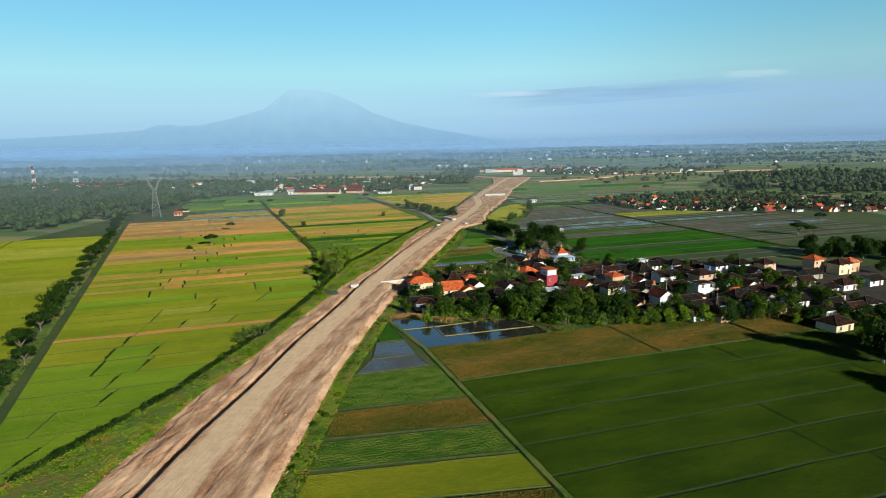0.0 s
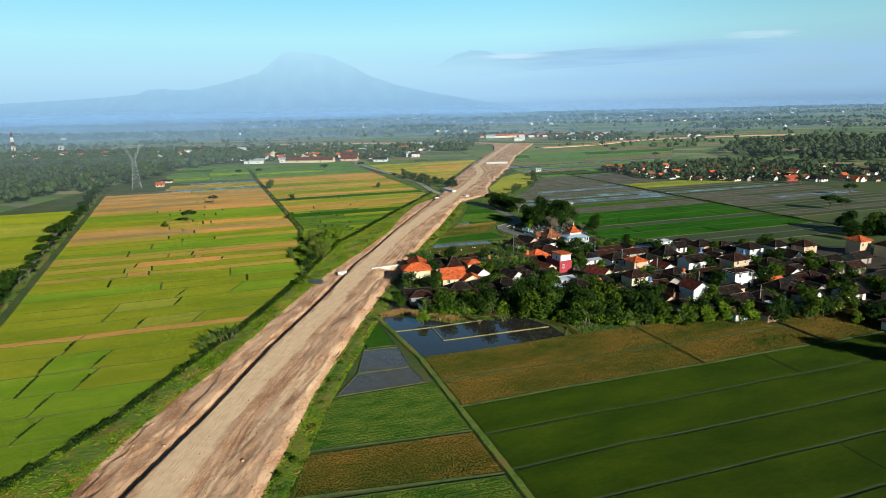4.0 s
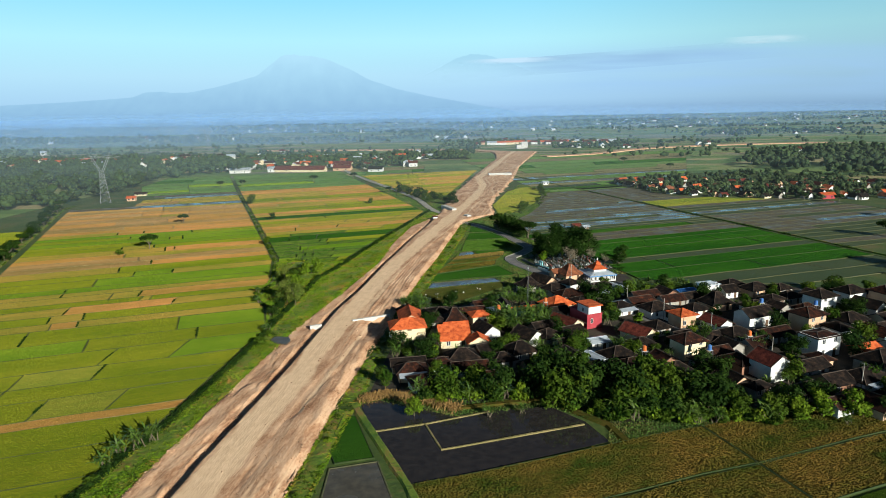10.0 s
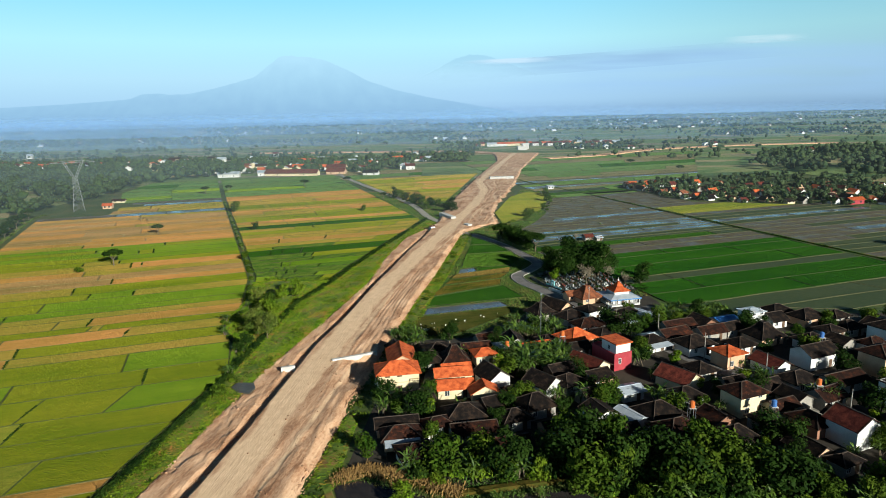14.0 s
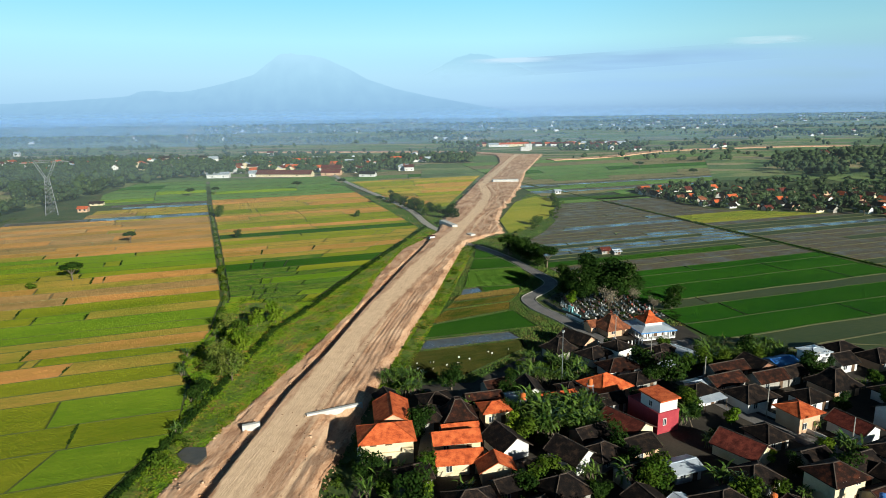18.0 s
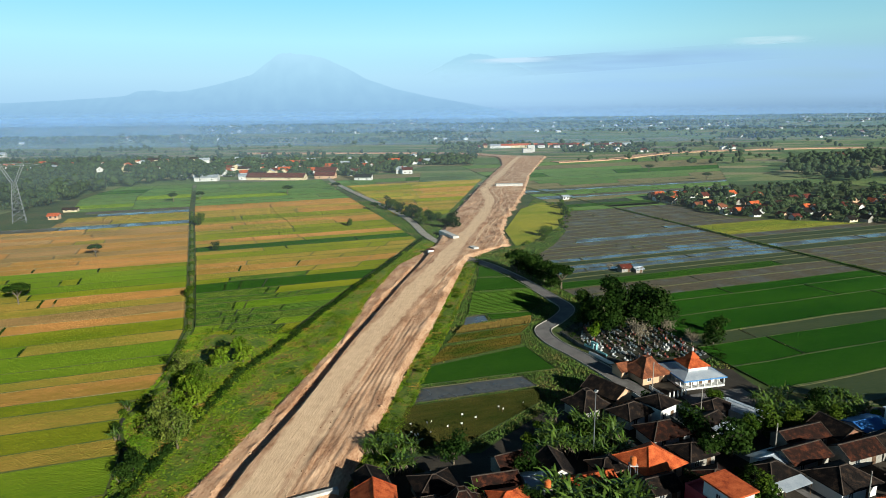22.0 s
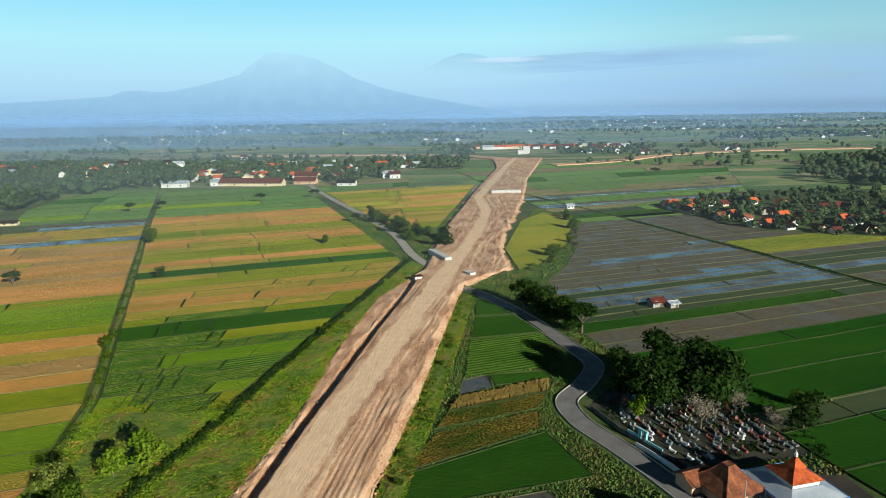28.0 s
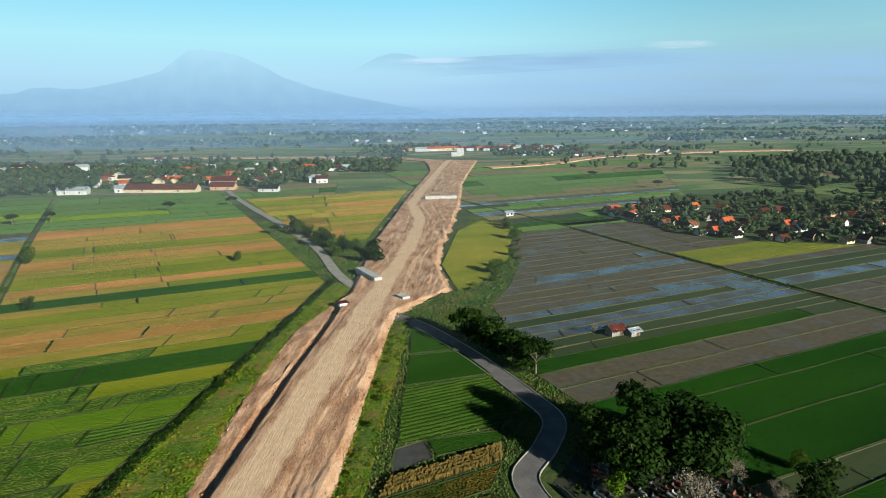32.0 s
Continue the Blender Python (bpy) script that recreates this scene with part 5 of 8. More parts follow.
M["roof_orange"] = material("orange_tiles", (0.30, 0.050, 0.016), (0.70, 0.165, 0.050), 0.9, 6, c3=(0.56, 0.110, 0.032), spec=0.15, bump=0.8, dist=0.06, stripes=(2, 0.16, 0.6), obj=0.15)
M["roof_terracotta"] = material("terracotta_tiles", (0.085, 0.030, 0.016), (0.38, 0.120, 0.045), 0.8, 6, c3=(0.21, 0.066, 0.028), bump=0.8, dist=0.06, stripes=(2, 0.16, 0.6), obj=0.15)
M["roof_tin"] = material("corrugated_tin", (0.45, 0.52, 0.60), (0.66, 0.72, 0.78), 0.4, 4, rough=0.45, bump=0.6, dist=0.04, stripes=(0, 0.25, 0.8), metal=0.3)
M["roof_blue"] = material("blue_tin", (0.03, 0.16, 0.50), (0.06, 0.26, 0.65), 0.4, 4, rough=0.45, bump=0.6, dist=0.04, stripes=(0, 0.25, 0.8))
M["wall_white"] = material("white_render", (0.62, 0.61, 0.58), (0.82, 0.81, 0.78), 0.35, 4, bump=0.15, dist=0.02)
M["wall_cream"] = material("cream_render", (0.62, 0.50, 0.30), (0.80, 0.68, 0.46), 0.35, 4, bump=0.15, dist=0.02)
M["wall_peach"] = material("peach_render", (0.56, 0.33, 0.20), (0.72, 0.47, 0.30), 0.35, 4, bump=0.15, dist=0.02)
M["wall_red"] = material("crimson_render", (0.32, 0.03, 0.045), (0.45, 0.06, 0.07), 0.35, 4, bump=0.15, dist=0.02)
M["wall_grey"] = material("bare_render", (0.25, 0.23, 0.20), (0.42, 0.39, 0.34), 0.35, 4, bump=0.2, dist=0.03)
M["wall_brick"] = material("brick_wall", (0.22, 0.10, 0.06), (0.36, 0.18, 0.11), 0.5, 6, bump=0.5, dist=0.03, stripes=(2, 0.08, 0.5))
M["wood"] = material("dark_wood", (0.08, 0.045, 0.025), (0.16, 0.095, 0.055), 0.8, 9, bump=0.2, dist=0.02)
M["glass"] = water("window_glass", (0.02, 0.025, 0.03), 0.1)
M["trim_blue"] = material("blue_paint", (0.05, 0.20, 0.48), (0.09, 0.28, 0.58), 0.6, 6, bump=0.1, dist=0.01, rough=0.6)
M["ridge"] = material("ridge_mortar", (0.030, 0.022, 0.018), (0.10, 0.070, 0.050), 0.8, 7, bump=0.3, dist=0.03)


def hip_roof(w, d, z, rise, over, ridge_len=None, joglo=False, thick=0.14):
    """Hipped roof over a w x d plan, eaves at z. Returns shapes of the tiles and of the ridge caps."""
    a, b = w / 2 + over, d / 2 + over
    if ridge_len is None:
        ridge_len = max(0.0, w - d) if w >= d else max(0.0, d - w)
    along = w >= d
    r = ridge_len / 2 + 0.05
    tops = [(-r, 0, z + rise), (r, 0, z + rise)] if along else [(0, -r, z + rise), (0, r, z + rise)]
    ez = z - over * 0.28
    e = [(-a, -b, ez), (a, -b, ez), (a, b, ez), (-a, b, ez)]
    if joglo:
        k, km = 0.5, 0.42
        mid = [(x * k, y * k, z + rise * km) for x, y, _ in e]
        k2 = 0.16
        top = [(x * k2, y * k2, z + rise) for x, y, _ in e]
        v = e + mid + top
        f = [(i, (i + 1) % 4, 4 + (i + 1) % 4, 4 + i) for i in range(4)] + [(4 + i, 4 + (i + 1) % 4, 8 + (i + 1) % 4, 8 + i) for i in range(4)] + [(8, 9, 10, 11)]
        caps = [beam(e[i], mid[i], 0.11, 4) for i in range(4)] + [beam(mid[i], top[i], 0.11, 4) for i in range(4)] + [beam(top[i], top[(i + 1) % 4], 0.12, 4) for i in range(4)]
    else:
        v = e + tops
        if along:
            f = [(0, 1, 5, 4), (1, 2, 5), (2, 3, 4, 5), (3, 0, 4)]
            hips = [(0, 4), (3, 4), (1, 5), (2, 5)]
        else:
            f = [(0, 1, 4), (1, 2, 5, 4), (2, 3, 5), (3, 0, 4, 5)]
            hips = [(0, 4), (1, 4), (2, 5), (3, 5)]
        caps = [beam(v[i], v[j], 0.11, 4) for i, j in hips] + [beam(tops[0], tops[1], 0.13, 4)]
    n = len(v)
    v2 = list(v) + [(x, y, zz - thick) for x, y, zz in v]
    f2 = list(f) + [tuple(i + n for i in reversed(q)) for q in f] + [(i, n + i, n + (i + 1) % 4, (i + 1) % 4) for i in range(4)]
    return (v2, f2), caps, None


def gable_roof(w, d, z, rise, over, thick=0.14):
    """Gabled roof, ridge along x."""
    a, b = w / 2 + over * 0.7, d / 2 + over
    ez = z - over * rise / (d / 2)
    v = [(-a, -b, ez), (a, -b, ez), (a, 0, z + rise), (-a, 0, z + rise), (a, b, ez), (-a, b, ez)]
    n = 6
    v2 = v + [(x, y, zz - thick) for x, y, zz in v]
    f = [(0, 1, 2, 3), (3, 2, 4, 5), (9, 8, 7, 6), (11, 10, 8, 9), (0, 6, 7, 1), (4, 10, 11, 5), (1, 7, 8, 2), (2, 8, 10, 4), (0, 3, 9, 6), (3, 5, 11, 9)]
    caps = [beam(v[3], v[2], 0.13, 4), beam(v[0], v[3], 0.08, 4), beam(v[5], v[3], 0.08, 4), beam(v[1], v[2], 0.08, 4), beam(v[4], v[2], 0.08, 4)]
    g = ([(-w / 2, -d / 2, z), (-w / 2, d / 2, z), (-w / 2, 0, z + rise - 0.1), (-w / 2 + 0.12, -d / 2, z), (-w / 2 + 0.12, d / 2, z), (-w / 2 + 0.12, 0, z + rise - 0.1)], [(2, 1, 0), (3, 4, 5), (0, 1, 4, 3), (1, 2, 5, 4), (2, 0, 3, 5)])
    g2 = ([(-x, y, zz) for x, y, zz in g[0]], [tuple(reversed(q)) for q in g[1]])
    return (v2, f), caps, (g, g2)


def opening(parent, x, y, z, w, h, face, kind="window", frame_mat="wall_white"):
    """A framed window or a door on a wall; face: -1 on the -y side, 1 on +y, 2 on +x, -2 on -x."""
    rot = {-1: 0, 2: 90, 1: 180, -2: 270}[face]
    m = pose(x, y, z, 0, 0, rot)
    t = 0.07
    if kind == "door":
        dr = part("door", mesh_from("door", *box(-w / 2, -0.06, 0, w / 2, 0.02, h), M["wood"]), parent, "dark wooden door", m)
        return dr
    fr = joined(box(-w / 2 - t, -0.09, -t, w / 2 + t, 0.02, 0), box(-w / 2 - t, -0.09, h, w / 2 + t, 0.02, h + t), box(-w / 2 - t, -0.09, 0, -w / 2, 0.02, h),
                box(w / 2, -0.09, 0, w / 2 + t, 0.02, h), box(-0.04, -0.07, 0, 0.04, 0.02, h))
    win = part("window", mesh_from("window", *fr, M[frame_mat]), parent, "", m)
    part("pane", mesh_from("pane", *box(-w / 2, -0.03, 0, w / 2, 0.0, h), M["glass"]), win)
    return win


ROOF_WORD = {"roof_dark": "weathered dark tile", "roof_brown": "brown tile", "roof_red": "maroon tile", "roof_orange": "bright orange tile", "roof_terracotta": "terracotta tile", "roof_tin": "pale corrugated tin", "roof_blue": "blue tin"}
WALL_WORD = {"wall_white": "white walls", "wall_cream": "cream walls", "wall_peach": "peach walls", "wall_grey": "bare grey walls", "wall_brick": "brick walls", "wall_red": "crimson walls"}


HOMES = []


def house(x, y, w, d, h=3.0, roof="dark", wall="white", shape="hip", rot=19.0, rise=None, over=0.7, name="house", awning=None, front=True, k=0.88):
    """A village house: walls, tiled roof, ridge caps, gables, door and windows. w along its own x."""
    rm, wm = "roof_" + roof, "wall_" + wall
    w, d, h = w * k, d * k, h * (0.5 + 0.5 * k)
    rise = rise * k if rise else rise
    HOMES.append((x, y, max(w, d) * 0.5))
    rise = min(w, d) * 0.30 if rise is None else rise
    form = {"hip": "hipped", "gable": "gabled", "joglo": "tall tiered", "flat": "shallow"}[shape]
    e = empty(name, pose(x, y, 0.06, 0, 0, rot), f"{'two-storey ' if h > 4.5 else ''}house with {ROOF_WORD[rm]} {form} roof, {WALL_WORD[wm]}", "house", "village houses")
    part("wall", mesh_from("wall", *box(-w / 2, -d / 2, 0, w / 2, d / 2, h), M[wm]), e)
    if shape == "gable":
        tiles, caps, ends = gable_roof(w, d, h, rise, over)
        for end in ends:
            part("gable", mesh_from("gable", *end, M[wm]), e)
    elif shape == "flat":
        tiles, caps, ends = hip_roof(w, d, h, 0.5, over * 0.5, None)
    else:
        tiles, caps, ends = hip_roof(w, d, h, rise, over, None, shape == "joglo")
    rf = part("roof", mesh_from("roof", *tiles, M[rm]), e)
    for cap in caps:
        part("ridge_cap", mesh_from("ridge_cap", *cap, M["ridge"] if roof in ("dark", "brown", "red") else M[rm]), rf)
    storeys = 2 if h > 4.5 else 1
    for s in range(storeys):
        z = 0.9 + s * 3.0
        n = max(2, int(w / 3.2))
        for i in range(n if front else 0):
            px = -w / 2 + w * (i + 0.5) / n
            if s == 0 and i == n // 2:
                opening(e, px, -d / 2, 0.05, 1.0, 2.05, -1, "door")
            else:
                opening(e, px, -d / 2, z, 1.0, 1.25, -1)
        n = max(1, int(d / 4))
        for i in range(n):
            opening(e, w / 2, -d / 2 + d * (i + 0.5) / n, z, 0.9, 1.2, 2)
    if awning:
        aw = joined(([(-w / 2, -d / 2 - 2.6, 2.3), (w / 2, -d / 2 - 2.6, 2.3), (w / 2, -d / 2, 2.8), (-w / 2, -d / 2, 2.8), (-w / 2, -d / 2 - 2.6, 2.25), (w / 2, -d / 2 - 2.6, 2.25), (w / 2, -d / 2, 2.75), (-w / 2, -d / 2, 2.75)],
                     [(0, 1, 2, 3), (7, 6, 5, 4), (0, 4, 5, 1), (1, 5, 6, 2), (3, 7, 4, 0)]))
        a = part("awning", mesh_from("awning", *aw, M["roof_" + awning]), e, "pale tin awning" if awning == "tin" else "awning roof")
        for px in (-w / 2 + 0.15, w / 2 - 0.15):
            part("post", mesh_from("post", *beam((px, -d / 2 - 2.45, 0), (px, -d / 2 - 2.45, 2.3), 0.07), M["wood"]), a)
    return e


# western end of the village
h1 = house(-13.0, -9.4, 10.8, 7.5, 5.6, "orange", "cream", "hip", 10, 2.1, front=False, k=1.0)
h1.matrix_basis = h1.matrix_basis @ Matrix.Scale(0.9, 4)
for px in (-2.9, 0.3):
    part("slot_vent", mesh_from("slot_vent", *box(px - 0.7, -3.82, 4.6, px + 0.7, -3.74, 5.0), M["wood"]), h1, "dark ventilation slot")
part("ledge", mesh_from("ledge", *box(-5.4, -4.2, 2.9, 5.4, -3.75, 3.1), M["wall_cream"]), h1)
part("balcony", mesh_from("balcony", *box(-6.2, -4.3, 3.1, -5.42, -3.0, 4.3), M["wall_white"]), h1, "small white balcony")
part("balcony", mesh_from("balcony", *box(3.0, -4.5, 3.1, 5.25, -3.76, 3.9), M["wall_cream"]), h1, "cream balcony front")
opening(h1, -2.6, -3.75, 0.9, 1.2, 1.3, -1)
opening(h1, 0.4, -3.75, 0.05, 1.0, 2.05, -1, "door")
house(-12.8, 0.9, 9.6, 6.2, 4.45, "orange", "peach", "gable", 99, 1.7, k=1.0)
house(-5.6, 2.6, 6.5, 6.5, 2.8, "dark", "grey", "hip", 12, 2.4)
house(0.8, 2.4, 7.5, 7.0, 2.8, "brown", "brick", "joglo", 12, 4.2)
house(6.6, 11.0, 8.5, 4.2, 2.8, "brown", "peach", "gable", 14, 1.2)
house(8.6, 4.6, 6.0, 5.0, 3.6, "orange", "cream", "hip", 14, 1.2)
house(14.0, 11.0, 5.0, 5.0, 2.8, "tin", "white", "gable", 14, 0.9)
house(17.5, 15.0, 8.0, 5.5, 3.0, "dark", "white", "gable", 100, 1.8)
house(22.0, 10.2, 11.0, 4.5, 2.9, "orange", "brick", "gable", 19, 1.1)
house(35.0, 17.0, 9.5, 8.5, 3.0, "orange", "peach", "hip", 30, 2.7)
house(0.3, -7.2, 10.2, 4.6, 3.0, "orange", "cream", "gable", 10, 1.5, 0.4)
house(1.2, -2.6, 8.4, 2.6, 2.8, "orange", "cream", "gable", 10, 0.7, 0.3)
house(0.8, -14.0, 9.6, 5.0, 2.8, "orange", "cream", "gable", 8, 1.5, 0.4)
house(7.4, -17.4, 4.0, 6.4, 3.2, "orange", "cream", "gable", 98, 1.8)
house(10.0, -8.0, 8.0, 6.4, 3.0, "dark", "white", "gable", 118, 2.2)
house(21.8, -12.5, 8.0, 6.2, 3.0, "dark", "white", "gable", 128, 2.0)
house(27.5, -12.2, 7.0, 6.0, 2.8, "dark", "grey", "hip", 38)
house(18.2, -24.0, 8.0, 6.5, 2.9, "dark", "grey", "hip", 25, 2.6)
house(-11.5, -31.5, 9.5, 4.2, 2.8, "dark", "peach", "gable", 10, 1.2)
house(-10.2, -36.6, 8.0, 5.4, 2.9, "brown", "peach", "hip", 10, 1.9, awning="tin")
house(2.6, -27.6, 8.6, 6.6, 2.8, "dark", "white", "hip", 12, 2.2)
house(4.4, -34.0, 10.0, 5.0, 2.6, "brown", "grey", "gable", 10, 1.2)
house(11.5, -40.0, 7.0, 5.0, 2.6, "brown", "white", "gable", 12, 1.3)
house(34.6, -1.8, 10.0, 7.0, 2.9, "red", "cream", "gable", 128, 2.0)
house(13.0, -29.5, 6.5, 5.5, 2.8, "dark", "grey", "hip", 20)

# red tower house
e = empty("tower_house", pose(41.7, 3.2, 0.06, 0, 0, 24), "crimson and white stacked house with a flat orange tile roof", "house", "village houses")
part("lower_wall", mesh_from("lower_wall", *box(-2.7, -4.6, 0, 2.7, 4.6, 4.2), M["wall_red"]), e, "crimson rendered lower walls")
part("parapet", mesh_from("parapet", *joined(box(-2.75, -4.65, 4.2, 2.75, -4.45, 4.6), box(-2.75, 4.45, 4.2, 2.75, 4.65, 4.6), box(-2.75, -4.45, 4.2, -2.55, 4.45, 4.6), box(2.55, -4.45, 4.2, 2.75, 4.45, 4.6)), M["wall_red"]), e)
part("upper_wall", mesh_from("upper_wall", *box(-2.1, -4.3, 4.2, 2.4, 1.4, 6.9), M["wall_white"]), e, "white rendered upper walls")
part("roof", mesh_from("roof", *box(-2.5, -4.8, 6.9, 2.8, 1.9, 7.2), M["roof_orange"]), e, "thin orange roof slab")
opening(e, -1.0, -4.6, 1.8, 0.7, 1.4, -1)
opening(e, 2.4, -2.0, 4.9, 0.8, 1.1, 2)
opening(e, -2.1, -1.6, 4.9, 0.8, 1.1, -2)

# middle of the village
house(55, 13.0, 7.5, 6.0, 2.9, "dark", "white", "hip", 25, awning="tin")
house(63.0, 19.0, 10.0, 5.5, 3.0, "brown", "grey", "gable", 22, 1.4)
house(65.8, 11.0, 9.5, 7.5, 3.0, "dark", "white", "hip", 22)
house(70.9, 1.2, 6.4, 6.4, 4.3, "orange", "peach", "hip", 22, 1.5)
house(54.0, -11.0, 9.5, 6.5, 3.0, "red", "cream", "gable", 128, 2.0)
house(40.6, -17.0, 6.0, 4.5, 2.6, "tin", "white", "gable", 20, 0.7)
house(43.4, -28.6, 8.5, 7.0, 3.0, "dark", "white", "hip", 25, 2.4)
house(45.0, -36.0, 9.5, 7.5, 3.0, "brown", "cream", "hip", 22, 2.2)
house(37.6, -29.6, 7.0, 3.5, 2.7, "tin", "white", "gable", 120, 0.6)
house(63.4, -24.0, 8.0, 6.5, 5.4, "brown", "cream", "hip", 22, 2.0)
house(70.6, -26.0, 7.0, 4.0, 2.8, "brown", "cream", "gable", 22, 1.1)
house(79.7, -3.0, 8.5, 5.5, 3.0, "red", "white", "gable", 115, 1.5)
house(92.4, 0.6, 10.5, 7.0, 4.3, "dark", "white", "gable", 22, 1.9)
house(81.0, -13.0, 8.5, 6.5, 3.0, "dark", "white", "hip", 25, 1.8)
house(91.0, -13.4, 12.0, 6.5, 2.9, "brown", "grey", "gable", 22, 1.5)
house(105.6, -5.0, 8.5, 7.5, 6.0, "brown", "peach", "hip", 25, 2.0)
house(99.0, -23.0, 9.5, 7.0, 6.0, "brown", "white", "flat", 22)
house(88.4, -37.0, 10.0, 6.0, 3.0, "dark", "white", "gable", 22, 1.5)
house(78.4, -38.0, 7.5, 7.0, 5.2, "red", "white", "gable", 112, 2.1)
house(48.4, -46.6, 11.0, 5.5, 3.0, "dark", "white", "gable", 118, 1.6)
house(55.0, -39.6, 7.5, 6.5, 3.0, "dark", "grey", "hip", 22, 2.6)
house(87.4, 17.0, 9.0, 8.0, 2.8, "dark", "peach", "joglo", 22, 3.8)
house(120.0, 14.0, 8.5, 7.5, 5.8, "dark", "white", "hip", 25, 2.0)
house(52.0, -20.6, 7.0, 6.0, 3.0, "dark", "white", "hip", 20)
house(61.0, -6.0, 6.0, 6.5, 2.8, "dark", "grey", "hip", 22)
house(72.0, -16.5, 7.0, 6.0, 2.8, "dark", "grey", "gable", 22, 1.6)
house(98.0, 12.0, 7.5, 6.5, 2.9, "dark", "white", "hip", 22)

# around the mosque and along the northern edge
house(34.6, 46.6, 10.0, 6.5, 3.0, "dark", "peach", "gable", 128, 2.0)
house(28.4, 40.0, 7.5, 7.0, 2.9, "dark", "grey", "joglo", 30, 3.2)
house(37.0, 36.4, 8.0, 6.0, 2.8, "dark", "white", "hip", 35)
house(43.2, 38.2, 6.0, 6.0, 4.2, "dark", "white", "hip", 35, 1.5)
house(41.0, 28.0, 9.5, 6.5, 2.9, "brown", "white", "hip", 20)
house(51.2, 31.5, 6.5, 5.5, 2.8, "dark", "grey", "gable", 35, 1.4, awning="tin")
house(60.6, 37.0, 9.0, 4.0, 2.7, "tin", "white", "gable", 125, 0.6)
house(66.6, 26.0, 11.0, 5.0, 2.9, "brown", "grey", "gable", 20, 1.4)
house(57.0, 17.6, 6.5, 4.5, 2.6, "tin", "white", "gable", 25, 0.6)
house(74.0, 20.5, 9.5, 5.0, 2.9, "brown", "grey", "gable", 20, 1.5)
house(55.2, 38.4, 7.0, 5.0, 2.8, "dark", "grey", "hip", 35)
house(82.4, 30.6, 7.5, 5.0, 2.6, "blue", "white", "gable", 20, 0.7)
house(90.6, 31.0, 6.5, 5.5, 5.2, "tin", "white", "flat", 20)
house(97.0, 30.5, 6.0, 6.0, 2.9, "dark", "white", "gable", 20, 1.8)
house(101.6, 38.0, 8.0, 6.5, 2.9, "dark", "grey", "hip", 20)
house(107.6, 32.0, 9.0, 7.0, 2.9, "dark", "peach", "hip", 22, 2.4)
house(134.6, 22.0, 9.0, 7.0, 4.6, "dark", "white", "hip", 22)
house(144.0, 18.4, 8.0, 7.0, 5.4, "brown", "peach", "hip", 22)
house(134.0, 11.0, 9.0, 7.0, 3.0, "dark", "white", "gable", 120, 2.0)
house(108.0, -34.6, 10.5, 8.5, 3.2, "dark", "grey", "hip", 25, 3.0)
house(110.0, -25.6, 7.0, 5.0, 2.9, "orange", "peach", "gable", 22, 1.1)
house(112.6, -42.0, 8.0, 5.5, 3.0, "brown", "white", "gable", 122, 1.8)
house(126.4, -27.0, 8.0, 6.5, 3.0, "brown", "white", "hip", 25)
house(143.8, 1.6, 11.0, 7.0, 3.0, "dark", "grey", "gable", 22, 1.6)
house(84.6, -57.0, 8.0, 5.5, 3.0, "brown", "white", "gable", 22, 1.4)
house(91.6, -57.4, 8.5, 6.5, 3.0, "brown", "peach", "gable", 118, 1.9, awning="brown")
house(98.0, -44.0, 10.0, 7.0, 3.0, "dark", "white", "hip", 25, 2.4, awning="tin")
house(140.0, -8.0, 9.0, 6.5, 3.0, "dark", "grey", "hip", 22)
house(124.0, -70.0, 9.5, 8.0, 3.2, "brown", "cream", "hip", 25, 2.2)
house(127.0, -40.0, 9.0, 6.5, 3.0, "dark", "white", "gable", 20, 1.6)
house(142.0, -28.0, 9.0, 7.0, 3.0, "dark", "grey", "hip", 25)
house(167.0, 20.0, 7.0, 7.0, 6.6, "orange", "peach", "hip", 22, 2.0)
house(176.0, 15.0, 9.0, 7.0, 5.4, "brown", "cream", "hip", 22)
house(183.5, 20.0, 7.0, 6.5, 5.0, "orange", "peach", "hip", 22)
house(158.0, 6.0, 9.0, 7.0, 3.0, "dark", "grey", "gable", 22, 1.8)
house(160.0, -15.0, 9.0, 7.0, 3.0, "brown", "white", "hip", 22)
house(150.0, -45.0, 9.0, 7.0, 3.0, "dark", "grey", "hip", 22)
house(175.0, -8.0, 9.0, 7.0, 3.0, "dark", "white", "gable", 22, 1.8)
house(120.0, -2.0, 9.0, 7.0, 3.0, "dark", "grey", "hip", 22)
house(121.0, -14.0, 8.0, 6.5, 3.0, "brown", "white", "gable", 112, 1.8)
house(114.0, 22.0, 7.5, 6.0, 3.0, "dark", "grey", "hip", 22)
house(78.0, 10.0, 6.5, 6.0, 2.9, "dark", "white", "hip", 22)

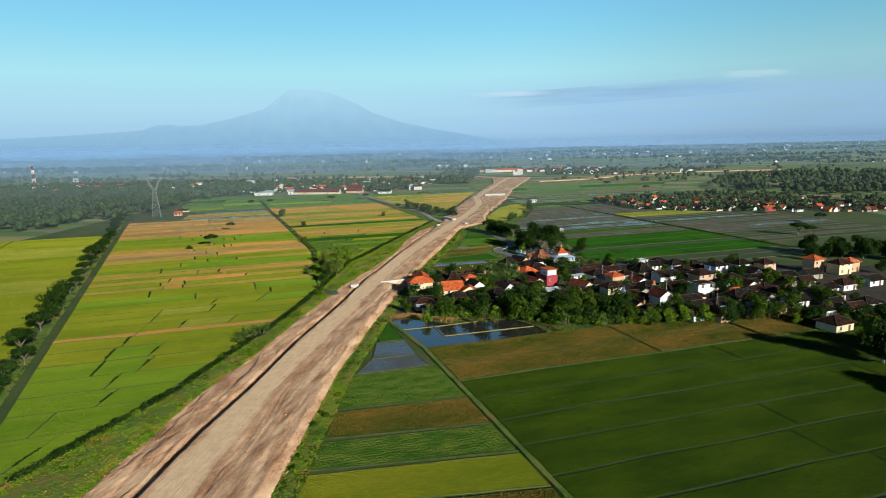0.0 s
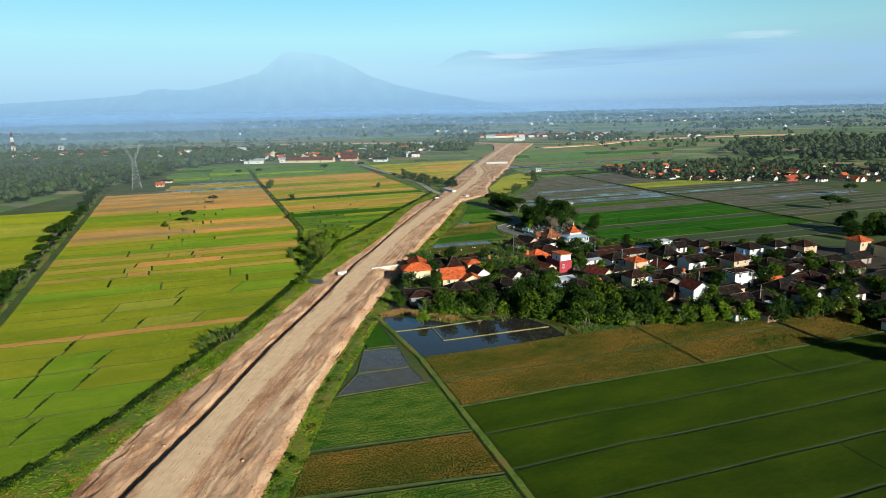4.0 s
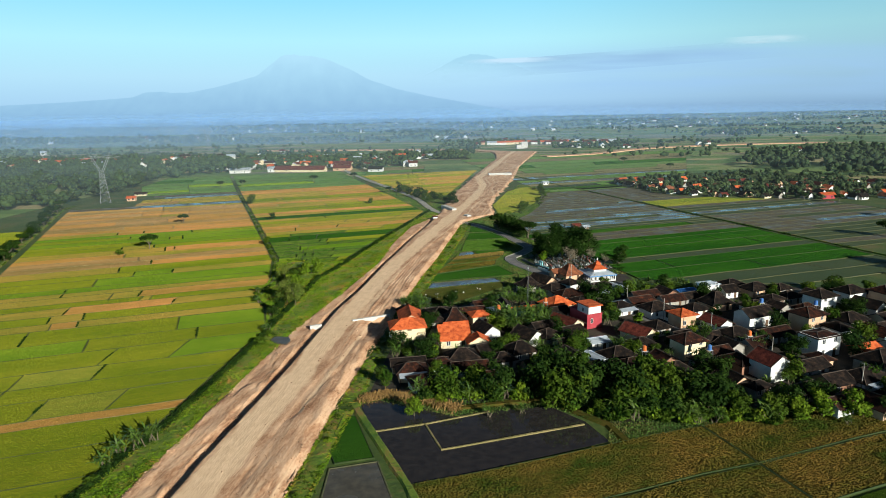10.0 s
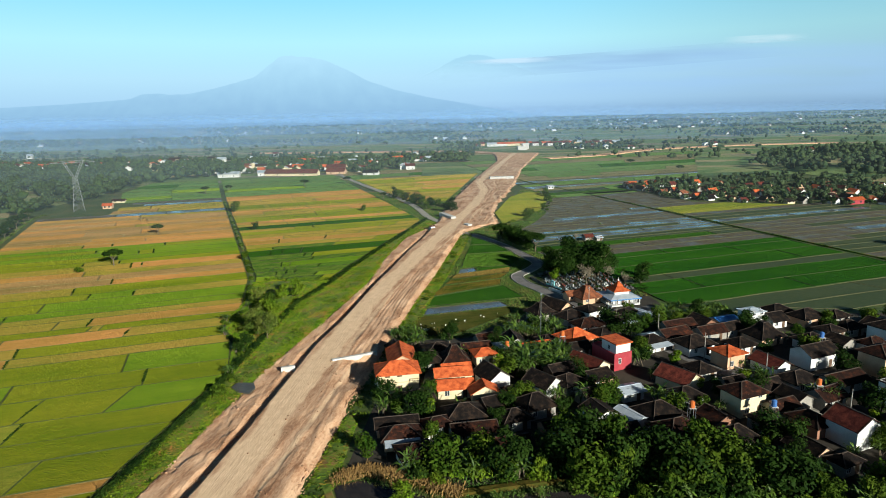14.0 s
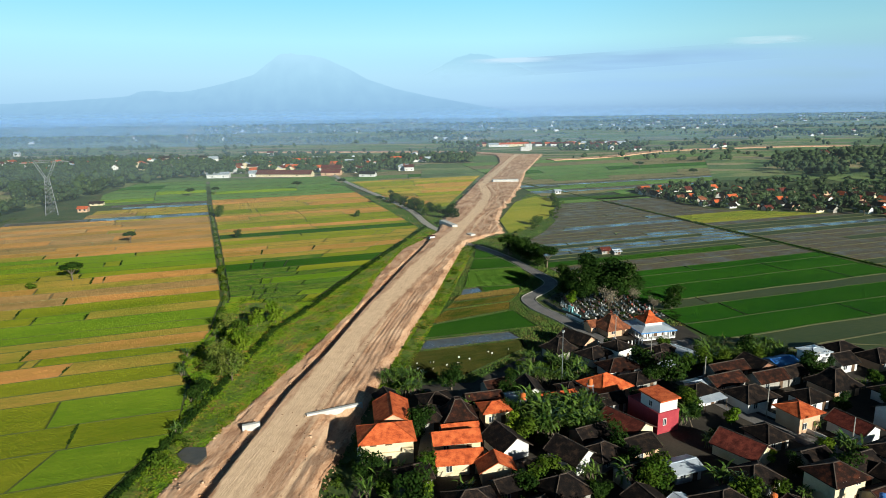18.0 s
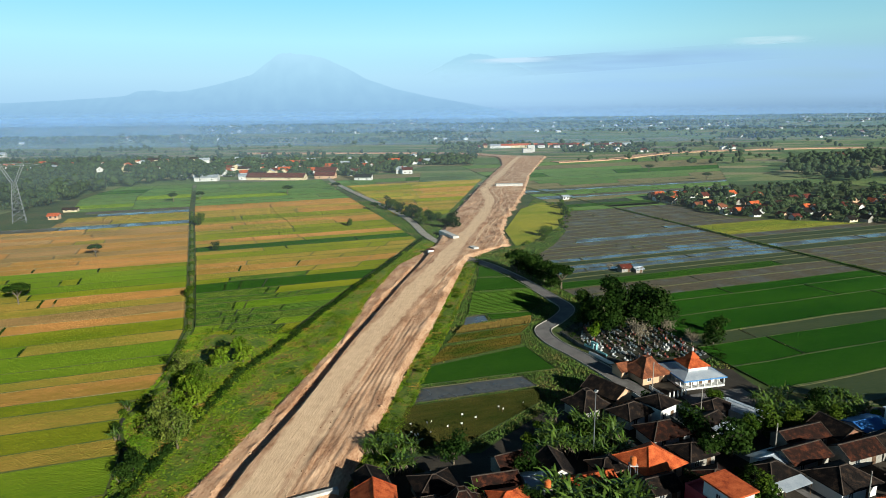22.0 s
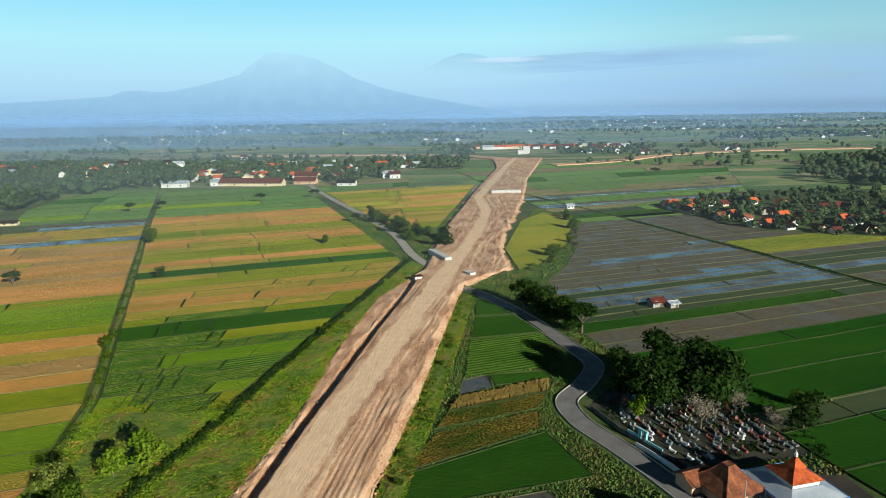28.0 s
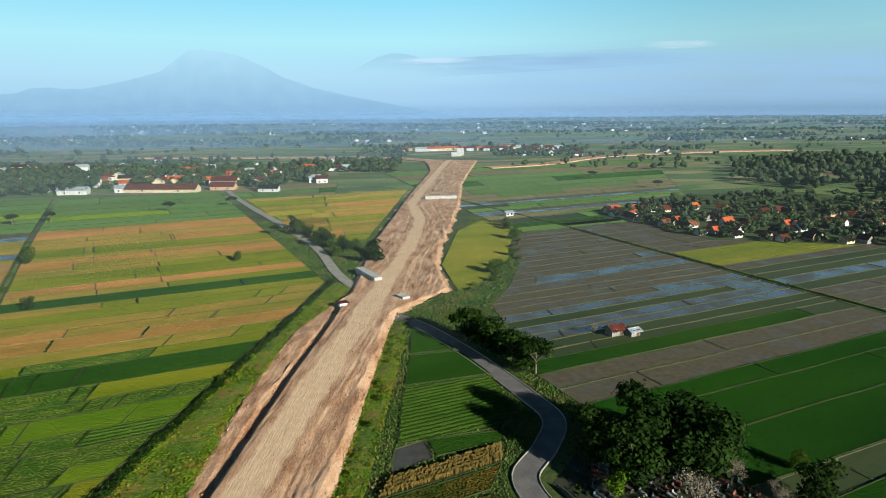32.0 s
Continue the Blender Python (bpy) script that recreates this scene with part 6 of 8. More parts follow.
# small kitchens and sheds between the larger houses
HOMES.append((42.6, -1.5, 7.0))
gen = random.Random(71)
made = 0
for tries in range(6000):
    if made >= 62:
        break
    x, y = gen.uniform(-16, 150), gen.uniform(-56, 40)
    s = gen.uniform(4.6, 7.0)
    if x < 34 and y > 20 or x > 60 and y > 38 - (x - 60) * 0.1 or y < -44 and x < 70 or min(math.hypot(x - p[0], y - p[1]) - p[2] for p in HOMES) < s * 0.52:
        continue
    if min(math.hypot(x - p[0], y - p[1]) for p in VROAD) < 2.6 + s * 0.6 or 14 < x < 32 and -5 < y < 9:
        continue
    made += 1
    house(x, y, s, s * gen.uniform(0.7, 0.95), 2.7, gen.choice(["dark", "dark", "dark", "dark", "brown", "brown", "dark"]), gen.choice(["white", "grey", "grey", "brick", "peach"]), gen.choice(["gable", "hip", "gable"]), gen.choice([20, 112, 25]), s * 0.22, 0.6, name="outhouse", k=1.0)

# trees and banana plants in the gaps between the houses (infill)
placed = 0
while placed < 210:
    x, y = rnd.uniform(-18, 150), rnd.uniform(-58, 44)
    if x < 30 and y > 24 or x > 60 and y > 42 - (x - 60) * 0.1 or min(math.hypot(x - p[0], y - p[1]) - p[2] for p in HOMES) < 0.1:
        continue
    if min(math.hypot(x - p[0], y - p[1]) for p in VROAD) < 3.6:
        continue
    placed += 1
    tree(rnd.choice(["banana", "banana2", "banana", "round0", "round1", "round2", "round3", "bush", "bright"]), x, y, rnd.uniform(0.45, 0.85), 0.05, group="garden trees of the village")

# mosque
mq = empty("mosque", pose(57.4, 57.3, 0.06, 0, 0, 14) @ Matrix.Scale(0.82, 4), "white village mosque with tiered orange tile roof and blue trim", "mosque")
part("floor_slab", mesh_from("floor_slab", *box(-6.6, -6.6, 0, 6.6, 6.6, 0.5), M["wall_white"]), mq)
part("hall", mesh_from("hall", *box(-4.6, -4.6, 0.5, 4.6, 4.6, 3.2), M["wall_white"]), mq)
part("veranda_roof", mesh_from("veranda_roof", [(-6.9, -6.9, 2.9), (6.9, -6.9, 2.9), (6.9, 6.9, 2.9), (-6.9, 6.9, 2.9), (-3.4, -3.4, 4.1), (3.4, -3.4, 4.1), (3.4, 3.4, 4.1), (-3.4, 3.4, 4.1)],
                               [(0, 1, 5, 4), (1, 2, 6, 5), (2, 3, 7, 6), (3, 0, 4, 7), (3, 2, 1, 0)], M["roof_tin"]), mq, "pale tin veranda roof")
part("fascia", mesh_from("fascia", *joined(box(-6.95, -7.0, 2.6, 6.95, -6.9, 3.0), box(-6.95, 6.9, 2.6, 6.95, 7.0, 3.0), box(-7.0, -6.9, 2.6, -6.9, 6.9, 3.0), box(6.9, -6.9, 2.6, 7.0, 6.9, 3.0)), M["trim_blue"]), mq, "blue painted fascia board")
part("drum", mesh_from("drum", *box(-3.2, -3.2, 3.9, 3.2, 3.2, 5.4), M["wall_white"]), mq)
tl, cp, _ = hip_roof(6.4, 6.4, 5.4, 2.3, 0.5, 0)
up = part("upper_roof", mesh_from("upper_roof", *tl, M["roof_orange"]), mq)
for cap in cp:
    part("ridge_cap", mesh_from("ridge_cap", *cap, M["roof_orange"]), up)
tl, cp, _ = hip_roof(2.2, 2.2, 7.3, 1.7, 0.35, 0)
part("top_roof", mesh_from("top_roof", *tl, M["roof_orange"]), mq)
part("finial", mesh_from("finial", *joined(beam((0, 0, 8.9), (0, 0, 9.5), 0.3, 8, 0.36), beam((0, 0, 9.5), (0, 0, 9.9), 0.36, 8, 0.12), beam((0, 0, 9.9), (0, 0, 10.5), 0.05, 5, 0.02)), M["wall_white"]), mq, "white onion finial")
for i in range(7):
    for px, py in ((-6.4 + i * 2.13, -6.4), (6.4, -6.4 + i * 2.13), (-6.4, -6.4 + i * 2.13)):
        if (px, py) != (6.4, -6.4) or i == 0:
            part("column", mesh_from("column", *box(px - 0.14, py - 0.14, 0.5, px + 0.14, py + 0.14, 2.65), M["wall_white"]), mq)
for i in range(3):
    opening(mq, -3 + 3 * i, -4.6, 0.55, 1.2, 2.1, -1, "door")
    opening(mq, 4.6, -3 + 3 * i, 1.2, 1.1, 1.3, 2, frame_mat="trim_blue")
house(46.8, 58.2, 8.0, 7.6, 2.6, "terracotta", "peach", "joglo", 22, 3.6, 0.9, name="pavilion")
house(42.4, 60.4, 5.6, 4.4, 2.5, "terracotta", "peach", "gable", 20, 1.1)
tagged(new("paved_yard", mesh_from("paved_yard", *box(-8, -4.5, 0, 8, 4.5, 0.12), M["asphalt"])), "dark paved yard before the mosque", "yard", kind="structure").matrix_basis = pose(60.5, 45.5, 0.06, 0, 0, 14)
for i in range(5):
    gp = empty("gate_post", pose(48.6 + i * 1.1, 46.4 + i * 0.5, 0.06, 0, 0, 14), "white gate post with a pointed cap", "gate post", "gate posts of the mosque")
    gp.matrix_basis = gp.matrix_basis @ Matrix.Scale(0.7, 4)
    part("shaft", mesh_from("shaft", *box(-0.2, -0.2, 0, 0.2, 0.2, 2.2), M["wall_white"]), gp)
    part("cap", mesh_from("cap", *beam((0, 0, 2.2), (0, 0, 2.6), 0.28, 4, 0.03), M["wall_white"]), gp)

# cemetery: walls and grave markers
M["aqua"] = material("aqua_paint", (0.16, 0.42, 0.44), (0.30, 0.58, 0.58), 0.5, 5, bump=0.1)
ridge("cemetery_wall", [(31.5, 90), (35, 80), (40, 71), (44, 66)], 0.3, 0.9, material("mossy_wall", (0.05, 0.05, 0.045), (0.15, 0.14, 0.12), 0.6, 5, bump=0.3), "low mossy grey cemetery wall", "wall")
tagged(new("cemetery_gate", mesh_from("cemetery_gate", *joined(box(-4, -0.15, 0, -0.8, 0.15, 1.3), box(0.8, -0.15, 0, 5, 0.15, 1.3), box(-1.0, -0.25, 0, -0.6, 0.25, 2.6), box(0.6, -0.25, 0, 1.0, 0.25, 2.6), box(-1.2, -0.25, 2.6, 1.2, 0.25, 3.0)), M["aqua"])),
       "pale aqua painted cemetery gate and wall", "gate").matrix_basis = pose(38, 75, 0.02, 0, 0, -62)
tagged(new("cemetery_ground", mesh_from("cemetery_ground", [(31, 91, 0.05), (40, 71.5, 0.05), (45, 66, 0.05), (68.5, 69, 0.05), (64, 85, 0.05), (56, 103, 0.05), (48, 106, 0.05), (38, 100, 0.05)], [tuple(range(8))], M["ditch_mud"])), "bare dark earth of the cemetery", "ground", kind="structure")
M["grave_white"] = material("grave_render", (0.10, 0.10, 0.098), (0.34, 0.34, 0.33), 0.7, 6, bump=0.1, obj=0.5)
M["grave_tile"] = material("grave_tiles", (0.05, 0.08, 0.09), (0.18, 0.22, 0.23), 0.7, 6, rough=0.4, bump=0.1, obj=0.35)
M["grave_brown"] = material("grave_wood", (0.055, 0.038, 0.028), (0.12, 0.085, 0.06), 0.7, 6, bump=0.2, obj=0.3)
M["grave_pale"] = material("grave_whitewash", (0.40, 0.40, 0.38), (0.72, 0.72, 0.70), 0.7, 6, bump=0.1, obj=0.3)
M["grave_red"] = material("grave_red_tile", (0.20, 0.045, 0.035), (0.34, 0.09, 0.06), 0.7, 6, rough=0.5, bump=0.1, obj=0.3)
grave_sets = []
for mk in ("grave_white", "grave_tile", "grave_brown", "grave_pale", "grave_red"):
    slab = mesh_from("slab", *joined(box(-0.42, -1.0, 0, 0.42, 1.0, 0.3), box(-0.3, -0.85, 0.3, 0.3, 0.85, 0.42)), M[mk])
    stone = mesh_from("headstone", *joined(box(-0.24, -0.07, 0, 0.24, 0.07, 0.75), beam((0, -0.07, 0.75), (0, 0.07, 0.75), 0.24, 8)), M[mk])
    grave_sets.append((slab, stone, {"grave_white": "grey", "grave_tile": "grey-blue tiled", "grave_brown": "brown", "grave_pale": "whitewashed", "grave_red": "red tiled"}[mk]))
for i in range(23):
    for j in range(15):
        gx, gy = 33.0 + i * 1.6 + j * 0.6 + rnd.uniform(-0.9, 0.9), 88 - i * 0.4 + (j - 8) * 2.0 + rnd.uniform(-0.9, 0.9)
        if gx < 30.5 + abs(gy - 90) * 0.62 + 0.5 or gy < 68 + (gx - 45) * 0.2 or gx > 69 - (gy - 68) * 0.3 or gy > 100 or rnd.random() < 0.18:
            continue
        if (Vector((gx, gy)) - Vector((57.4, 57.3))).length < 9:
            continue
        slab, stone, word = rnd.choice(grave_sets[:3] + grave_sets[:3] + grave_sets[1:])
        g = empty("grave", pose(gx, gy, 0.06, 0, 0, 19 + rnd.uniform(-10, 10)) @ Matrix.Diagonal((rnd.uniform(0.6, 0.95), rnd.uniform(0.6, 0.95), rnd.uniform(0.6, 1.25), 1)), f"small {word} grave with a headstone", "grave", "graves of the cemetery")
        part("slab", slab, g)
        part("headstone", stone, g, m=pose(0, 0.95, 0))
        part("footstone", stone, g, m=pose(0, -0.95, 0) @ Matrix.Diagonal((0.8, 0.8, 0.7, 1)))

# hut in the wet paddies
house(69.5, 162.0, 5.0, 3.6, 2.4, "red", "grey", "gable", 19, 1.1, name="field_hut")
house(74.5, 161.0, 3.6, 3.0, 1.9, "tin", "grey", "gable", 19, 0.5, name="shed")
tree("bare", 63.5, 162.5, 0.6, group="field trees")

# white cloths on sticks in the garden plot
for i in range(15):
    t = rnd.random()
    x, y = -11 + 26 * t + rnd.uniform(-2, 2), 30 + 13 * t + rnd.uniform(-3, 3)
    fl = empty("scare_flag", pose(x, y, 0.2, 0, 0, rnd.uniform(0, 360)), "small white cloth tied to a stick in the plot", "flag", "white cloths in the garden plot")
    part("stick", mesh_from("stick", *beam((0, 0, 0), (0, 0, 1.1), 0.025, 5), M["wood"]), fl)
    part("cloth", mesh_from("cloth", [(0, 0.02, 1.1), (0.42, 0.06, 1.02), (0.40, 0.0, 0.66), (0, 0.02, 0.7), (0, -0.01, 1.1), (0.42, 0.03, 1.02), (0.40, -0.03, 0.66), (0, -0.01, 0.7)],
                            [(0, 1, 2, 3), (7, 6, 5, 4), (0, 4, 5, 1), (1, 5, 6, 2), (2, 6, 7, 3), (3, 7, 4, 0)], M["wall_white"]), fl)

# concrete culvert walls on the earthwork
def concrete_block(name, x, y, w, d, h, rot, label):
    vs, fs = box(-w / 2, -d / 2, 0, w / 2, d / 2, h)
    me = bpy.data.meshes.new(name)
    bm = bmesh.new()
    bv = [bm.verts.new(v) for v in vs]
    for f in fs:
        bm.faces.new([bv[i] for i in f])
    bmesh.ops.bevel(bm, geom=bm.edges[:], offset=0.06, segments=2, affect="EDGES", profile=0.5)
    bm.to_mesh(me)
    bm.free()
    me.materials.append(M["concrete"])
    ob = tagged(new(name, me), label, "concrete wall")
    ob.matrix_basis = pose(x, y, 0.0, 0, 0, rot)
    return ob


concrete_block("culvert_headwall", -25.8, 7.4, 12.4, 0.9, 1.8, 25, "pale concrete culvert headwall across the earthwork")
concrete_block("culvert_parapet", -42.3, 1.3, 3.6, 0.9, 1.5, 22, "short white concrete culvert parapet")
concrete_block("underpass_wall", -1.2, 235.0, 19.0, 3.2, 2.6, -67, "long white concrete underpass wall beside the lane")
concrete_block("underpass_wall", 10.5, 203.0, 4.5, 2.8, 2.2, -60, "grey concrete abutment block by the junction")
concrete_block("bridge_abutment", 49.5, 448.0, 23.0, 5.0, 3.4, 6, "white concrete bridge abutment across the earthwork")
concrete_block("bridge_pier", 118.0, 885.0, 15.0, 6.0, 6.0, 10, "white concrete bridge under construction")
concrete_block("bridge_pier", 126.0, 905.0, 11.0, 5.0, 10.0, 10, "grey concrete bridge pier under construction")
sk = empty("site_shed", pose(-9.5, 197.0, 0.9, 0, 0, 20), "small red and white site guard shed", "shed")
part("wall", mesh_from("wall", *box(-1.3, -1.0, 0, 1.3, 1.0, 1.4), M["wall_white"]), sk)
part("roof", mesh_from("roof", *box(-1.7, -1.4, 1.4, 1.7, 1.4, 1.6), M["roof_red"]), sk)


# lattice pylon
M["steel"] = material("galvanised_steel", (0.13, 0.14, 0.15), (0.22, 0.235, 0.25), 0.6, 6, rough=0.5, metal=0.3, bump=0.1)


def pylon(x, y, rot, s=1.0):
    p = empty("power_pylon", pose(x, y, 0, 0, 0, rot) @ Matrix.Scale(s, 4), "grey steel lattice power pylon with a forked head", "pylon", "power pylons")
    def half(z):
        return float(np.interp(z, [0, 20, 24], [3.6, 1.5, 1.3]))
    legs = [(-1, -1), (1, -1), (1, 1), (-1, 1)]
    for sx, sy in legs:
        part("leg", mesh_from("leg", *beam((sx * half(0), sy * half(0), 0), (sx * 1.3, sy * 1.3, 24), 0.13, 4), M["steel"]), p)
    br = []
    zs = [0, 4.5, 8.5, 12, 15, 17.5, 20, 22, 24]
    for a, b in zip(zs, zs[1:]):
        for i in range(4):
            (x0, y0), (x1, y1) = legs[i], legs[(i + 1) % 4]
            br += [beam((x0 * half(a), y0 * half(a), a), (x1 * half(b), y1 * half(b), b), 0.07, 4), beam((x1 * half(a), y1 * half(a), a), (x0 * half(b), y0 * half(b), b), 0.07, 4),
                   beam((x0 * half(b), y0 * half(b), b), (x1 * half(b), y1 * half(b), b), 0.07, 4)]
    part("bracing", mesh_from("bracing", *joined(*br), M["steel"]), p)
    for sx in (-1, 1):
        fk = [beam((sx * 1.3, sy * 1.3, 24), (sx * 6.5, sy * 0.6, 35), 0.12, 4) for sy in (-1, 1)] + [beam((sx * 0.2, sy * 1.2, 24.5), (sx * 5.0, sy * 0.6, 35), 0.12, 4) for sy in (-1, 1)]
        for k in range(6):
            t0, t1 = k / 6, (k + 1) / 6
            fk.append(beam((sx * (1.3 + 5.2 * t0), -1.3 + 0.7 * t0, 24 + 11 * t0), (sx * (0.2 + 4.8 * t1), -1.2 + 0.6 * t1, 24.5 + 10.5 * t1), 0.06, 4))
            fk.append(beam((sx * (0.2 + 4.8 * t0), 1.2 - 0.6 * t0, 24.5 + 10.5 * t0), (sx * (1.3 + 5.2 * t1), 1.3 - 0.7 * t1, 24 + 11 * t1), 0.06, 4))
        fk.append(beam((sx * 6, 0, 35), (sx * 7.2, 0, 39), 0.1, 4, 0.05))
        part("fork", mesh_from("fork", *joined(*fk), M["steel"]), p)
    arm = [beam((-14, 0, 34.6), (14, 0, 34.6), 0.1, 4), beam((-7, 0.6, 35.9), (7, 0.6, 35.9), 0.1, 4), beam((-7, 0.6, 35.9), (-14, 0, 34.6), 0.08, 4), beam((7, 0.6, 35.9), (14, 0, 34.6), 0.08, 4)]
    for k in range(14):
        arm.append(beam((-7 + k, 0, 34.6 if k % 2 else 35.9), (-6 + k, 0.3, 35.9 if k % 2 else 34.6), 0.06, 4))
    part("crossarm", mesh_from("crossarm", *joined(*arm), M["steel"]), p)
    return p


pylon(-265, 297, 30)
pylon(-425, 945, 20, 1.05)


def mast(x, y, h, w0):
    p = empty("radio_mast", pose(x, y, 0, 0, 0, 15), "red and white banded lattice radio mast", "mast")
    n = 7
    for k in range(n):
        a, b = h * k / n, h * (k + 1) / n
        wa, wb = w0 * (1 - 0.75 * k / n), w0 * (1 - 0.75 * (k + 1) / n)
        sh = []
        for i in range(4):
            ax, ay = ((-1, -1), (1, -1), (1, 1), (-1, 1))[i]
            bx, by = ((-1, -1), (1, -1), (1, 1), (-1, 1))[(i + 1) % 4]
            sh += [beam((ax * wa, ay * wa, a), (ax * wb, ay * wb, b), 0.28, 4), beam((ax * wa, ay * wa, a), (bx * wb, by * wb, b), 0.18, 4)]
        part("section", mesh_from("section", *joined(*sh), M["roof_red"] if k % 2 == 0 else M["wall_white"]), p)


mast(-575, 605, 40, 2.6)
pt = empty("antenna_mast", pose(26.0, 22.0, 0.06), "thin grey pole with a red loudspeaker housing", "mast")
part("pole", mesh_from("pole", *beam((0, 0, 0), (0, 0, 13.5), 0.12, 6, 0.08), M["steel"]), pt)
part("horn", mesh_from("horn", *beam((0, 0, 13.5), (0.2, -0.6, 13.9), 0.35, 8, 0.1), M["wall_white"]), pt)


# water tanks on stands, utility poles and low walls
M["tank_orange"] = material("orange_plastic", (0.55, 0.13, 0.03), (0.65, 0.18, 0.05), 1, 6, rough=0.45, bump=0.05)
M["tank_blue"] = material("blue_plastic", (0.05, 0.15, 0.40), (0.08, 0.2, 0.5), 1, 6, rough=0.45, bump=0.05)
for x, y, z, key in ((80.5, -22.5, 5.0, "orange"), (97.0, 5.5, 5.4, "blue"), (49.5, -31.5, 4.6, "orange"), (30.5, 12.0, 4.6, "orange"), (112.5, 3.0, 5.2, "blue"), (14.8, 5.4, 4.4, "orange"), (66.0, -32.0, 4.8, "blue")):
    wt = empty("water_tank", pose(x, y, 0.06), f"round {key} plastic water tank on a steel stand", "water tank", "water tanks")
    part("tank", mesh_from("tank", *joined(beam((0, 0, z), (0, 0, z + 1.25), 0.55, 12), beam((0, 0, z + 1.25), (0, 0, z + 1.45), 0.55, 12, 0.2)), M["tank_" + key]), wt)
    part("platform", mesh_from("platform", *box(-0.7, -0.7, z - 0.1, 0.7, 0.7, z), M["concrete"]), wt)
    for sx, sy in ((-0.6, -0.6), (0.6, -0.6), (0.6, 0.6), (-0.6, 0.6)):
        part("leg", mesh_from("leg", *beam((sx, sy, 0), (sx, sy, z - 0.1), 0.06, 5), M["steel"]), wt)
for x, y in ((46.0, 50.5), (51.5, 36.0), (59.5, 21.0), (66.5, 5.0), (75.5, -9.5), (83.0, -30.0), (95.0, -48.0)):
    up = empty("utility_pole", pose(x, y, 0, 0, 0, 60), "grey concrete utility pole with a short crossarm", "utility pole", "utility poles along the road")
    part("pole", mesh_from("pole", *beam((0, 0, 0), (0, 0, 7.4), 0.13, 7, 0.08), M["wall_grey"]), up)
    part("crossarm", mesh_from("crossarm", *box(-0.8, -0.05, 6.9, 0.8, 0.05, 7.0), M["steel"]), up)
for pts in ([(36.5, 74.5), (40.5, 66), (44, 58.5)], [(45.8, 52), (50, 41), (53.6, 33)], [(40, 51), (45.3, 37), (52.5, 22.5)], [(60.8, 20), (66.5, 7), (73.5, -5)]):
    ridge("garden_wall", pts, 0.25, 1.0, M["wall_white"], "low white garden wall along the road", "wall")
for side, word in ((-2.42, "west"), (2.42, "east")):
    pts = []
    for i, p in enumerate(VROAD[:58]):
        a, b = Vector(VROAD[max(0, i - 1)]), Vector(VROAD[i + 1])
        t = (b - a).normalized()
        q = Vector(p) + Vector((-t.y, t.x)) * side
        pts.append((q.x, q.y))
    ridge("kerb", pts, 0.28, 0.32, M["lane"], "low pale concrete kerb of the village road", "kerb")


# rubble along the edges of the earthwork and of the track
gen = np.random.default_rng(17)
rb_co, rb_q = [], []
cube = np.array([(-1, -1, -1), (1, -1, -1), (1, 1, -1), (-1, 1, -1), (-1, -1, 1), (1, -1, 1), (1, 1, 1), (-1, 1, 1)], float)
cube_q = np.array([(3, 2, 1, 0), (4, 5, 6, 7), (0, 1, 5, 4), (1, 2, 6, 5), (2, 3, 7, 6), (3, 0, 4, 7)])
for i in range(5200):
    y = float(gen.uniform(-160, 240))
    where = gen.random()
    if where < 0.38:
        x = xr(y) - abs(gen.normal()) * 1.2 + 0.6
    elif where < 0.72:
        x = xl(y) + abs(gen.normal()) * 1.6 - 0.3
    elif where < 0.93:
        x = xd(y) + gen.normal() * 0.7 - 0.9
    else:
        x = xt(y) + 7 + gen.normal() * 3
    r = float(gen.uniform(0.05, 0.15) * (2.0 if gen.random() < 0.06 else 1))
    c = cube * gen.uniform(0.6, 1.2, (8, 3)) * np.array([r, r, r * 0.7])
    a = gen.uniform(0, 6.3)
    c = np.stack([c[:, 0] * math.cos(a) - c[:, 1] * math.sin(a), c[:, 0] * math.sin(a) + c[:, 1] * math.cos(a), c[:, 2]], 1)
    rb_co.append(c + np.array([x, y, earth_z(x, y) + r * 0.35]))
    rb_q.append(cube_q + 8 * i)
tagged(new("rubble", tri_soup("rubble", np.concatenate(rb_co), np.concatenate(rb_q), M["soil"])), "loose stones and clods along the graded soil", "rubble", kind="stuff")

rim = [(-53, -6.4), (-48.8, -6.6), (-47.6, -9.5), (-48.2, -12.8), (-51.5, -11.5), (-53.6, -9.0)]
tagged(new("puddle", mesh_from("puddle", [(x, y, 0.02) for x, y in rim] + [(x, y, 0.6) for x, y in rim], [tuple(range(6, 12))] + [(i, (i + 1) % 6, 6 + (i + 1) % 6, 6 + i) for i in range(6)], M["p"])), "small muddy puddle beside the earthwork", "puddle", kind="structure")

# ---- the far plain ----
M["far_leaf"] = material("woodland", (0.014, 0.034, 0.010), (0.042, 0.072, 0.018), 0.03, 0.5, bump=1.0, dist=0.8, island=0.35)


M["leaf_wood"] = material("woodland_leaves", (0.020, 0.048, 0.011), (0.066, 0.102, 0.022), 0.05, 0.5, bump=0.0, island=0.35, rough=0.6)


def ico(level):
    bm = bmesh.new()
    bmesh.ops.create_icosphere(bm, subdivisions=level, radius=1.0)
    co = np.array([v.co[:] for v in bm.verts])
    tr = np.array([[v.index for v in f.verts] for f in bm.faces])
    bm.free()
    return co, tr


ICO = {True: ico(1), False: ico(1)}


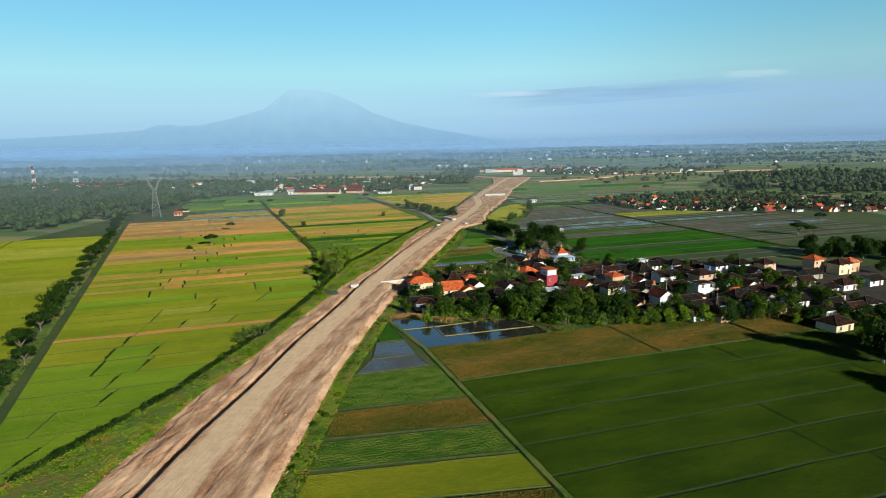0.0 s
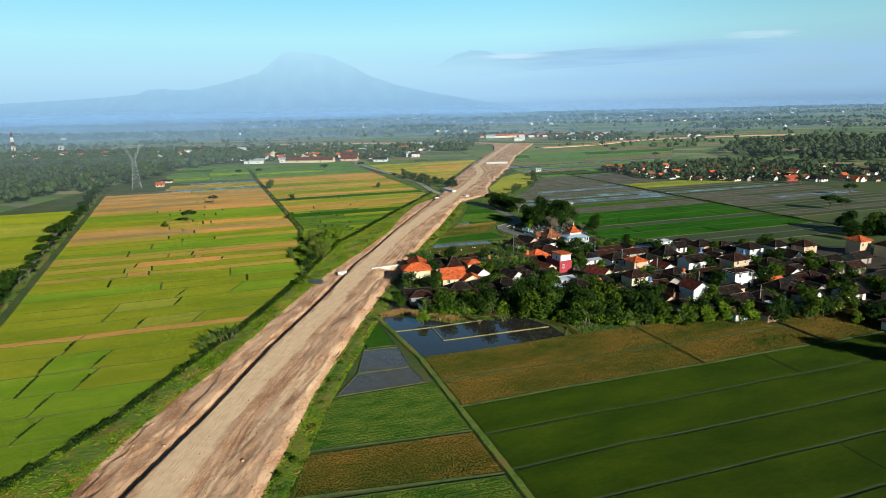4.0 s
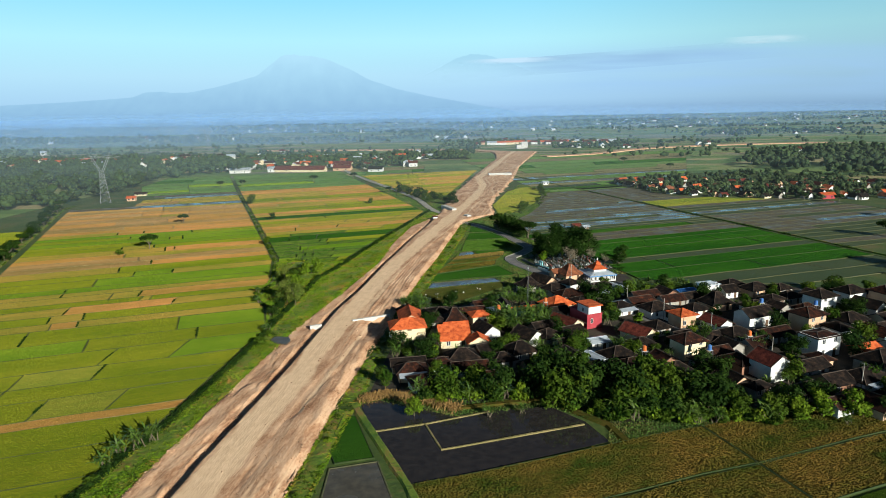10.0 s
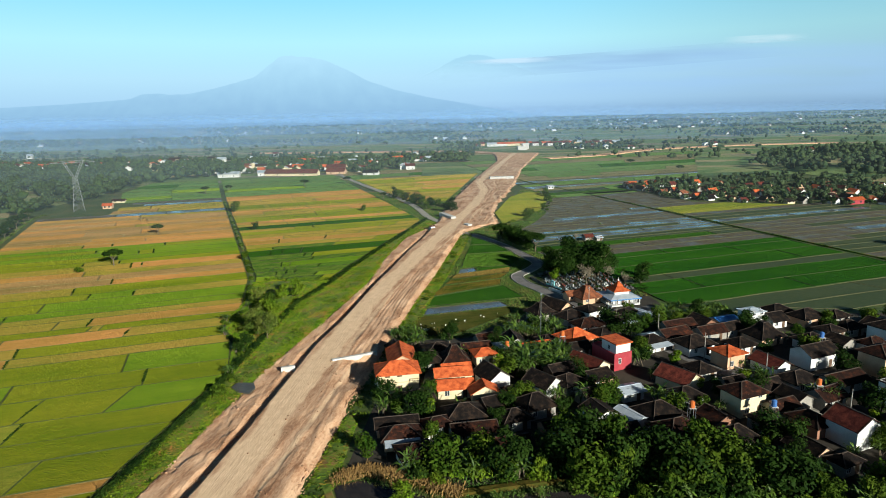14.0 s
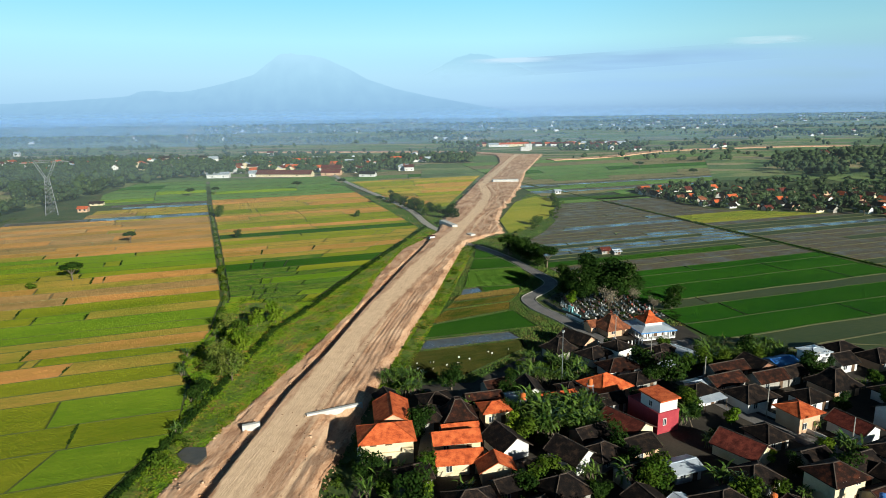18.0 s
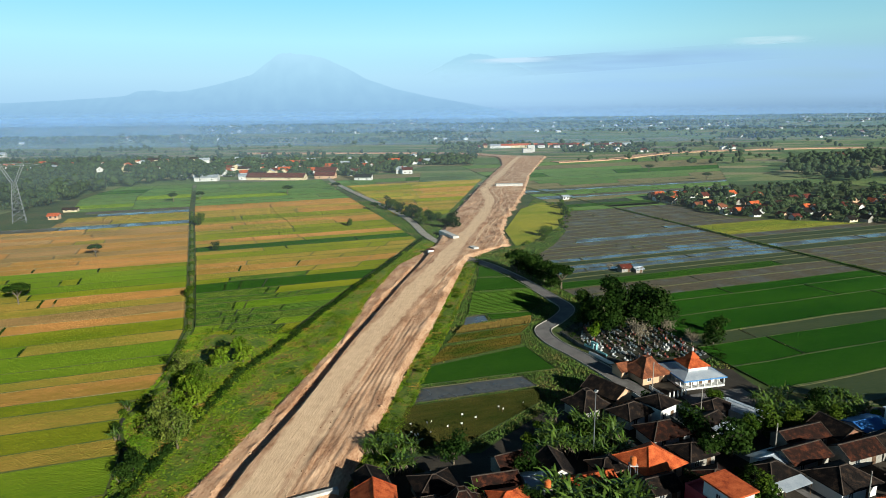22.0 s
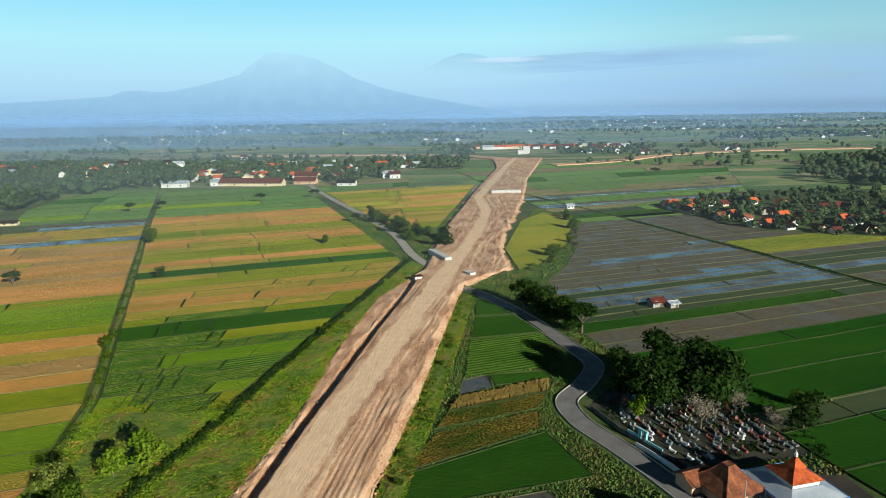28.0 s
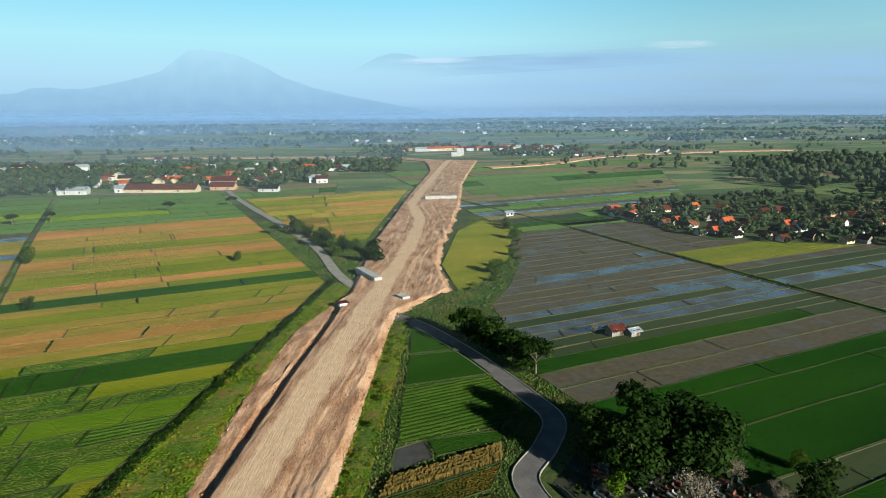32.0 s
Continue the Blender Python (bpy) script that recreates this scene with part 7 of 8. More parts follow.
def woods(name, pts, sizes, label, lumps=3, seed=5, leaves=0):
    """Many joined far crowns: each a few rough lumps."""
    gen = np.random.default_rng(seed)
    base, tri = ICO[leaves > 0]
    pts = np.repeat(np.asarray(pts, float), lumps, axis=0)
    sizes = np.repeat(np.asarray(sizes, float), lumps)
    n = len(pts)
    r = sizes * (gen.uniform(0.30, 0.5, n) if lumps < 4 else gen.uniform(0.14, 0.40, n))
    cx = pts[:, 0] + gen.normal(size=n) * sizes * 0.28
    cy = pts[:, 1] + gen.normal(size=n) * sizes * 0.28
    cz = sizes * gen.uniform(0.45, 0.95, n)
    d = base[None] * (1 + 0.22 * gen.normal(size=(n, len(base), 1)))
    sc = np.stack([r, r, r * gen.uniform(0.75, 1.1, n)], 1)
    co = d * sc[:, None, :] + np.stack([cx, cy, cz], 1)[:, None, :]
    co[:, :, 2] = np.maximum(co[:, :, 2], 0.0)
    q = tri[None] + (np.arange(n) * len(base))[:, None, None]
    ob = tagged(new(name, tri_soup(name, co.reshape(-1, 3), q.reshape(-1, 3), M["far_leaf"])), label, "woods", kind="stuff")
    if leaves:
        m = n * leaves
        dd = gen.normal(size=(m, 3))
        dd /= np.linalg.norm(dd, axis=1, keepdims=True)
        k = np.repeat(np.arange(n), leaves)
        pos = np.stack([cx, cy, cz], 1)[k] + dd * sc[k] * gen.uniform(0.9, 1.25, (m, 1))
        pos[:, 2] = np.maximum(pos[:, 2], 0.3)
        nr = dd + 0.5 * gen.normal(size=(m, 3))
        nr /= np.linalg.norm(nr, axis=1, keepdims=True)
        co2, q2 = leaf_quads(pos, nr, 0.55, gen)
        lf = part("foliage", tri_soup("foliage", co2, q2, M["leaf_wood"]), ob)
        lf["kind"] = "stuff"
    return ob


def inside(x, y, poly):
    c = False
    for (x0, y0), (x1, y1) in zip(poly, poly[1:] + poly[:1]):
        if (y0 > y) != (y1 > y) and x < (x1 - x0) * (y - y0) / (y1 - y0) + x0:
            c = not c
    return c


def fill(poly, n, lo, hi, seed):
    gen = random.Random(seed)
    xs, ys = [p[0] for p in poly], [p[1] for p in poly]
    out, sz = [], []
    while len(out) < n:
        x, y = gen.uniform(min(xs), max(xs)), gen.uniform(min(ys), max(ys))
        if inside(x, y, poly):
            out.append((x, y))
            sz.append(gen.uniform(lo, hi))
    return out, sz


p1, s1 = fill([(-620, 215), (-330, 200), (-308, 250), (-293, 282), (-275, 306), (-290, 345), (-288, 390), (-294, 450), (-285, 495), (-233, 522), (-240, 560), (-330, 610), (-620, 640)], 760, 6, 11, 1)
woods("woodland", p1, s1, "dense dark green woodland beside the paddies", 6, 1, 34)
p2, s2 = fill([(-250, 560), (-100, 545), (-95, 515), (-85, 540), (-40, 600), (-60, 670), (-250, 640)], 150, 4.5, 8.5, 2)
woods("village_trees", p2, s2, "trees round the far roadside village", 6, 2, 26)
p3, s3 = fill([(150, 372), (158, 338), (174, 304), (200, 285), (235, 273), (305, 256), (420, 232), (460, 300), (354, 425), (266, 440), (206, 418), (160, 396)], 380, 2.8, 5.6, 3)
woods("village_trees", p3, s3, "trees among the houses of the eastern village", 5, 3, 26)
p5, s5 = fill([(141, 368), (150, 330), (166, 293), (193, 274), (230, 263), (300, 246), (300, 252), (196, 282), (172, 300), (146, 368)], 30, 2.2, 4.0, 8)
woods("village_trees", p5, s5, "low garden trees along the edge of the eastern village", 5, 8, 26)
p4, s4 = fill([(314, 512), (345, 465), (350, 418), (470, 345), (900, 320), (900, 640), (560, 760), (420, 700), (370, 610)], 1150, 6, 11, 4)
woods("woodland", p4, s4, "dense dark green woodland on the plain", 4, 4, 14)

# scattered woods and hamlets on the plain
far_pts, far_sz, ham = [], [], []
gen = random.Random(21)
while len(far_pts) < 14000:
    y = 640 + (4750 - 640) * gen.random() ** 1.5
    x = gen.uniform(-0.85, 0.85) * (y + 300)
    m = noise.noise((x * 0.0017, y * 0.0048, 4)) + 0.5 * noise.noise((x * 0.007, y * 0.016, 8))
    bias = 0.0 if x < 150 else (0.40 if y < 1100 else 0.14)
    if y > 2200:
        bias -= 0.12
    if 60 < x < 460 and y < 850 and gen.random() < 0.9:
        continue
    if -60 < x - 100 - (y - 800) * 0.1 < 60 and y < 1000:
        continue
    if m > bias or gen.random() < 0.03:
        far_pts.append((x, y))
        far_sz.append(gen.uniform(3.5, 8))
        if m > bias and gen.random() < 0.024:
            ham.append((x + gen.uniform(-15, 15), y + gen.uniform(-15, 15)))
woods("far_woods", far_pts, far_sz, "distant tree belts across the hazy plain", 2, 9)


def simple_house(x, y, w, d, h, roof, wall, rot, rise):
    e = empty("far_house", pose(x, y, 0, 0, 0, rot), f"distant house with {ROOF_WORD['roof_' + roof]} roof and {WALL_WORD['wall_' + wall]}", "house", "houses of the far villages")
    tiles, caps, ends = gable_roof(w, d, h, rise, 0.8)
    part("wall", mesh_from("wall", *joined(box(-w / 2, -d / 2, 0, w / 2, d / 2, h), *ends), M["wall_" + wall]), e)
    part("roof", mesh_from("roof", *tiles, M["roof_" + roof]), e)
    for i in range(2):
        part("window", mesh_from("window", *box(-w / 4 + i * w / 2 - 0.6, -d / 2 - 0.05, 0.9, -w / 4 + i * w / 2 + 0.6, -d / 2, 2.2), M["glass"]), e)


gen = random.Random(33)
for i in range(130):
    x = 148 + 272 * gen.random() ** 1.3
    y = float(np.interp(x, [148, 155, 171, 197, 232, 300, 420], [364, 336, 301, 281, 269, 253, 229])) + gen.uniform(0, 1) ** 1.4 * min(105, 25 + (x - 148) * 2.2)
    simple_house(x, y, gen.uniform(4.5, 7), gen.uniform(3.8, 5.2), gen.uniform(2.0, 2.8), gen.choice(["dark", "dark", "dark", "brown", "red", "orange", "terracotta"]), gen.choice(["white", "white", "grey", "cream", "peach"]), 20 + gen.choice([0, 90]), 1.8)
simple_house(265, 263, 11, 5, 3.4, "orange", "red", 15, 1.2)
for x, y, w, h, rf, wl_ in ((147, 362, 10, 3.2, "dark", "white"), (161, 372, 9, 6.0, "orange", "red"), (169, 301, 9, 3.2, "brown", "white"), (226, 270, 10, 3.4, "dark", "cream"), (200, 280, 8, 3.0, "red", "white"), (156, 343, 8, 3.2, "brown", "peach"), (182, 291, 9, 3.2, "dark", "white")):
    simple_house(x, y, w * 0.62, 4.4, h * 0.66, rf, wl_, 20, 1.4)
for x, y, s in ((231, 488, 0.9), (203, 566, 1.0), (261, 241, 0.8), (354, 530, 1.0), (246, 256, 0.7), (180, 330, 0.7)):
    tree("umbrella", x, y, s, group="field trees")
simple_house(-168, 532, 58, 11, 3.4, "red", "cream", -8, 3.4)
simple_house(-200, 536, 12, 9, 4.0, "tin", "white", 10, 2.0)
simple_house(-122, 540, 20, 9, 3.6, "red", "peach", -8, 3.0)
simple_house(-125, 562, 22, 10, 6.0, "red", "cream", -8, 3.0)
simple_house(-82, 520, 16, 8, 3.5, "dark", "white", -8, 2.2)
simple_house(-257, 338, 9, 4, 2.2, "brown", "cream", 10, 0.9)
simple_house(-250, 308, 6, 5, 2.8, "orange", "peach", 10, 1.2)
simple_house(-235, 528, 22, 9, 4.0, "tin", "white", 5, 2.0)
simple_house(83, 372, 5, 4, 2.6, "tin", "white", 20, 0.8)
for i in range(60):
    x = gen.uniform(-270, -40)
    simple_house(x, gen.uniform(560, 700) + (x + 150) * 0.1, gen.uniform(8, 14), gen.uniform(6, 9), gen.uniform(3, 5), gen.choice(["brown", "red", "orange", "orange", "terracotta", "tin"]), gen.choice(["white", "cream", "white"]), 10 + gen.choice([0, 90]), 2.2)
for i in range(34):
    x = gen.uniform(-640, -330)
    simple_house(x, gen.uniform(600, 760), gen.uniform(9, 16), gen.uniform(7, 10), gen.uniform(3, 6), gen.choice(["brown", "red", "orange", "tin"]), gen.choice(["white", "cream", "peach"]), 10 + gen.choice([0, 90]), 2.2)
for i in range(16):
    simple_house(60 + i * 16 + gen.uniform(-5, 5), 1010 + gen.uniform(-15, 20), gen.uniform(10, 24), 9, 4.5, gen.choice(["red", "orange", "tin"]), gen.choice(["white", "cream", "peach"]), gen.uniform(-10, 10), 2.4)

# the farthest hamlets, joined
groups = {"orange": [], "tin": []}
walls = []
for i, (x, y) in enumerate(ham):
    w, d, h = gen.uniform(7, 15), gen.uniform(6, 10), gen.uniform(3, 5)
    a = gen.choice([0.2, 1.7])
    def tf(sh):
        return ([(x + vx * math.cos(a) - vy * math.sin(a), y + vx * math.sin(a) + vy * math.cos(a), vz) for vx, vy, vz in sh[0]], sh[1])
    tiles, caps, ends = gable_roof(w, d, h, 2.5, 0.6)
    groups["tin" if i % 3 == 0 else "orange"].append(tf(tiles))
    walls.append(tf(joined(box(-w / 2, -d / 2, 0, w / 2, d / 2, h), *ends)))
hm = tagged(new("far_hamlets", mesh_from("far_hamlets", *joined(*walls), M["wall_white"])), "pale houses of distant hamlets in the haze", "houses", kind="stuff")
part("roofs", mesh_from("roofs", *joined(*groups["orange"]), M["roof_red"]), hm)
part("roofs", mesh_from("roofs", *joined(*groups["tin"]), M["roof_tin"]), hm)

# crossing earthwork of the interchange
lane("crossing_earthwork", smooth_line([(-330, 935), (-200, 915), (-90, 900), (-12, 882), (40, 850), (84, 792)]), 26, M["soil"], "bare soil embankment of a curving ramp", "earthwork", 1.0)
lane("crossing_earthwork", smooth_line([(128, 695), (207, 733), (320, 838), (480, 890), (640, 905)]), 20, M["soil"], "bare soil embankment of the crossing road", "earthwork", 1.1)


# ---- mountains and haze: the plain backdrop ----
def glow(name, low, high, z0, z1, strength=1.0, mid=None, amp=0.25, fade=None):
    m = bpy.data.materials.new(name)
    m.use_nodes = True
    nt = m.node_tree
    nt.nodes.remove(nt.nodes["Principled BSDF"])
    # distance haze is painted into the emission colour, ramped by height
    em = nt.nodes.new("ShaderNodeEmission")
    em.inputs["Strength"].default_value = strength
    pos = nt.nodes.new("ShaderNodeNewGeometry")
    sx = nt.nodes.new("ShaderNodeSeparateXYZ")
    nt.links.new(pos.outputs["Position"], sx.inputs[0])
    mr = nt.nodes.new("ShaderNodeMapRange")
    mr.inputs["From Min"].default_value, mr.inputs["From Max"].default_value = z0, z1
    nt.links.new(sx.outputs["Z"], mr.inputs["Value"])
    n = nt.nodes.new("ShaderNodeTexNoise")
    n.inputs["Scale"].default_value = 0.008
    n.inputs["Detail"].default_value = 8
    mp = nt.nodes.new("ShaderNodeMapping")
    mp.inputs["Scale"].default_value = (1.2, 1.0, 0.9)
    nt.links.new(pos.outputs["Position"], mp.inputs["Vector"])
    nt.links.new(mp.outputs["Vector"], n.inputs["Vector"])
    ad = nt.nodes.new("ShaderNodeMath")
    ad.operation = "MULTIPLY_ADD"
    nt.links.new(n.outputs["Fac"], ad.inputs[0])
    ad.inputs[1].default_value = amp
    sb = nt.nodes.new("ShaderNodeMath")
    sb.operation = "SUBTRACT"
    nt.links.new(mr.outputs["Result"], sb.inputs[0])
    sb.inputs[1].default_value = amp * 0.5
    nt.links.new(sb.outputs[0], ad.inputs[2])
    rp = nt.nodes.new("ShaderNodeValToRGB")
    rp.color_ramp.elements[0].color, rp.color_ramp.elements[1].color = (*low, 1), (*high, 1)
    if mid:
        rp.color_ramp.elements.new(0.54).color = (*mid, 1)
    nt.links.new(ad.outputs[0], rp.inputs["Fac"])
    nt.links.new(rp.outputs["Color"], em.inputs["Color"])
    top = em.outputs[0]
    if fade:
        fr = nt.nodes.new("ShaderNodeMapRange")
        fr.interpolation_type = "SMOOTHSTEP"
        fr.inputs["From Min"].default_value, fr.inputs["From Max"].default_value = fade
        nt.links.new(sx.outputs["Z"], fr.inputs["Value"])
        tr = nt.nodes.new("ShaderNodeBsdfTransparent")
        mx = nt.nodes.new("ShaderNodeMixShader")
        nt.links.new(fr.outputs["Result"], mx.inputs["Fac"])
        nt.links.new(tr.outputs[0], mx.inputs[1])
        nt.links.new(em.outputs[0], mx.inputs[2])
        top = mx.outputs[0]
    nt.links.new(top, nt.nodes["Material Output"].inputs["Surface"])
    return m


def mountain(name, y, prof, mat, label, seed, depth=260):
    """A range with haze in its colour: its ridge line from a few heights, with spurs in front of it."""
    xs = np.linspace(prof[0][0], prof[-1][0], 240)
    hs = np.interp(xs, [p[0] for p in prof], [p[1] for p in prof])
    vs, fs = [], []
    for j in range(9):
        t = j / 8
        for i, x in enumerate(xs):
            r = (0.05 * noise.noise((x * 0.006, t * 2.2, seed)) + 0.03 * noise.noise((x * 0.025, t * 5, seed))) * (1.3 - t) + 0.012 * noise.noise((x * 0.05, 0, seed))
            z = hs[i] * (1 + r) * (1 - (1 - t) ** 1.3 if j < 8 else 1) if j else -60
            vs.append((x, y - depth * (1 - t) * (1 + 4 * r), z))
    n = len(xs)
    for j in range(8):
        for i in range(n - 1):
            k = j * n + i
            fs.append((k, k + 1, k + n + 1, k + n))
    return tagged(new(name, mesh_from(name, vs, fs, mat, True)), label, "mountain", kind="structure")


def ridge_line(px):
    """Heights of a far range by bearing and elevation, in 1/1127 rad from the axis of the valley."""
    return [((b - 784) / 1127 * 4880 - 40, 65 + (194.5 - e) / 1127 * 4880) for b, e in px]


mt_mat = glow("painted_haze_slope", (0.25, 0.455, 0.665), (0.40, 0.68, 0.85), 70, 470, 0.57, None, 0.34)
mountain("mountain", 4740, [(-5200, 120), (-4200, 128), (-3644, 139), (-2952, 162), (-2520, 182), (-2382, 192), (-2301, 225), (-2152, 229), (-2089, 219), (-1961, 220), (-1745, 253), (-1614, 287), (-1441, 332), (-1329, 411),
                             (-1240, 472), (-1185, 484), (-1110, 474), (-1030, 468), (-906, 440), (-803, 400), (-722, 362), (-599, 292), (-391, 218), (-139, 160), (241, 90), (600, 20)], mt_mat, "volcano backdrop glowing with painted blue haze over the plain", 1)
mt2 = glow("far_painted_haze_slope", (0.275, 0.455, 0.615), (0.34, 0.63, 0.79), 124, 470, 0.56, (0.410, 0.684, 0.815), 0.03, (300, 445))
mountain("mountain", 4900, ridge_line([(680, 160), (740, 140), (785, 118), (805, 108), (830, 101), (860, 102), (880, 108), (930, 128), (1010, 160), (1150, 192)]), mt2, "faint second volcano glowing in painted haze colours", 2, 50)


def haze_veil(y, h, alpha, back=0.0, x=5200):
    """An added translucent sheet that paints in distance haze, thicker towards the west."""
    m = bpy.data.materials.new("haze_veil")
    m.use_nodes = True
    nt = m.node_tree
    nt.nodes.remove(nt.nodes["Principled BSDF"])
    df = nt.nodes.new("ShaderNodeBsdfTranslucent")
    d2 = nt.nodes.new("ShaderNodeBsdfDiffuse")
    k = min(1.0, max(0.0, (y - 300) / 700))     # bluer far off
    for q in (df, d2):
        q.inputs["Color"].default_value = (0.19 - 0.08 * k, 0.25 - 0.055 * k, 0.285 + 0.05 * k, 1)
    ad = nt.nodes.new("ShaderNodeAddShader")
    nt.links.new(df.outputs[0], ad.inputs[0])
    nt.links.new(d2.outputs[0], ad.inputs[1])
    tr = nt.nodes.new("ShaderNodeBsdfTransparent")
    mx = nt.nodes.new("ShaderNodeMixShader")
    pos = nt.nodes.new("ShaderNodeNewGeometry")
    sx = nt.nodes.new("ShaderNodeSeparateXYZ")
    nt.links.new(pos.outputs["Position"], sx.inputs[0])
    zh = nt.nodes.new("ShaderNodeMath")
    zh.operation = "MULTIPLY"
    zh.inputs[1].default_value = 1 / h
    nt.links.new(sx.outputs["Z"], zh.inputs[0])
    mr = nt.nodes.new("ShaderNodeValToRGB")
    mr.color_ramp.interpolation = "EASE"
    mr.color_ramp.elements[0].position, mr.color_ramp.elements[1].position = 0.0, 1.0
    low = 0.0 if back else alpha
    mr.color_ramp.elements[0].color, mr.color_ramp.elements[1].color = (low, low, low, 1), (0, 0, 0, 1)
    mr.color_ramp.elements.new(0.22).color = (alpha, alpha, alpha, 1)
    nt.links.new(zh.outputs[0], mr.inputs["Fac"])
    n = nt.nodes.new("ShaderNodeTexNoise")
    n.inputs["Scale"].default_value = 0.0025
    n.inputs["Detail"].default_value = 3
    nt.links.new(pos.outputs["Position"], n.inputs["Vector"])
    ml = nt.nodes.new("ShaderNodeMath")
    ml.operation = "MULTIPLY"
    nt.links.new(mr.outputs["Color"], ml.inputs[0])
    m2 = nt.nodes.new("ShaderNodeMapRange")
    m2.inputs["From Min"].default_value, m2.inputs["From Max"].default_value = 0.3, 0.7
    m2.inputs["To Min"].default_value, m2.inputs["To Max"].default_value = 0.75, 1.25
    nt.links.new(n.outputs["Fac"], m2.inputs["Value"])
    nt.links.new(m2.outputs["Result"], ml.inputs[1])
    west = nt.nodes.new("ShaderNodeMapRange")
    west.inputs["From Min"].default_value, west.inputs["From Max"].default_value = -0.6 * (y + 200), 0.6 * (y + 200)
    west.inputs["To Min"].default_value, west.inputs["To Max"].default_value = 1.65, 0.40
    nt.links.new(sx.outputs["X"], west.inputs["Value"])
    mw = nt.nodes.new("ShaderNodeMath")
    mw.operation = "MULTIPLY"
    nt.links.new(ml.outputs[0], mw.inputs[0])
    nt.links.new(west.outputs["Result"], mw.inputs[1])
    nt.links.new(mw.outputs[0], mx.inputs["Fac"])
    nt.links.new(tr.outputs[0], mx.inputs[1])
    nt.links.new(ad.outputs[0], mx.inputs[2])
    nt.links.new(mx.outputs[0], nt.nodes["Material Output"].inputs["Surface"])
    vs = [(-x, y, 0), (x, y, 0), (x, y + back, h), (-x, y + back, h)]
    return tagged(new("painted_haze_sheet", mesh_from("painted_haze_sheet", vs, [(0, 1, 2, 3)], m)), "translucent sheet that paints blue distance haze over the plain", "haze", "haze banks", "structure")


# upright and tilted sheets added in place of haze in the air
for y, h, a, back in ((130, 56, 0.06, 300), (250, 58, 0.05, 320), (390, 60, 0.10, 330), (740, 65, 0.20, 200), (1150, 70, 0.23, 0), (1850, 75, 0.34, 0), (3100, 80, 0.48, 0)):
    haze_veil(y, h, a, back)


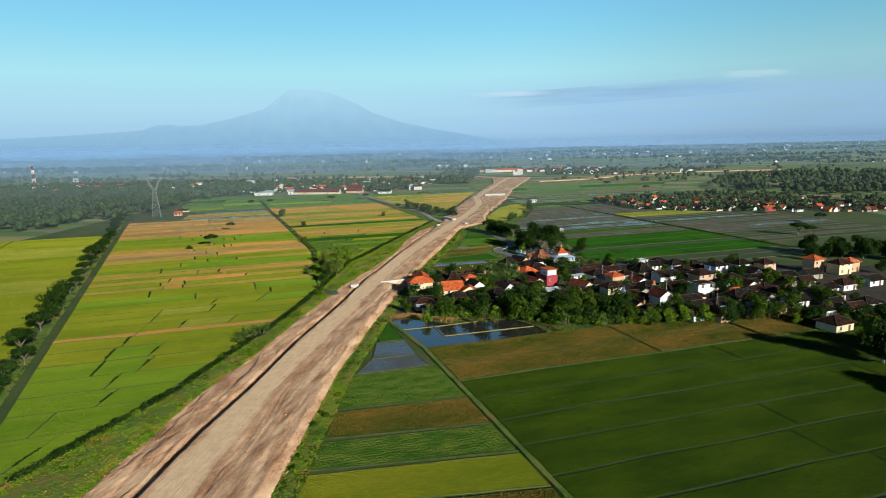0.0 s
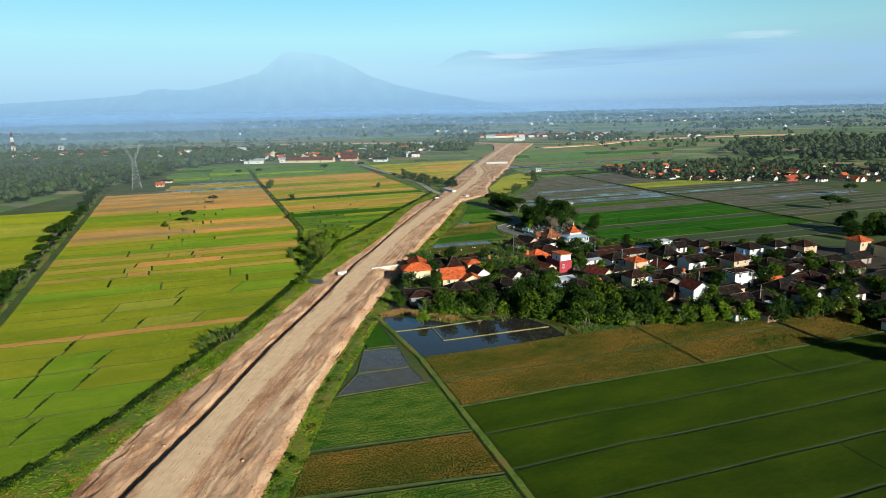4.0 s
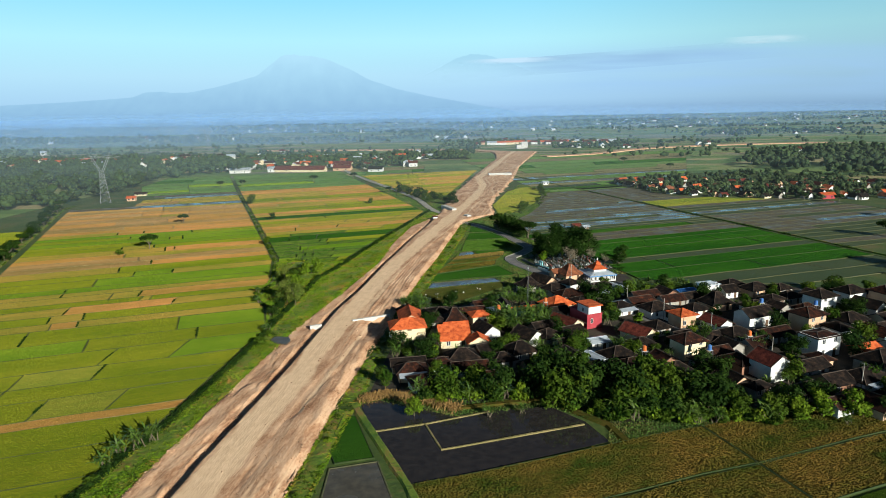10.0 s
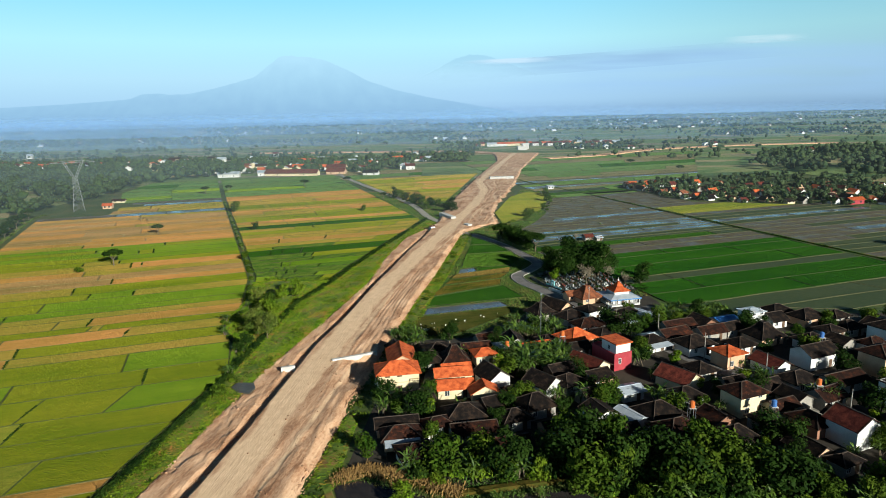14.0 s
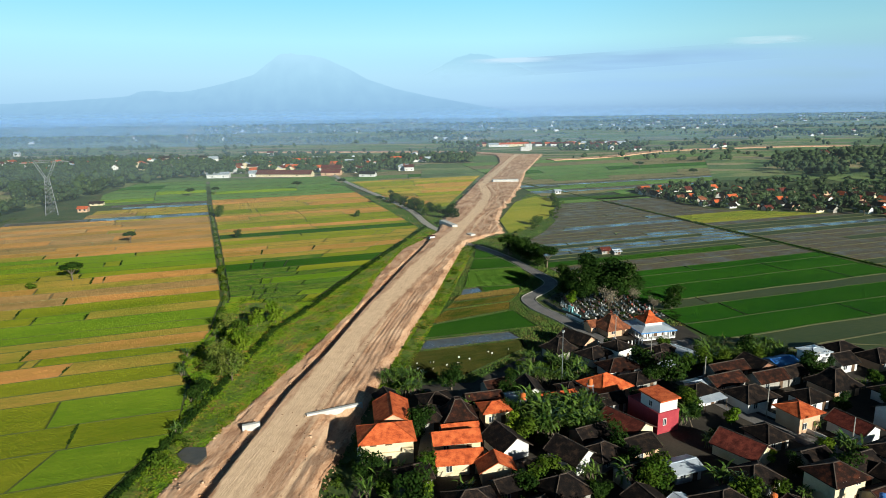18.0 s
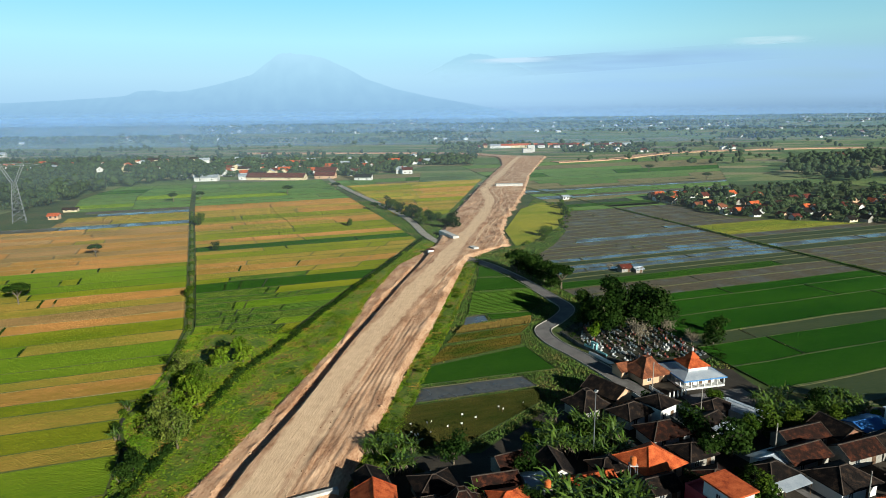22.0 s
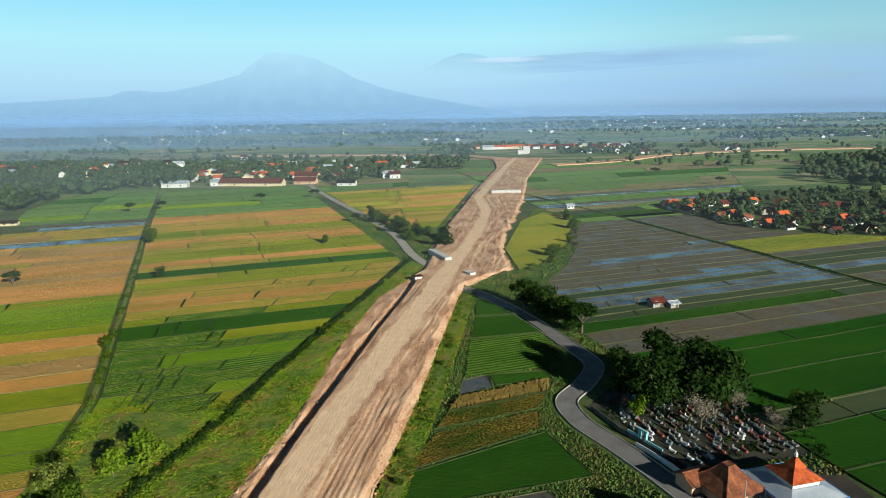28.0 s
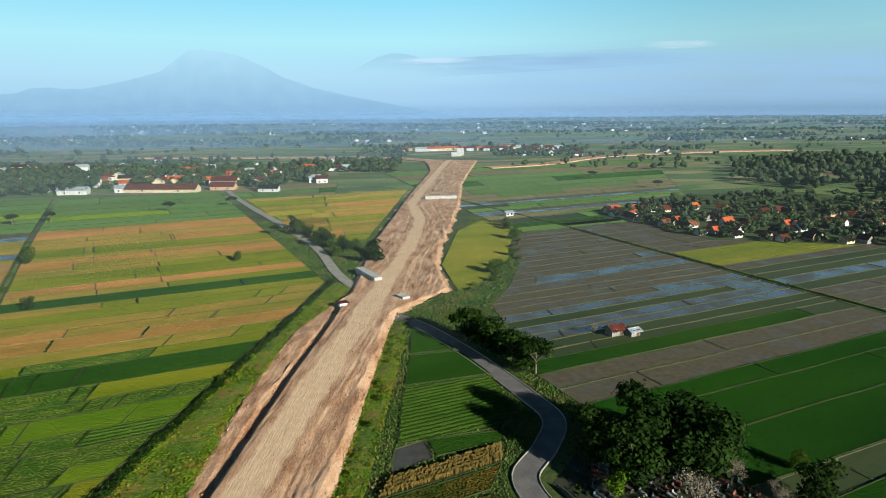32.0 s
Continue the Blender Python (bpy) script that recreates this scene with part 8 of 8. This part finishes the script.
def cloud_sheet(name, x0, x1, z0, z1, tilt, y, col, alpha, label, sx, sz):
    """A thin far cloud or painted haze bank: a slightly wavy glowing sheet, ragged and soft at its edges."""
    m = bpy.data.materials.new(name)
    m.use_nodes = True
    nt = m.node_tree
    nt.nodes.remove(nt.nodes["Principled BSDF"])
    # emission holds the sheet's daylit colour
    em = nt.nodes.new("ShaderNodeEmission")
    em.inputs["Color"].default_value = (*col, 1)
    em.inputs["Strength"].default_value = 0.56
    tr = nt.nodes.new("ShaderNodeBsdfTransparent")
    mx = nt.nodes.new("ShaderNodeMixShader")
    tc = nt.nodes.new("ShaderNodeTexCoord")
    sep = nt.nodes.new("ShaderNodeSeparateXYZ")
    nt.links.new(tc.outputs["Generated"], sep.inputs[0])
    fac = None
    for axis in (0, 2):
        a = nt.nodes.new("ShaderNodeMath")
        a.operation = "SUBTRACT"
        nt.links.new(sep.outputs[axis], a.inputs[0])
        a.inputs[1].default_value = 0.5
        b = nt.nodes.new("ShaderNodeMath")
        b.operation = "ABSOLUTE"
        nt.links.new(a.outputs[0], b.inputs[0])
        r = nt.nodes.new("ShaderNodeMapRange")
        r.interpolation_type = "SMOOTHSTEP"
        r.inputs["From Min"].default_value, r.inputs["From Max"].default_value = 0.08, 0.5
        r.inputs["To Min"].default_value, r.inputs["To Max"].default_value = 1.0, 0.0
        nt.links.new(b.outputs[0], r.inputs["Value"])
        if fac is None:
            fac = r.outputs["Result"]
        else:
            p = nt.nodes.new("ShaderNodeMath")
            p.operation = "MULTIPLY"
            nt.links.new(fac, p.inputs[0])
            nt.links.new(r.outputs["Result"], p.inputs[1])
            fac = p.outputs[0]
    mp = nt.nodes.new("ShaderNodeMapping")
    mp.inputs["Scale"].default_value = (sx, 0, sz)
    nt.links.new(tc.outputs["Object"], mp.inputs["Vector"])
    n = nt.nodes.new("ShaderNodeTexNoise")
    n.inputs["Scale"].default_value, n.inputs["Detail"].default_value = 1.0, 5
    nt.links.new(mp.outputs["Vector"], n.inputs["Vector"])
    r = nt.nodes.new("ShaderNodeMapRange")
    r.inputs["From Min"].default_value, r.inputs["From Max"].default_value = 0.32, 0.68
    r.inputs["To Min"].default_value, r.inputs["To Max"].default_value = 0.25 * alpha, 1.3 * alpha
    nt.links.new(n.outputs["Fac"], r.inputs["Value"])
    p = nt.nodes.new("ShaderNodeMath")
    p.operation = "MULTIPLY"
    nt.links.new(fac, p.inputs[0])
    nt.links.new(r.outputs["Result"], p.inputs[1])
    nt.links.new(p.outputs[0], mx.inputs["Fac"])
    nt.links.new(tr.outputs[0], mx.inputs[1])
    nt.links.new(em.outputs[0], mx.inputs[2])
    nt.links.new(mx.outputs[0], nt.nodes["Material Output"].inputs["Surface"])
    vs, fs = [], []
    for i in range(25):
        t = i / 24
        x = x0 + (x1 - x0) * t
        w = 3 * noise.noise((x * 0.001, 0, 7))
        for z in (z0, z1):
            vs.append((x, y + w, z + tilt * (t - 0.5)))
    for i in range(24):
        fs.append((2 * i, 2 * i + 2, 2 * i + 3, 2 * i + 1))
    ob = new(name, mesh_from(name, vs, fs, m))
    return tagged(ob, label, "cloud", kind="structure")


# the eastern haze is painted on as a self-lit sheet
cloud_sheet("haze_glow_sheet", -900, 6300, 40, 520, 0, 4400, (0.31, 0.53, 0.82), 0.7, "glowing sheet painting a blue-grey haze bank over the eastern plain", 0.0006, 0.006)
cloud_sheet("stratus_cloud", -50, 2700, 340, 470, 150, 4768, (0.26, 0.44, 0.62), 0.8, "long thin blue-grey stratus cloud", 0.0012, 0.02)
cloud_sheet("stratus_cloud", 60, 900, 392, 430, 25, 4760, (0.55, 0.75, 0.88), 0.9, "thin pale streak of cloud below the summit", 0.003, 0.03)
cloud_sheet("stratus_cloud", 1850, 2480, 468, 520, 25, 4390, (0.66, 0.80, 0.88), 0.5, "small white-topped bright cloud", 0.004, 0.03)
